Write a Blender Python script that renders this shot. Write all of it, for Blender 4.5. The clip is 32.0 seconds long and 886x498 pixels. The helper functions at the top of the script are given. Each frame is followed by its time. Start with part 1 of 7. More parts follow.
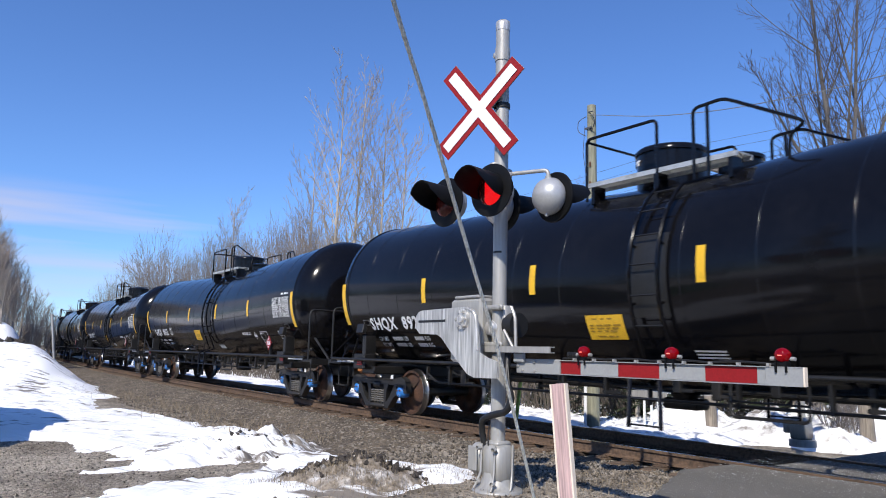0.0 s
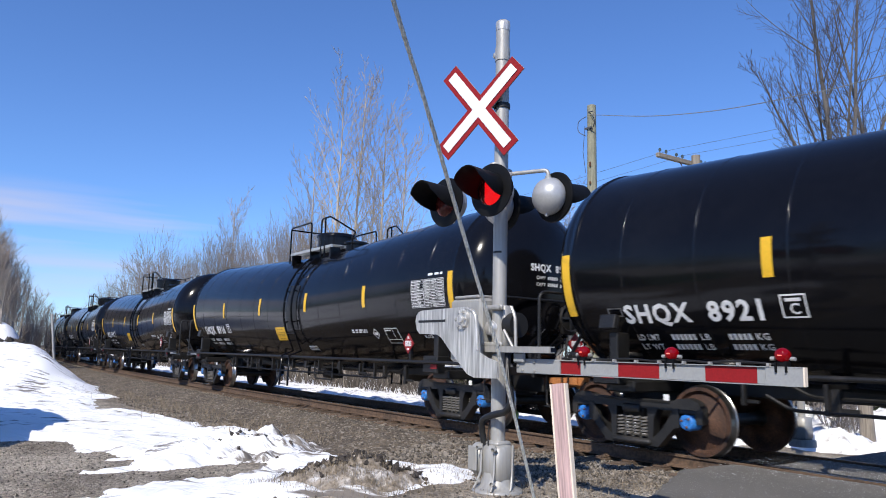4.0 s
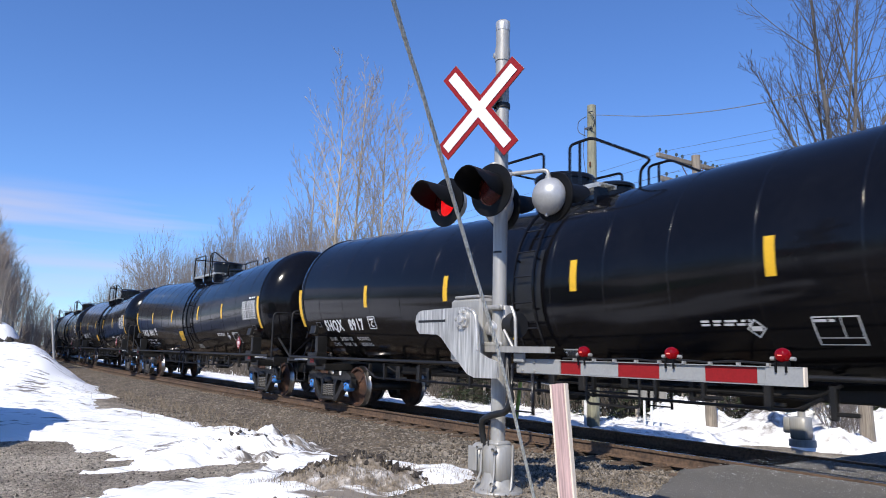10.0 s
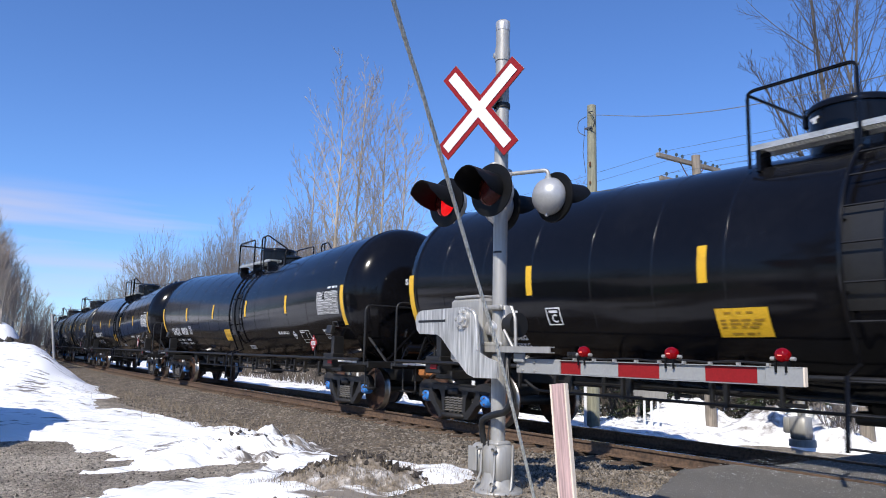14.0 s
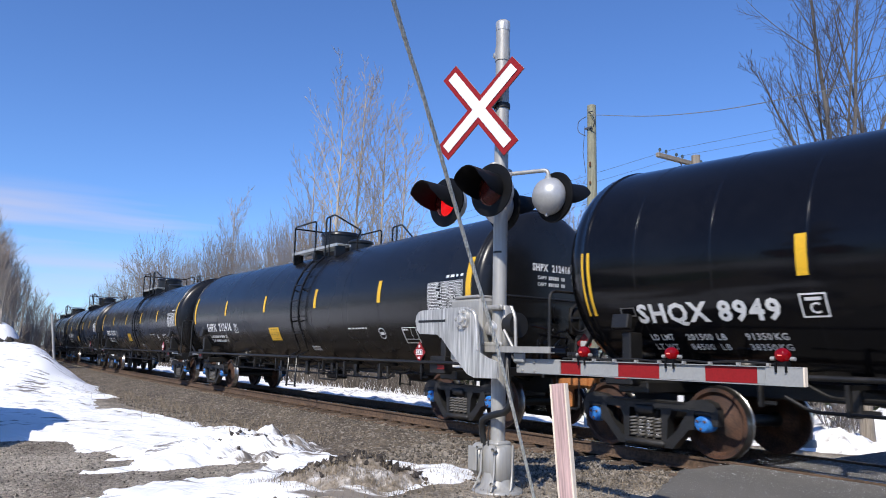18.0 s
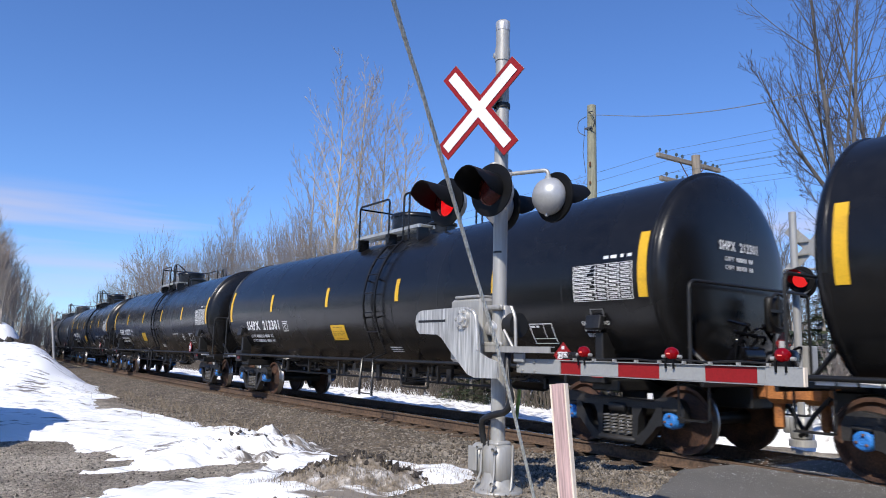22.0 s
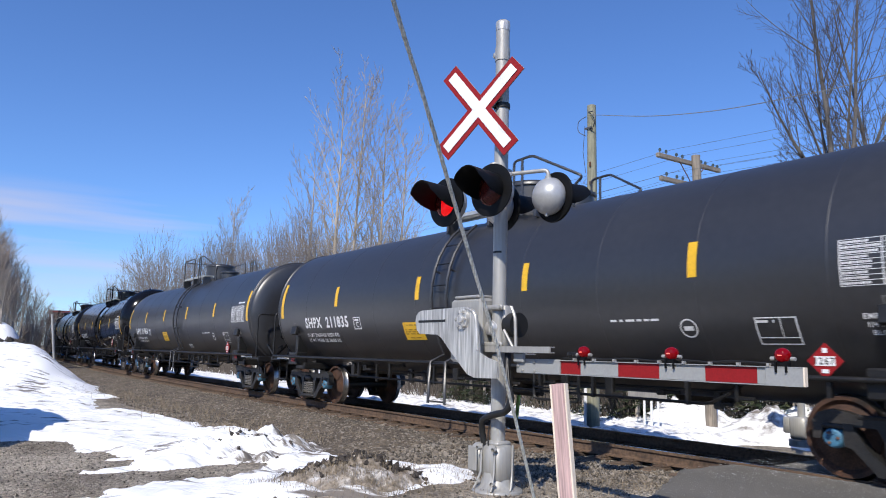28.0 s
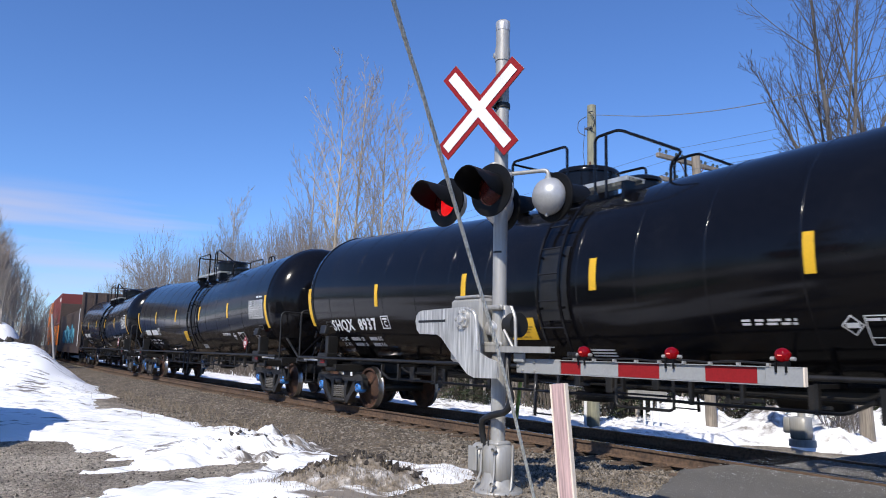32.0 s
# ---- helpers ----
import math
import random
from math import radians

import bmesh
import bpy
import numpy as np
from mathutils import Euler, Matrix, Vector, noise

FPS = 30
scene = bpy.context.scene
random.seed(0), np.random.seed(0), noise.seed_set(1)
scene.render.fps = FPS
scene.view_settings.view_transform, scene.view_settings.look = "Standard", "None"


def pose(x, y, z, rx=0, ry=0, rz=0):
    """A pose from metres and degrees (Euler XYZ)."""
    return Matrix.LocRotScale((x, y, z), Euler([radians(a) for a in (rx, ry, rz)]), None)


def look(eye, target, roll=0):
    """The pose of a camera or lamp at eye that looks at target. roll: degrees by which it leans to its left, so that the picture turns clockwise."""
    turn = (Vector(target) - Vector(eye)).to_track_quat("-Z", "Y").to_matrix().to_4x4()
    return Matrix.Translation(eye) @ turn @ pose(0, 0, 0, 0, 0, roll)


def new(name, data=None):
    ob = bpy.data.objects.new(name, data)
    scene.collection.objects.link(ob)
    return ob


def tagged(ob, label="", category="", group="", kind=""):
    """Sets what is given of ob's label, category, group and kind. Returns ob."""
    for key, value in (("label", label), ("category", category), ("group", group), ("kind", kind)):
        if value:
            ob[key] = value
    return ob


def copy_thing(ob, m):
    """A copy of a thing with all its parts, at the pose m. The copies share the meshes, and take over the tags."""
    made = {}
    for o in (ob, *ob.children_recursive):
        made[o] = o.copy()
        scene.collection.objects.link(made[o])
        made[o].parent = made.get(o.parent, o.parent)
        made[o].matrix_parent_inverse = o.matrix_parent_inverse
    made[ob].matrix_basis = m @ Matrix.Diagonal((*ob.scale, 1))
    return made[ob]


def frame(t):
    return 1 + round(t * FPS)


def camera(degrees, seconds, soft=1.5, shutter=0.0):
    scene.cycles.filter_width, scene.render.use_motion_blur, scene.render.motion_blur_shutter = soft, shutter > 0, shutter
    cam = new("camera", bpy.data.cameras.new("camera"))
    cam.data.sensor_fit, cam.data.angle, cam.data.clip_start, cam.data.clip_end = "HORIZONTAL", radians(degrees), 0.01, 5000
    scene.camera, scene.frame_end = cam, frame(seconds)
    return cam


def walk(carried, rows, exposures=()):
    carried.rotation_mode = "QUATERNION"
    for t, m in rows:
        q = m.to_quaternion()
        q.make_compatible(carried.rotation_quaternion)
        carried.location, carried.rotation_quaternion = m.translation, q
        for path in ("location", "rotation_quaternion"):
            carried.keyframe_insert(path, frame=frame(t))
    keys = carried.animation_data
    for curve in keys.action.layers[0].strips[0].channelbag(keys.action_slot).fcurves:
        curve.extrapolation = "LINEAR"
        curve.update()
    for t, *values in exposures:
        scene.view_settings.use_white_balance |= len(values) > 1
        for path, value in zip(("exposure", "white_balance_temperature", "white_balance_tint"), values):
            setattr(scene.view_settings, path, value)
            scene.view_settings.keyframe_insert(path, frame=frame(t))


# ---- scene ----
EYE = Vector((0.0, -9.317, 1.258))
YAW, PITCH, ROLL = radians(53.75), radians(8.28), 1.39
AHEAD = Vector((-math.sin(YAW) * math.cos(PITCH), math.cos(YAW) * math.cos(PITCH), math.sin(PITCH)))
cam = camera(63.15, 32.0, 1.0, 0.1)
walk(cam, [(0.0, look(EYE, EYE + AHEAD * 10, ROLL)), (32.0, look(EYE, EYE + AHEAD * 10, ROLL))],
     exposures=[(0.0, 0.0), (14.0, 0.0), (22.0, -0.04), (29.5, -0.07), (30.5, -0.13), (31.2, -0.17), (32.0, -0.07)])

# ---- world and sun ----
SUN = Vector((0.55, -0.95, 1.0)).normalized()
world = bpy.data.worlds.new("sky")
scene.world = world
world.use_nodes = True
wn, wl = world.node_tree.nodes, world.node_tree.links
sky = wn.new("ShaderNodeTexSky")
sky.sky_type = "NISHITA"
sky.sun_disc = False
sky.sun_elevation = math.asin(SUN.z)
sky.sun_rotation = math.atan2(SUN.x, SUN.y)
sky.altitude = 60
sky.air_density, sky.dust_density, sky.ozone_density = 1.0, 0.1, 4.0
# the camera's deeper blue, with thin streaks of high cloud low over the wood
tone = wn.new("ShaderNodeMix")
tone.data_type, tone.blend_type = "RGBA", "MULTIPLY"
tone.inputs["Factor"].default_value = 1.0
tone.inputs["B"].default_value = (0.77, 1.01, 1.43, 1)
wl.new(sky.outputs[0], tone.inputs["A"])
where, parts_of, stretch, streaks, thin, low, both, cloud = (wn.new("ShaderNode" + k) for k in ("TexCoord", "SeparateXYZ", "Mapping", "TexNoise", "MapRange", "MapRange", "Math", "Mix"))
stretch.inputs["Scale"].default_value = (1.0, 1.0, 14.0)
streaks.inputs["Scale"].default_value, streaks.inputs["Detail"].default_value = 1.7, 4.0
thin.inputs["From Min"].default_value, thin.inputs["From Max"].default_value, thin.inputs["To Max"].default_value = 0.42, 0.72, 0.85
low.inputs["From Min"].default_value, low.inputs["From Max"].default_value = 0.205, 0.165
both.operation = "MULTIPLY"
cloud.data_type = "RGBA"
cloud.inputs["B"].default_value = (5.6, 5.4, 6.6, 1)
wl.new(where.outputs["Generated"], stretch.inputs["Vector"])
wl.new(where.outputs["Generated"], parts_of.inputs["Vector"])
wl.new(parts_of.outputs["Z"], low.inputs["Value"])
wl.new(stretch.outputs["Vector"], streaks.inputs["Vector"])
wl.new(streaks.outputs["Fac"], thin.inputs["Value"])
wl.new(thin.outputs["Result"], both.inputs[0])
wl.new(low.outputs["Result"], both.inputs[1])
wl.new(both.outputs[0], cloud.inputs["Factor"])
wl.new(tone.outputs["Result"], cloud.inputs["A"])
wl.new(cloud.outputs["Result"], wn["Background"].inputs[0])
wn["Background"].inputs[1].default_value = 0.121
sun_data = bpy.data.lights.new("sun", "SUN")
sun_data.energy, sun_data.angle, sun_data.color = 5.0, radians(0.55), (1.0, 0.94, 0.85)
sun = new("sun", sun_data)
sun.matrix_world = look(SUN * 60, (0, 0, 0))
# ---- materials ----
import functools


def material(name, base, rough=0.6, metal=0.0, vary=0.25, scale=6.0, fine=60.0, bump=0.0, second=None, amount=0.5,
             coat=0.0, emit=None, strength=0.0, detail=6.0, random_tint=0.0, spec=0.5,
             grain=None, turn=(0, 0, 0), island=False, grit=None):
    """A surface with variation at two scales, an optional second colour in patches, and fine relief."""
    m = bpy.data.materials.new(name)
    m.use_nodes = True
    n, l = m.node_tree.nodes, m.node_tree.links
    b = n["Principled BSDF"]
    b.inputs["Roughness"].default_value, b.inputs["Metallic"].default_value = rough, metal
    b.inputs["Coat Weight"].default_value = coat
    b.inputs["Specular IOR Level"].default_value = spec
    co = n.new("ShaderNodeTexCoord")
    big, small = n.new("ShaderNodeTexNoise"), n.new("ShaderNodeTexNoise")
    for t, s in ((big, scale), (small, fine)):
        t.inputs["Scale"].default_value, t.inputs["Detail"].default_value = s, detail
        l.new(co.outputs["Object"], t.inputs["Vector"])
    if grain:
        along_grain = n.new("ShaderNodeMapping")
        along_grain.inputs["Scale"].default_value = grain
        along_grain.inputs["Rotation"].default_value = tuple(radians(a) for a in turn)
        l.new(co.outputs["Object"], along_grain.inputs["Vector"])
        l.new(along_grain.outputs["Vector"], small.inputs["Vector"])
    mix = n.new("ShaderNodeMix")
    mix.data_type = "RGBA"
    two = second or tuple(c * 0.55 for c in base)
    mix.inputs["A"].default_value, mix.inputs["B"].default_value = (*base, 1), (*two, 1)
    ramp = n.new("ShaderNodeMapRange")
    ramp.inputs["From Min"].default_value, ramp.inputs["From Max"].default_value = 0.62 - amount * 0.3, 0.75
    l.new(big.outputs["Fac"], ramp.inputs["Value"])
    l.new(ramp.outputs["Result"], mix.inputs["Factor"])
    val = n.new("ShaderNodeMapRange")
    val.inputs["From Min"].default_value, val.inputs["From Max"].default_value = 0.3, 0.7
    val.inputs["To Min"].default_value, val.inputs["To Max"].default_value = 1 - vary, 1 + vary
    l.new(small.outputs["Fac"], val.inputs["Value"])
    hsv = n.new("ShaderNodeHueSaturation")
    l.new(mix.outputs["Result"], hsv.inputs["Color"])
    if random_tint:
        info, rnd, mul = n.new("ShaderNodeNewGeometry" if island else "ShaderNodeObjectInfo"), n.new("ShaderNodeMapRange"), n.new("ShaderNodeMath")
        rnd.inputs["To Min"].default_value, rnd.inputs["To Max"].default_value = 1 - random_tint, 1 + random_tint
        mul.operation = "MULTIPLY"
        l.new(info.outputs["Random Per Island" if island else "Random"], rnd.inputs["Value"])
        l.new(rnd.outputs["Result"], mul.inputs[0])
        l.new(val.outputs["Result"], mul.inputs[1])
        l.new(mul.outputs[0], hsv.inputs["Value"])
    else:
        l.new(val.outputs["Result"], hsv.inputs["Value"])
    if grit:
        cells, pick, over, split = n.new("ShaderNodeTexVoronoi"), n.new("ShaderNodeMath"), n.new("ShaderNodeMix"), n.new("ShaderNodeSeparateColor")
        cells.inputs["Scale"].default_value = grit[0]
        pick.operation, pick.inputs[1].default_value = "GREATER_THAN", grit[1]
        over.data_type = "RGBA"
        over.inputs["B"].default_value = (*grit[2], 1)
        l.new(co.outputs["Object"], cells.inputs["Vector"])
        l.new(cells.outputs["Color"], split.inputs["Color"])
        l.new(split.outputs[0], pick.inputs[0])
        l.new(pick.outputs[0], over.inputs["Factor"])
        l.new(hsv.outputs["Color"], over.inputs["A"])
        l.new(over.outputs["Result"], b.inputs["Base Color"])
    else:
        l.new(hsv.outputs["Color"], b.inputs["Base Color"])
    rr = n.new("ShaderNodeMapRange")
    rr.inputs["To Min"].default_value, rr.inputs["To Max"].default_value = max(0.03, rough * 0.8), min(1, rough * 1.2)
    l.new(big.outputs["Fac"], rr.inputs["Value"])
    l.new(rr.outputs["Result"], b.inputs["Roughness"])
    if bump:
        bp = n.new("ShaderNodeBump")
        bp.inputs["Strength"].default_value, bp.inputs["Distance"].default_value = 1.0, bump
        l.new(small.outputs["Fac"], bp.inputs["Height"])
        l.new(bp.outputs["Normal"], b.inputs["Normal"])
    if emit:
        b.inputs["Emission Color"].default_value = (*emit, 1)
        b.inputs["Emission Strength"].default_value = strength
    return m


GLOSS_BLACK = material("gloss_black_paint", (0.0045, 0.0045, 0.0056), 0.13, 0, 0.15, 0.7, 9, 0.0005, (0.0075, 0.0075, 0.0088), 0.4, spec=0.24)
SATIN_BLACK = material("satin_black_paint", (0.0076, 0.0074, 0.0076), 0.27, 0, 0.25, 0.6, 7, 0.0006, (0.0108, 0.0104, 0.0104), 0.5, spec=0.38)
BEAD = material("painted_weld_bead", (0.0045, 0.0045, 0.0056), 0.17, 0, 0.2, 6, 60, 0.0004, (0.0075, 0.0075, 0.0088), 0.4, spec=0.4)
GREY_BLACK = material("faded_black_paint", (0.0232, 0.0232, 0.0252), 0.39, 0, 0.14, 0.5, 9, 0.0003, (0.027, 0.027, 0.029), 0.4, spec=0.85)
UNDER = material("dusty_black_steel", (0.008, 0.0076, 0.0072), 0.5, 0, 0.5, 3, 40, 0.002, (0.019, 0.0165, 0.0145), 0.3)
CAST_STEEL = material("dusty_cast_steel", (0.015, 0.0145, 0.014), 0.55, 0, 0.4, 3, 40, 0.003, (0.032, 0.028, 0.025), 0.4)
ORANGE_RUST = material("orange_rusty_casting", (0.42, 0.16, 0.045), 0.7, 0, 0.35, 6, 50, 0.003, (0.20, 0.075, 0.03), 0.5)
RUST = material("rusty_steel", (0.16, 0.07, 0.035), 0.75, 0.1, 0.4, 5, 60, 0.003, (0.07, 0.035, 0.022), 0.5)
WHEEL_RUST = material("wheel_rust", (0.085, 0.040, 0.023), 0.7, 0.1, 0.5, 4, 50, 0.002, (0.016, 0.012, 0.0105), 0.75)
RIM = material("worn_wheel_rim", (0.075, 0.062, 0.055), 0.42, 0.4, 0.3, 5, 60, 0.0005, (0.03, 0.022, 0.018), 0.55)
TREAD = material("polished_tread", (0.38, 0.37, 0.36), 0.3, 1.0, 0.2, 8, 60)
BEARING_BLUE = material("blue_bearing_cap", (0.03, 0.185, 0.53), 0.45, 0, 0.3, 9, 70, 0.001, (0.02, 0.08, 0.22), 0.4)
BEARING_TEAL = material("faded_blue_bearing_cap", (0.06, 0.19, 0.30), 0.55, 0, 0.3, 9, 70, 0.001, (0.05, 0.06, 0.07), 0.6)
SPRING = material("dusty_spring_steel", (0.20, 0.185, 0.165), 0.45, 0.5, 0.3, 9, 60)
YELLOW = material("yellow_reflective_sheet", (0.72, 0.42, 0.02), 0.45, 0, 0.12, 5, 60, 0, (0.55, 0.31, 0.02), 0.3)
WHITE_PAINT = material("white_stencil_paint", (0.75, 0.75, 0.74), 0.5, 0, 0.1, 8, 60, 0, (0.55, 0.55, 0.55), 0.3)
FADED_WHITE = material("faded_white_paint", (0.13, 0.13, 0.13), 0.6, 0, 0.3, 12, 60, 0, (0.05, 0.05, 0.05), 0.5)
DARK_PRINT = material("dark_print", (0.05, 0.04, 0.03), 0.6)
FAINT_PRINT = material("faint_print", (0.36, 0.20, 0.015), 0.5)
RED_SHEET = material("red_reflective_sheet", (0.26, 0.012, 0.014), 0.5, 0, 0.1, 4, 60, 0, (0.21, 0.012, 0.013), 0.3, spec=0.25)
SIGN_WHITE = material("white_reflective_sheet", (0.82, 0.83, 0.84), 0.4, 0, 0.06, 4, 60, 0, (0.68, 0.69, 0.71), 0.3)
ARM_GREY = material("grey_white_sheet", (0.31, 0.315, 0.31), 0.45, 0, 0.06, 4, 60, 0, (0.27, 0.275, 0.275), 0.3)
GALV = material("galvanised_steel", (0.40, 0.39, 0.365), 0.48, 0.3, 0.12, 2, 30, 0.0006, (0.31, 0.30, 0.285), 0.4, grain=(1, 1, 0.08))
SILVER = material("silver_paint", (0.42, 0.425, 0.43), 0.36, 0.3, 0.06, 4, 50, 0.0005, (0.43, 0.435, 0.44), 0.4)
ALU = material("brushed_aluminium", (0.56, 0.55, 0.53), 0.38, 0.45, 0.45, 2, 34, 0.003, (0.46, 0.45, 0.43), 0.4, grain=(1.0, 1.0, 0.07), turn=(0, 26, 0))
GRATING = material("galvanised_grating", (0.48, 0.49, 0.48), 0.5, 0.5, 0.2, 4, 60, 0.002)
SIGNAL_BLACK = material("signal_black_paint", (0.005, 0.005, 0.0054), 0.55, 0, 0.2, 4, 50, spec=0.2)
LENS_DIM = material("dim_red_signal_lens", (0.28, 0.02, 0.015), 0.12, 0, 0.1, 20, 90, 0.001, None, 0.2, emit=(1.0, 0.05, 0.03), strength=0.12)
LENS_FAR = material("lit_signal_lens", (0.5, 0.02, 0.02), 0.15, 0, 0.05, 20, 90, 0, None, 0.2, emit=(1.0, 0.03, 0.03), strength=0.8)
LAMP_RED = material("small_red_lamp", (0.13, 0.001, 0.003), 0.10, 0, 0.05, 20, 60, 0, None, 0.2, emit=(1.0, 0.0, 0.01), strength=0.10, spec=0.3)
LENS_GLINT = material("lit_lamp_core", (0.9, 0.2, 0.15), 0.3, emit=(1.0, 0.13, 0.10), strength=1.8)
RUBBER = material("black_rubber", (0.012, 0.012, 0.012), 0.5)
CABLE = material("galvanised_strand", (0.74, 0.72, 0.64), 0.6, 0.0, 0.3, 20, 90, 0, (0.52, 0.50, 0.43), 0.5)
SERVICE = material("grey_service_cable", (0.26, 0.26, 0.26), 0.4, 0.3, 0.3, 8, 60)
WIRE = material("line_wire", (0.10, 0.10, 0.10), 0.5, 0.3)
POLE_WOOD = material("grey_pole_wood", (0.25, 0.215, 0.175), 0.85, 0, 0.35, 1.5, 40, 0.004, (0.15, 0.13, 0.105), 0.4, grain=(1, 1, 0.06))
POLE_GREEN = material("treated_pole_wood", (0.25, 0.245, 0.175), 0.85, 0, 0.3, 1.5, 40, 0.004, (0.14, 0.135, 0.10), 0.4, grain=(1, 1, 0.06))
STAKE_WOOD = material("pink_weathered_wood", (0.50, 0.345, 0.325), 0.85, 0, 0.35, 3, 70, 0.002, (0.40, 0.26, 0.24), 0.3, grain=(1, 1, 0.05))
STAKE_EDGE = material("pale_cut_wood", (0.80, 0.69, 0.56), 0.8, 0, 0.15, 3, 60, 0.001, grain=(1, 1, 0.05))
GLASS_INS = material("dark_glass_insulator", (0.05, 0.07, 0.07), 0.1, 0, 0.1, 10, 40, coat=0.5)
TIE_WOOD = material("creosoted_tie", (0.085, 0.058, 0.04), 0.9, 0, 0.4, 3, 40, 0.006, (0.16, 0.11, 0.075), 0.4, random_tint=0.3)
RAIL_RUST = material("rail_rust", (0.112, 0.070, 0.044), 0.85, 0.0, 0.45, 1.5, 20, 0.003, (0.060, 0.040, 0.028), 0.5)
RAIL_TOP = material("rail_top", (0.32, 0.31, 0.30), 0.22, 1.0, 0.2, 3, 60)
DIRT_CRUST = material("dirt_crusted_snow", (0.24, 0.20, 0.155), 0.9, 0, 0.5, 5, 22, 0.03, (0.70, 0.68, 0.66), 0.5, detail=12)
CLOD = material("dark_soil_clod", (0.055, 0.045, 0.038), 0.95, 0, 0.5, 8, 60, 0.01, None, 0.5, random_tint=0.5, island=True)
ASPHALT = material("asphalt", (0.125, 0.117, 0.102), 0.75, 0, 0.4, 0.9, 130, 0.010, (0.165, 0.152, 0.134), 0.5, detail=9, grit=(110, 0.978, (0.5, 0.48, 0.45)))
CROSSING_PANEL = material("dark_crossing_panel", (0.10, 0.093, 0.084), 0.75, 0, 0.4, 2, 60, 0.008, (0.16, 0.15, 0.135), 0.5, detail=9, grit=(90, 0.965, (0.62, 0.61, 0.59)))
BALLAST_DIRT = material("weedy_ballast_dirt", (0.135, 0.105, 0.072), 0.95, 0, 0.55, 1.3, 16, 0.05, (0.06, 0.046, 0.033), 0.8, detail=12, grit=(18, 0.93, (0.30, 0.26, 0.21)))
STONE = material("ballast_stone", (0.160, 0.138, 0.112), 0.85, 0, 0.3, 4, 60, 0.004, (0.105, 0.082, 0.058), 0.6, random_tint=0.75, island=True)
GRASS_DRY = material("dry_grass", (0.26, 0.21, 0.145), 0.85, 0, 0.3, 5, 40, 0, (0.15, 0.12, 0.085), 0.5)
BARK = material("grey_bark", (0.34, 0.30, 0.255), 0.9, 0, 0.35, 3, 30, 0.006, (0.17, 0.15, 0.125), 0.5)
BARK_PALE = material("pale_bark", (0.44, 0.375, 0.295), 0.9, 0, 0.3, 3, 30, 0.006, (0.20, 0.17, 0.13), 0.5)
TWIG = material("bare_twigs", (0.24, 0.21, 0.19), 0.9, 0, 0.3, 2, 20)
STALK = material("dead_stalks", (0.094, 0.079, 0.066), 0.9, 0, 0.3, 2, 20, random_tint=0.45, island=True)
TWIG_DARK = material("dark_bare_twigs", (0.08, 0.064, 0.056), 0.9, 0, 0.3, 2, 20)
TWIG_BROWN = material("brown_bare_twigs", (0.26, 0.205, 0.175), 0.9, 0, 0.3, 2, 20)
BARK_DARK = material("dark_bark", (0.125, 0.112, 0.102), 0.9, 0, 0.35, 3, 30, 0.006, (0.07, 0.06, 0.05), 0.5)
TWIG_PALE = material("pale_bare_twigs", (0.38, 0.325, 0.265), 0.9, 0, 0.3, 2, 20)
NEEDLE = material("conifer_needles", (0.030, 0.045, 0.018), 0.7, 0, 0.5, 2, 20, 0, (0.06, 0.06, 0.022), 0.6)
CONT_RED = material("red_container_paint", (0.17, 0.035, 0.030), 0.5, 0, 0.2, 0.8, 12, 0.001, (0.12, 0.03, 0.026), 0.4)
CONT_ORANGE = material("orange_container_paint", (0.75, 0.20, 0.015), 0.5, 0, 0.15, 0.8, 12, 0.001, (0.6, 0.16, 0.02), 0.4)
CAR_BROWN = material("brown_wagon_paint", (0.06, 0.042, 0.034), 0.6, 0, 0.3, 0.8, 12, 0.001, (0.09, 0.06, 0.045), 0.5)
GRAFFITI = material("blue_spray_paint", (0.10, 0.32, 0.42), 0.5)
TAG_GREEN = material("yellow_green_plastic", (0.42, 0.50, 0.10), 0.5)
CASTER_GREEN = material("green_painted_metal", (0.10, 0.22, 0.13), 0.5)


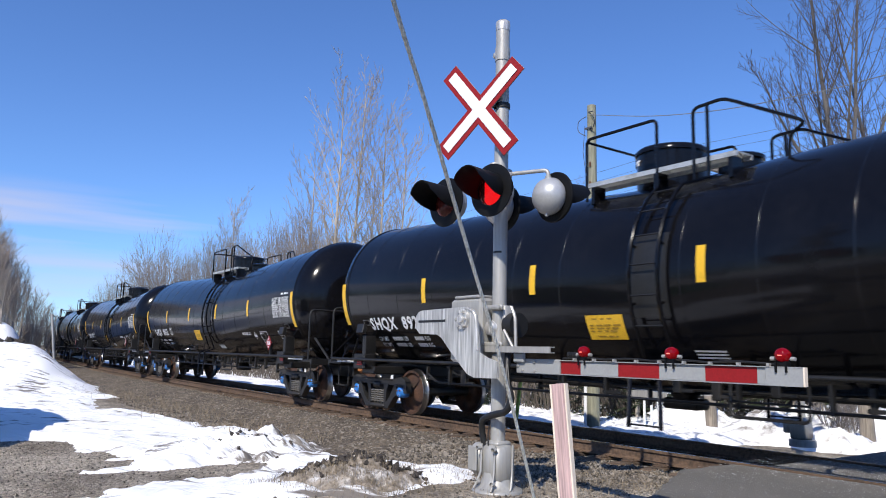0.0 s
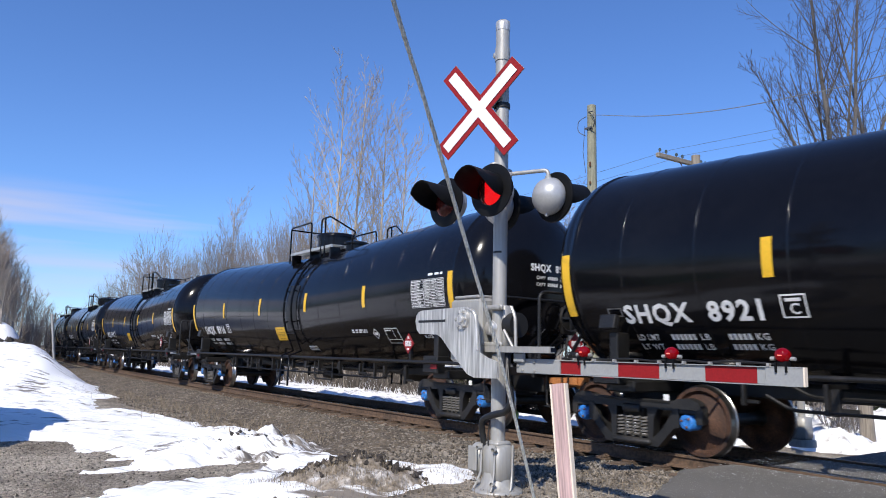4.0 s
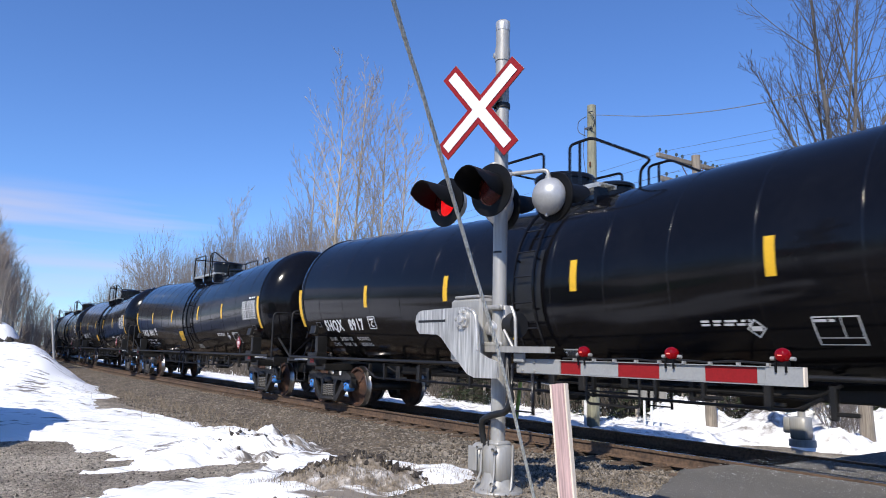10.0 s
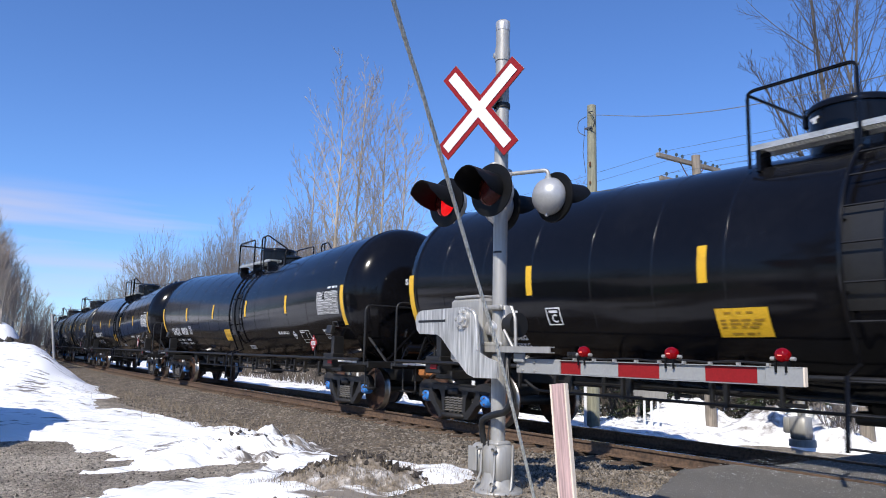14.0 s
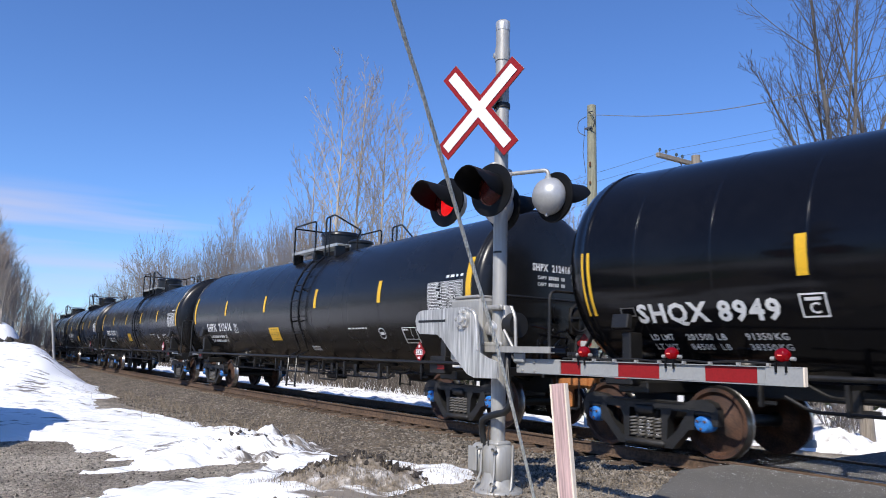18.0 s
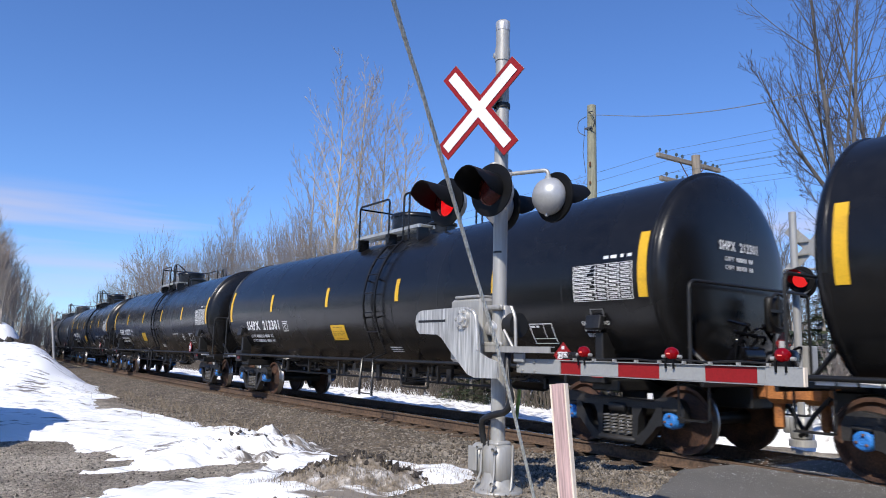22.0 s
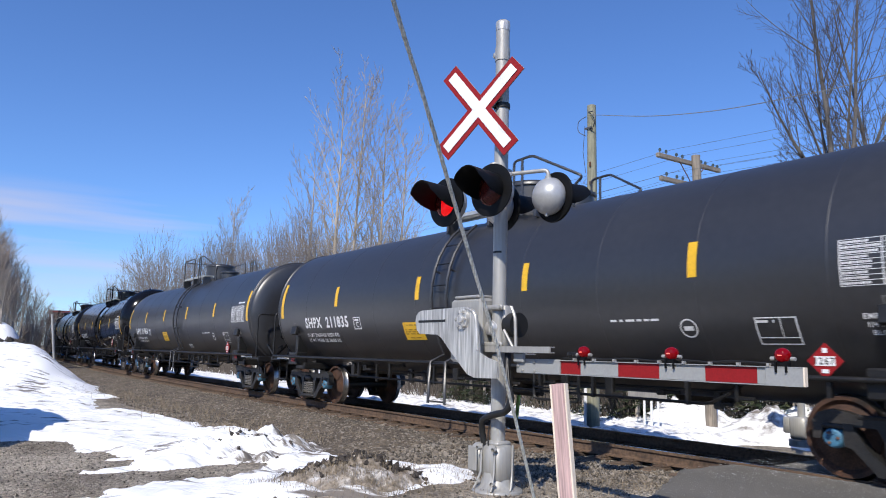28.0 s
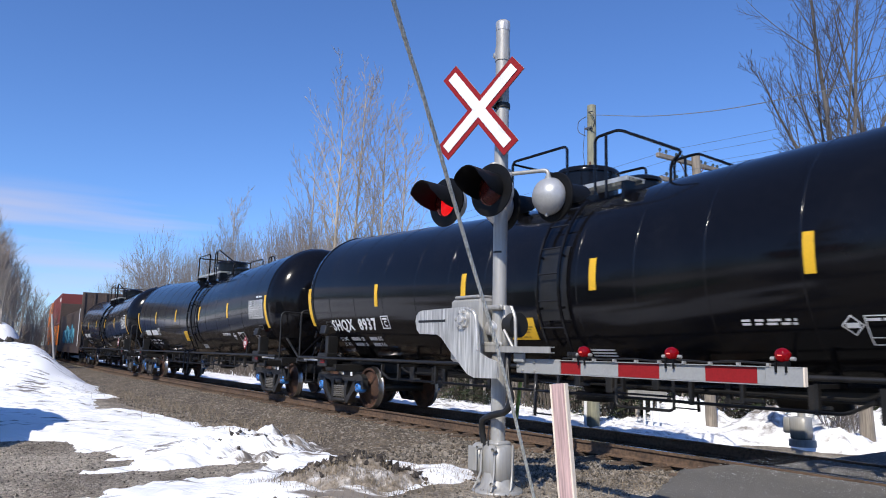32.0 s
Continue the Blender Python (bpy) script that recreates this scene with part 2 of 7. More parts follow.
def ground_material():
    """Gravel and thawed soil with stones at three sizes."""
    m = bpy.data.materials.new("gravel_ground")
    m.use_nodes = True
    n, l = m.node_tree.nodes, m.node_tree.links
    b = n["Principled BSDF"]
    b.inputs["Roughness"].default_value = 0.92
    co = n.new("ShaderNodeTexCoord")
    vor, vor2 = n.new("ShaderNodeTexVoronoi"), n.new("ShaderNodeTexVoronoi")
    noi = n.new("ShaderNodeTexNoise")
    vor.inputs["Scale"].default_value, vor2.inputs["Scale"].default_value = 26, 70
    noi.inputs["Scale"].default_value, noi.inputs["Detail"].default_value = 1.1, 9
    for t in (vor, vor2, noi):
        l.new(co.outputs["Object"], t.inputs["Vector"])
    ramp = n.new("ShaderNodeValToRGB")
    e = ramp.color_ramp.elements
    e[0].position, e[0].color = 0.38, (0.205, 0.170, 0.128, 1)
    e[1].position, e[1].color = 0.64, (0.43, 0.37, 0.29, 1)
    l.new(noi.outputs["Fac"], ramp.inputs["Fac"])
    sep = n.new("ShaderNodeSeparateColor")
    l.new(vor.outputs["Color"], sep.inputs["Color"])
    v1 = n.new("ShaderNodeMapRange")
    v1.inputs["To Min"].default_value, v1.inputs["To Max"].default_value = 0.55, 1.4
    l.new(sep.outputs[0], v1.inputs["Value"])
    hsv = n.new("ShaderNodeHueSaturation")
    l.new(ramp.outputs["Color"], hsv.inputs["Color"])
    l.new(v1.outputs["Result"], hsv.inputs["Value"])
    l.new(hsv.outputs["Color"], b.inputs["Base Color"])
    add = n.new("ShaderNodeMath")
    add.operation = "MULTIPLY_ADD"
    add.inputs[1].default_value = 0.5
    l.new(vor2.outputs["Distance"], add.inputs[0])
    l.new(vor.outputs["Distance"], add.inputs[2])
    bp = n.new("ShaderNodeBump")
    bp.inputs["Strength"].default_value, bp.inputs["Distance"].default_value = 1.0, 0.032
    bp.invert = True
    l.new(add.outputs[0], bp.inputs["Height"])
    l.new(bp.outputs["Normal"], b.inputs["Normal"])
    return m


GRAVEL = ground_material()


def snow_material(name, low, high, streak, turn):
    """Coarse old snow with dark drawn-out streaks: dirt, and on the ploughed heaps painted shading; low and high set
    how much of it is streaked.
    """
    m = bpy.data.materials.new(name)
    m.use_nodes = True
    n, l = m.node_tree.nodes, m.node_tree.links
    b = n["Principled BSDF"]
    b.inputs["Roughness"].default_value = 0.65
    b.inputs["Specular IOR Level"].default_value = 0.3
    co, turned, drawn = n.new("ShaderNodeTexCoord"), n.new("ShaderNodeMapping"), n.new("ShaderNodeMapping")
    turned.inputs["Rotation"].default_value = (0, 0, radians(-turn))
    drawn.inputs["Scale"].default_value = streak
    l.new(co.outputs["Object"], turned.inputs["Vector"])
    l.new(turned.outputs["Vector"], drawn.inputs["Vector"])
    grime_shade, crust, wide = (n.new("ShaderNodeTexNoise") for _ in range(3))
    grime_shade.inputs["Scale"].default_value, grime_shade.inputs["Detail"].default_value, grime_shade.inputs["Roughness"].default_value = 1.0, 10, 0.62
    crust.inputs["Scale"].default_value, crust.inputs["Detail"].default_value, crust.inputs["Roughness"].default_value = 3.2, 10, 0.65
    wide.inputs["Scale"].default_value, wide.inputs["Detail"].default_value = 0.45, 3
    l.new(drawn.outputs["Vector"], grime_shade.inputs["Vector"])
    l.new(drawn.outputs["Vector"], crust.inputs["Vector"])
    l.new(co.outputs["Object"], wide.inputs["Vector"])
    sum_of = n.new("ShaderNodeMath")
    sum_of.operation = "MULTIPLY_ADD"
    sum_of.inputs[1].default_value = 0.55
    l.new(wide.outputs["Fac"], sum_of.inputs[0])
    l.new(grime_shade.outputs["Fac"], sum_of.inputs[2])
    ramp = n.new("ShaderNodeMapRange")
    ramp.inputs["From Min"].default_value, ramp.inputs["From Max"].default_value = low, high
    l.new(sum_of.outputs[0], ramp.inputs["Value"])
    mix = n.new("ShaderNodeMix")
    mix.data_type = "RGBA"
    mix.inputs["A"].default_value, mix.inputs["B"].default_value = (0.93, 0.925, 0.92, 1), (0.20, 0.175, 0.15, 1)
    l.new(ramp.outputs["Result"], mix.inputs["Factor"])
    l.new(mix.outputs["Result"], b.inputs["Base Color"])
    bp = n.new("ShaderNodeBump")
    bp.inputs["Strength"].default_value, bp.inputs["Distance"].default_value = 1.0, 0.03
    l.new(crust.outputs["Fac"], bp.inputs["Height"])
    l.new(bp.outputs["Normal"], b.inputs["Normal"])
    return m


SNOW = snow_material("snow", 0.865, 0.95, (1.0, 5.0, 1.0), 50)
# the grey blotches here put the shading of ploughed lumps into the colour
HEAP_SNOW = snow_material("ploughed_snow", 0.77, 0.98, (3.0, 5.0, 3.0), 35)
DIRTY_SNOW = snow_material("dirty_snow", 0.75, 0.84, (1.5, 6.5, 1.5), 42)


def lens_material():
    """Red glass: part of the light passes, the rest is dull red gloss."""
    m = bpy.data.materials.new("red_signal_glass")
    m.use_nodes = True
    n, l = m.node_tree.nodes, m.node_tree.links
    b = n["Principled BSDF"]
    b.inputs["Base Color"].default_value = (0.16, 0.03, 0.022, 1)
    b.inputs["Roughness"].default_value = 0.18
    clear, mix = n.new("ShaderNodeBsdfTransparent"), n.new("ShaderNodeMixShader")
    clear.inputs["Color"].default_value = (0.85, 0.05, 0.06, 1)
    mix.inputs[0].default_value = 0.45
    l.new(clear.outputs[0], mix.inputs[1])
    l.new(b.outputs[0], mix.inputs[2])
    l.new(mix.outputs[0], n["Material Output"].inputs["Surface"])
    return m


LENS_RED = lens_material()
BULB = material("lit_red_lamp", (0.6, 0.05, 0.05), 0.4, emit=(1.0, 0.10, 0.14), strength=1.7)


# ---- mesh building ----
class Shape:
    """Collects vertices and faces of one part."""

    def __init__(self):
        self.v, self.f, self.smooth = [], [], []

    def add(self, verts, faces, smooth=False):
        k = len(self.v)
        self.v += [tuple(p) for p in verts]
        self.f += [[i + k for i in q] for q in faces]
        self.smooth += [smooth] * len(faces)
        return self

    def box(self, x, y, z, sx, sy, sz, m=None, bevel=0.0):
        """A box round its centre; bevel cuts its upright and top edges."""
        hx, hy, hz = sx / 2, sy / 2, sz / 2
        if bevel <= 0:
            vs = [Vector((a * hx, b * hy, c * hz)) for c in (-1, 1) for a, b in ((-1, -1), (1, -1), (1, 1), (-1, 1))]
            fs = [(3, 2, 1, 0), (4, 5, 6, 7), (0, 1, 5, 4), (1, 2, 6, 5), (2, 3, 7, 6), (3, 0, 4, 7)]
        else:
            e = min(bevel, hx * 0.9, hy * 0.9, hz * 0.9)
            ring = []
            for z0, s in ((-hz, e), (-hz + e, 0), (hz - e, 0), (hz, e)):
                ax, ay = hx - s, hy - s
                c = e if s == 0 else e * 0.4
                ring.append([Vector(q + (z0,)) for q in ((-ax + c, -ay), (ax - c, -ay), (ax, -ay + c), (ax, ay - c),
                                                          (ax - c, ay), (-ax + c, ay), (-ax, ay - c), (-ax, -ay + c))])
            vs = [p for r in ring for p in r]
            fs = [tuple(range(7, -1, -1)), tuple(range(24, 32))]
            for r in range(3):
                fs += [(r * 8 + i, r * 8 + (i + 1) % 8, r * 8 + 8 + (i + 1) % 8, r * 8 + 8 + i) for i in range(8)]
        m = Matrix.Translation((x, y, z)) @ (m or Matrix())
        return self.add([m @ p for p in vs], fs)

    def tube(self, pts, r, seg=8, caps=True, smooth=True, r2=None):
        """A round bar along points; the radius may run from r to r2 or be a list."""
        pts = [Vector(p) for p in pts]
        n = len(pts)
        rs = r if isinstance(r, (list, tuple)) else [r + ((r2 if r2 is not None else r) - r) * i / max(1, n - 1) for i in range(n)]
        vs = []
        side = None
        for i, p in enumerate(pts):
            d = (pts[min(i + 1, n - 1)] - pts[max(i - 1, 0)])
            d = d.normalized() if d.length > 1e-9 else Vector((0, 0, 1))
            if side is None:
                side = d.orthogonal().normalized()
            side = (side - d * side.dot(d))
            side = side.normalized() if side.length > 1e-6 else d.orthogonal().normalized()
            up = d.cross(side)
            vs += [p + (side * math.cos(2 * math.pi * j / seg) + up * math.sin(2 * math.pi * j / seg)) * rs[i] for j in range(seg)]
        fs = [(i * seg + j, i * seg + (j + 1) % seg, (i + 1) * seg + (j + 1) % seg, (i + 1) * seg + j) for i in range(n - 1) for j in range(seg)]
        self.add(vs, fs, smooth)
        if caps:
            k = len(self.v) - len(vs)
            self.f += [[k + j for j in reversed(range(seg))], [k + (n - 1) * seg + j for j in range(seg)]]
            self.smooth += [False, False]
        return self

    def lathe(self, prof, seg=32, m=None, smooth=True, arc=(0.0, 360.0)):
        """Turns a profile of (along, radius) round the local x axis."""
        m = m or Matrix()
        a0, a1 = radians(arc[0]), radians(arc[1])
        full = abs(arc[1] - arc[0]) >= 359.9
        cols = seg if full else seg + 1
        vs = [m @ Vector((x, -r * math.cos(a0 + (a1 - a0) * j / seg), r * math.sin(a0 + (a1 - a0) * j / seg))) for x, r in prof for j in range(cols)]
        fs = []
        for i in range(len(prof) - 1):
            for j in range(seg):
                k = (j + 1) % cols
                fs.append((i * cols + j, (i + 1) * cols + j, (i + 1) * cols + k, i * cols + k))
        return self.add(vs, fs, smooth)

    def disc_prism(self, outline, depth, m=None):
        """Extrudes a convex-ish outline of (u, v) in the local xz plane along y by depth, from -depth to 0."""
        m = m or Matrix()
        n = len(outline)
        vs = [m @ Vector((u, -depth, v)) for u, v in outline] + [m @ Vector((u, 0, v)) for u, v in outline]
        fs = [tuple(range(n)), tuple(range(2 * n - 1, n - 1, -1))] + [((i + 1) % n, i, n + i, n + (i + 1) % n) for i in range(n)]
        return self.add(vs, fs)

    def mesh(self, name):
        me = bpy.data.meshes.new(name)
        me.from_pydata(self.v, [], self.f)
        me.polygons.foreach_set("use_smooth", self.smooth)
        me.update()
        if len(self.f) < 8000 and any(self.smooth):
            me.set_sharp_from_angle(angle=radians(52))
        return me


def part(name, shape, mat, parent=None, label="", at=None):
    """One mesh object, under a thing or a part, or at top level."""
    me = shape if isinstance(shape, bpy.types.Mesh) else shape.mesh(name)
    if not me.materials:
        me.materials.append(mat)
    ob = new(name, me)
    if parent is not None:
        ob.parent = parent
    if at is not None:
        ob.matrix_basis = at
    if label:
        tagged(ob, label)
    return ob


def thing(name, label, category, group="", at=None, kind=""):
    return_ob = new(name)
    return_ob.empty_display_size = 0.2
    if at is not None:
        return_ob.matrix_basis = at
    return tagged(return_ob, label, category, group, kind)


@functools.lru_cache(maxsize=None)
def letter_shapes(text, bold):
    """Flat letters in the built-in font as (points, faces), one unit of type high."""
    cu = bpy.data.curves.new("letters", "FONT")
    cu.body, cu.size, cu.resolution_u, cu.offset, cu.space_character = text, 1.0, 2, bold, 1.14
    ob = bpy.data.objects.new("letters", cu)
    scene.collection.objects.link(ob)
    dg = bpy.context.evaluated_depsgraph_get()
    me = bpy.data.meshes.new_from_object(ob.evaluated_get(dg))
    vs = [Vector(v.co) for v in me.vertices]
    fs = [tuple(q.vertices) for q in me.polygons]
    bpy.data.objects.remove(ob)
    bpy.data.curves.remove(cu)
    bpy.data.meshes.remove(me)
    x0 = min(v.x for v in vs)
    return [(v.x - x0, v.y) for v in vs], fs


def lettering(text, height, bold=0.0):
    """Flat letters as (vertices, faces, width), cap height as given."""
    points, fs = letter_shapes(text, bold)
    k = height / 0.69
    vs = [Vector((x * k, y * k, 0)) for x, y in points]
    return vs, fs, max(v.x for v in vs)


GAPS = {"8949": 1, "8917": 3}   # blanks between a car's letters and its figures


def marking(mark, number):
    return mark + " " * GAPS.get(number, 2) + number


# the train's lettering is cut before the scene fills
for mark, numbers in (("SHQX", "8924 8922 8921 8916 8918 8900 8917 8891 8905 8920 8949 8937"), ("SHPX", "212416 212322 212301 212272 212271 211835 211856")):
    for number in numbers.split():
        letter_shapes(marking(mark, number), 0.034)
for word in ("LD LMT", "LT WT", "LB", "KG", "CAPY", "EMPTY LOAD", "1/4 ADJ", "BLOCK", "1267", "201500", "91350", "84500", "38350", "201800", "91500", "84200", "38200", "201400", "84600", "206300", "93550", "79700", "36150", "206200", "93500", "79800", "36200"):
    letter_shapes(word, 0.02)
letter_shapes("C", 0.02)
# ---- track line: straight past the crossing, a gentle bend away to the west ----
BEND, BEND_FROM = 0.0013, -6.0
GAUGE = 1.435


def centre(s):
    """Point and heading of the track's centre line at s metres along it."""
    u = s - BEND_FROM
    if u >= 0:
        return Vector((s, 0.0, 0.0)), 0.0
    return Vector((BEND_FROM + math.sin(BEND * u) / BEND, (1 - math.cos(BEND * u)) / BEND, 0.0)), BEND * u


def track_y(x):
    u = min(0.0, x - BEND_FROM)
    return BEND * u * u / 2


def step(a, b, x):
    t = min(1.0, max(0.0, (x - a) / (b - a)))
    return t * t * (3 - 2 * t)


def blob(x, y, cx, cy, rx, ry, turn=0.0):
    """One inside an ellipse, fading to zero at its edge and negative past it."""
    c, s = math.cos(radians(turn)), math.sin(radians(turn))
    u, v = (x - cx) * c + (y - cy) * s, -(x - cx) * s + (y - cy) * c
    return 1 - math.sqrt((u / rx) ** 2 + (v / ry) ** 2)


def hill(x, y, cx, cy, rx, ry, turn=0.0):
    b = max(0.0, blob(x, y, cx, cy, rx, ry, turn))
    return b * b * (3 - 2 * b)


def rough_noise(x, y, size, seed=0.0):
    return noise.noise(Vector((x / size, y / size, seed)))


def ground_z(x, y):
    d = y - track_y(x)
    bed = -0.19
    if d < 0:
        low = -0.33 + 0.25 * step(-8.5, -6.3, x)
        z = bed + (low - bed) * step(1.75, 3.3, -d)
        a = -d
        z += 1.5 * step(3.7, 6.0, a) * step(-23.5, -33, x) * (1 - 0.8 * step(-40, -44, x))
        z += 2.35 * step(3.7, 6.2, a) * step(-43, -49, x) + 0.5 * step(-52, -65, x) * step(3.5, 6, a)
        z += 0.06 * hill(x, y, -5.4, -4.7, 1.2, 1.2)
        z += 0.12 * rough_noise(x, y, 1.6, 11.0) * step(-20, -28, x) * step(3, 5, -d)
    else:
        z = bed - 0.42 * step(1.75, 4.0, d) * (1 - 0.8 * step(-7, -5, x)) + 0.25 * step(6, 16, d) + 0.5 * step(16, 60, d)
    away = min(1.0, max(0.0, (abs(x + 10) - 60) / 200))
    z -= 0.04 * (1 - step(1.32, 1.75, abs(d)))
    z += (0.03 * rough_noise(x, y, 1.3, 2.0) + 0.012 * rough_noise(x, y, 0.35, 5.0)) * (1 if abs(d) > 1.4 else 0.3)
    return z * (1 - away) - 0.2 * away


def spaced(lo, hi, fine_lo, fine_hi, fine, grow=1.22):
    """Coordinates with even fine steps in the middle and widening steps outside."""
    mid = list(np.arange(fine_lo, fine_hi + fine / 2, fine))
    out, s, p = [], fine, fine_hi
    while p < hi:
        s *= grow
        p += s
        out.append(p)
    back, s, p = [], fine, fine_lo
    while p > lo:
        s *= grow
        p -= s
        back.append(p)
    return back[::-1] + mid + out


def sheet(xs, ys, height):
    sh = Shape()
    nx, ny = len(xs), len(ys)
    vs = [(x, y, height(x, y)) for y in ys for x in xs]
    fs = [(j * nx + i, j * nx + i + 1, (j + 1) * nx + i + 1, (j + 1) * nx + i) for j in range(ny - 1) for i in range(nx - 1)]
    return sh.add(vs, fs, True)


ground = part("ground", sheet(spaced(-2500, 2500, -34, 2, 0.22, 1.13), spaced(-2500, 2500, -10, 9, 0.2, 1.16), ground_z), GRAVEL)
tagged(ground, "grey-brown gravel and thawed soil beside the railway", "ground", kind="structure")


# outlines on the ground of the thawing snow patch
PATCH = [(-30, -7.2), (-30, -4.0), (-24.2, -3.8), (-23.5, -4.7), (-19.2, -5.4), (-19.5, -4.6), (-17.5, -4.4), (-15.25, -4.15), (-14.4, -4.6), (-14.75, -3.9), (-12.9, -3.7), (-11.5, -3.8), (-10.9, -3.5), (-10.4, -4.15), (-9.9, -3.9), (-9.0, -3.45), (-8.5, -3.25), (-7.8, -3.35), (-6.9, -3.7), (-6.2, -4.2), (-6.0, -4.8), (-5.9, -5.6), (-6.5, -6.9), (-7.4, -8.6), (-7.9, -8.0), (-8.8, -7.4), (-9.0, -6.7), (-9.0, -5.6), (-9.5, -5.0), (-9.95, -5.2), (-9.95, -6.4), (-10.05, -7.3), (-10.6, -6.85), (-11.1, -6.6), (-11.0, -6.9), (-11.9, -7.05), (-13.4, -7.1), (-13.7, -7.4), (-13.8, -7.95), (-16, -9.6), (-30, -12)]


def inside(x, y, poly):
    """Distance to an outline, positive inside it."""
    best, odd = 1e9, False
    px, py = poly[-1]
    for qx, qy in poly:
        ex, ey = qx - px, qy - py
        t = max(0.0, min(1.0, ((x - px) * ex + (y - py) * ey) / (ex * ex + ey * ey + 1e-9)))
        best = min(best, math.hypot(x - px - t * ex, y - py - t * ey))
        if (py > y) != (qy > y) and x < (qx - px) * (y - py) / (qy - py) + px:
            odd = not odd
        px, py = qx, qy
    return best if odd else -best


def near_snow(x, y):
    """How far inside the snow on the road's side a spot lies; below zero is bare ground."""
    a = track_y(x) - y
    rag = 0.20 * rough_noise(x, y, 0.9, 7.0) + 0.16 * rough_noise(x, y, 0.35, 9.0) + 0.09 * rough_noise(x, y, 0.13, 4.0)
    if x < -29:
        return min(1.0, a - 3.9 + 0.5 * rough_noise(x, y, 2.0, 6.0)) + rag * 0.6 - 2.2 * max(0.0, rough_noise(x, y, 2.2, 13.0) - 0.26) - 3.2 * max(0.0, blob(x, y, -44.3, -4.5, 2.6, 7.0)) * max(0.0, 0.7 + 1.5 * rough_noise(x, y, 0.9, 3.0))
    m = inside(x, y, PATCH)
    dirt = max(0.0, blob(x, y, -11.6, -4.6, 2.6, 1.2, 18)) * 0.5
    return min(m, 0.8) + rag * 0.65 - 0.9 * max(0.0, rough_noise(x, y * 1.7, 1.1, 21.0) - 0.40) - dirt * max(0.0, rough_noise(x, y * 1.4, 0.4, 15.0) + 0.25)


def near_snow_z(x, y):
    m = near_snow(x, y)
    lump = 0.16 * abs(rough_noise(x, y, 0.33, 1.0)) * max(0.0, blob(x, y, -10.6, -4.9, 3.6, 1.4, -18)) * 1.6
    c, s = x * 0.9 + y * 0.43, y * 0.9 - x * 0.43
    ripple = 0.030 * rough_noise(c, s * 2.2, 0.6, 8.0) + 0.035 * rough_noise(c * 0.7, s * 1.8, 0.28, 8.5) + 0.014 * rough_noise(x, y, 0.10, 8.9)
    return ground_z(x, y) + (0.10 * min(1.0, m * 2.2) if m > 0 else 0.5 * max(m, -0.3)) + (lump + ripple if m > 0 else 0)


def snow_band(name, xs, ys, height, label, mat=SNOW):
    return tagged(part(name, sheet(xs, ys, height), mat), label, "snow", kind="structure")


snow_band("snow_cover", list(np.arange(-26, -5.6, 0.075)), list(np.arange(-9.2, -2.2, 0.065)), near_snow_z,
          "thawing white snow patches with ragged edges on gravel")
snow_band("snow_bank", list(np.linspace(-95, -26, 190)), list(np.arange(-24, 8, 0.15)), near_snow_z,
          "high sunlit snow bank beside the railway")
snow_band("snow_bank", list(np.arange(-26, -14, 0.3)), list(np.linspace(-24, -9.2, 50)), near_snow_z,
          "flat white snow beyond the gravel verge")
# open snow closing the place to the south and past the bend
open_snow = Shape()
for x0, x1, d0, d1 in ((-95, -14, 25, 120), (-320, -95, 7, 120)):
    xs = list(np.linspace(x0, x1, 34))
    ds = [d0 + (d1 - d0) * (k / 20) ** 1.5 for k in range(21)]
    vs = [(x, track_y(x) - d, ground_z(x, track_y(x) - d) + 0.12 + 0.25 * rough_noise(x, d, 9.0, 4.0)) for d in ds for x in xs]
    open_snow.add(vs, [(b * 34 + a, b * 34 + a + 1, (b + 1) * 34 + a + 1, (b + 1) * 34 + a) for b in range(20) for a in range(33)], True)
tagged(part("snow_field", open_snow, SNOW), "open snow field south of the railway", "snow", kind="structure")



def heap(name, cx, cy, rx, ry, turn, high, label, mat):
    """A ploughed, dirt-crusted lump of old snow."""
    reach = max(rx, ry) * 1.05
    xs, ys = list(np.arange(cx - reach, cx + reach, 0.03)), list(np.arange(cy - reach, cy + reach, 0.03))

    def top(x, y):
        h = hill(x, y, cx, cy, rx * (1 + 0.2 * rough_noise(x, y, 0.6, 2.0)), ry * (1 + 0.3 * rough_noise(x, y, 0.4, 1.0)), turn)
        c, s = math.cos(radians(turn)), math.sin(radians(turn))
        u, v = (x * c + y * s) * 0.45, (y * c - x * s) * 1.5
        crag = 0.7 + 0.5 * rough_noise(u, v, 0.20, 3.0) + 0.45 * abs(rough_noise(x, y, 0.09, 5.0)) + 0.2 * rough_noise(x, y, 0.045, 6.0)
        return max(ground_z(x, y), near_snow_z(x, y)) - 0.05 + high * h * crag + 0.05 * step(0.03, 0.12, h) + 0.02 * rough_noise(x, y, 0.12, 4.0) - 0.05 * (h < 0.02)

    return tagged(part(name, sheet(xs, ys, top), mat), label, "snow", kind="structure"), top


crust, crust_top = heap("dirty_snow_heap", -6.62, -5.58, 0.92, 0.6, 51, 0.21, "dirt-crusted heap of old ploughed snow", DIRT_CRUST)
ridge, ridge_top = heap("dirty_snow_ridge", -10.9, -4.95, 1.75, 1.15, 76, 0.18, "low grimy ridge of old ploughed snow", DIRTY_SNOW)


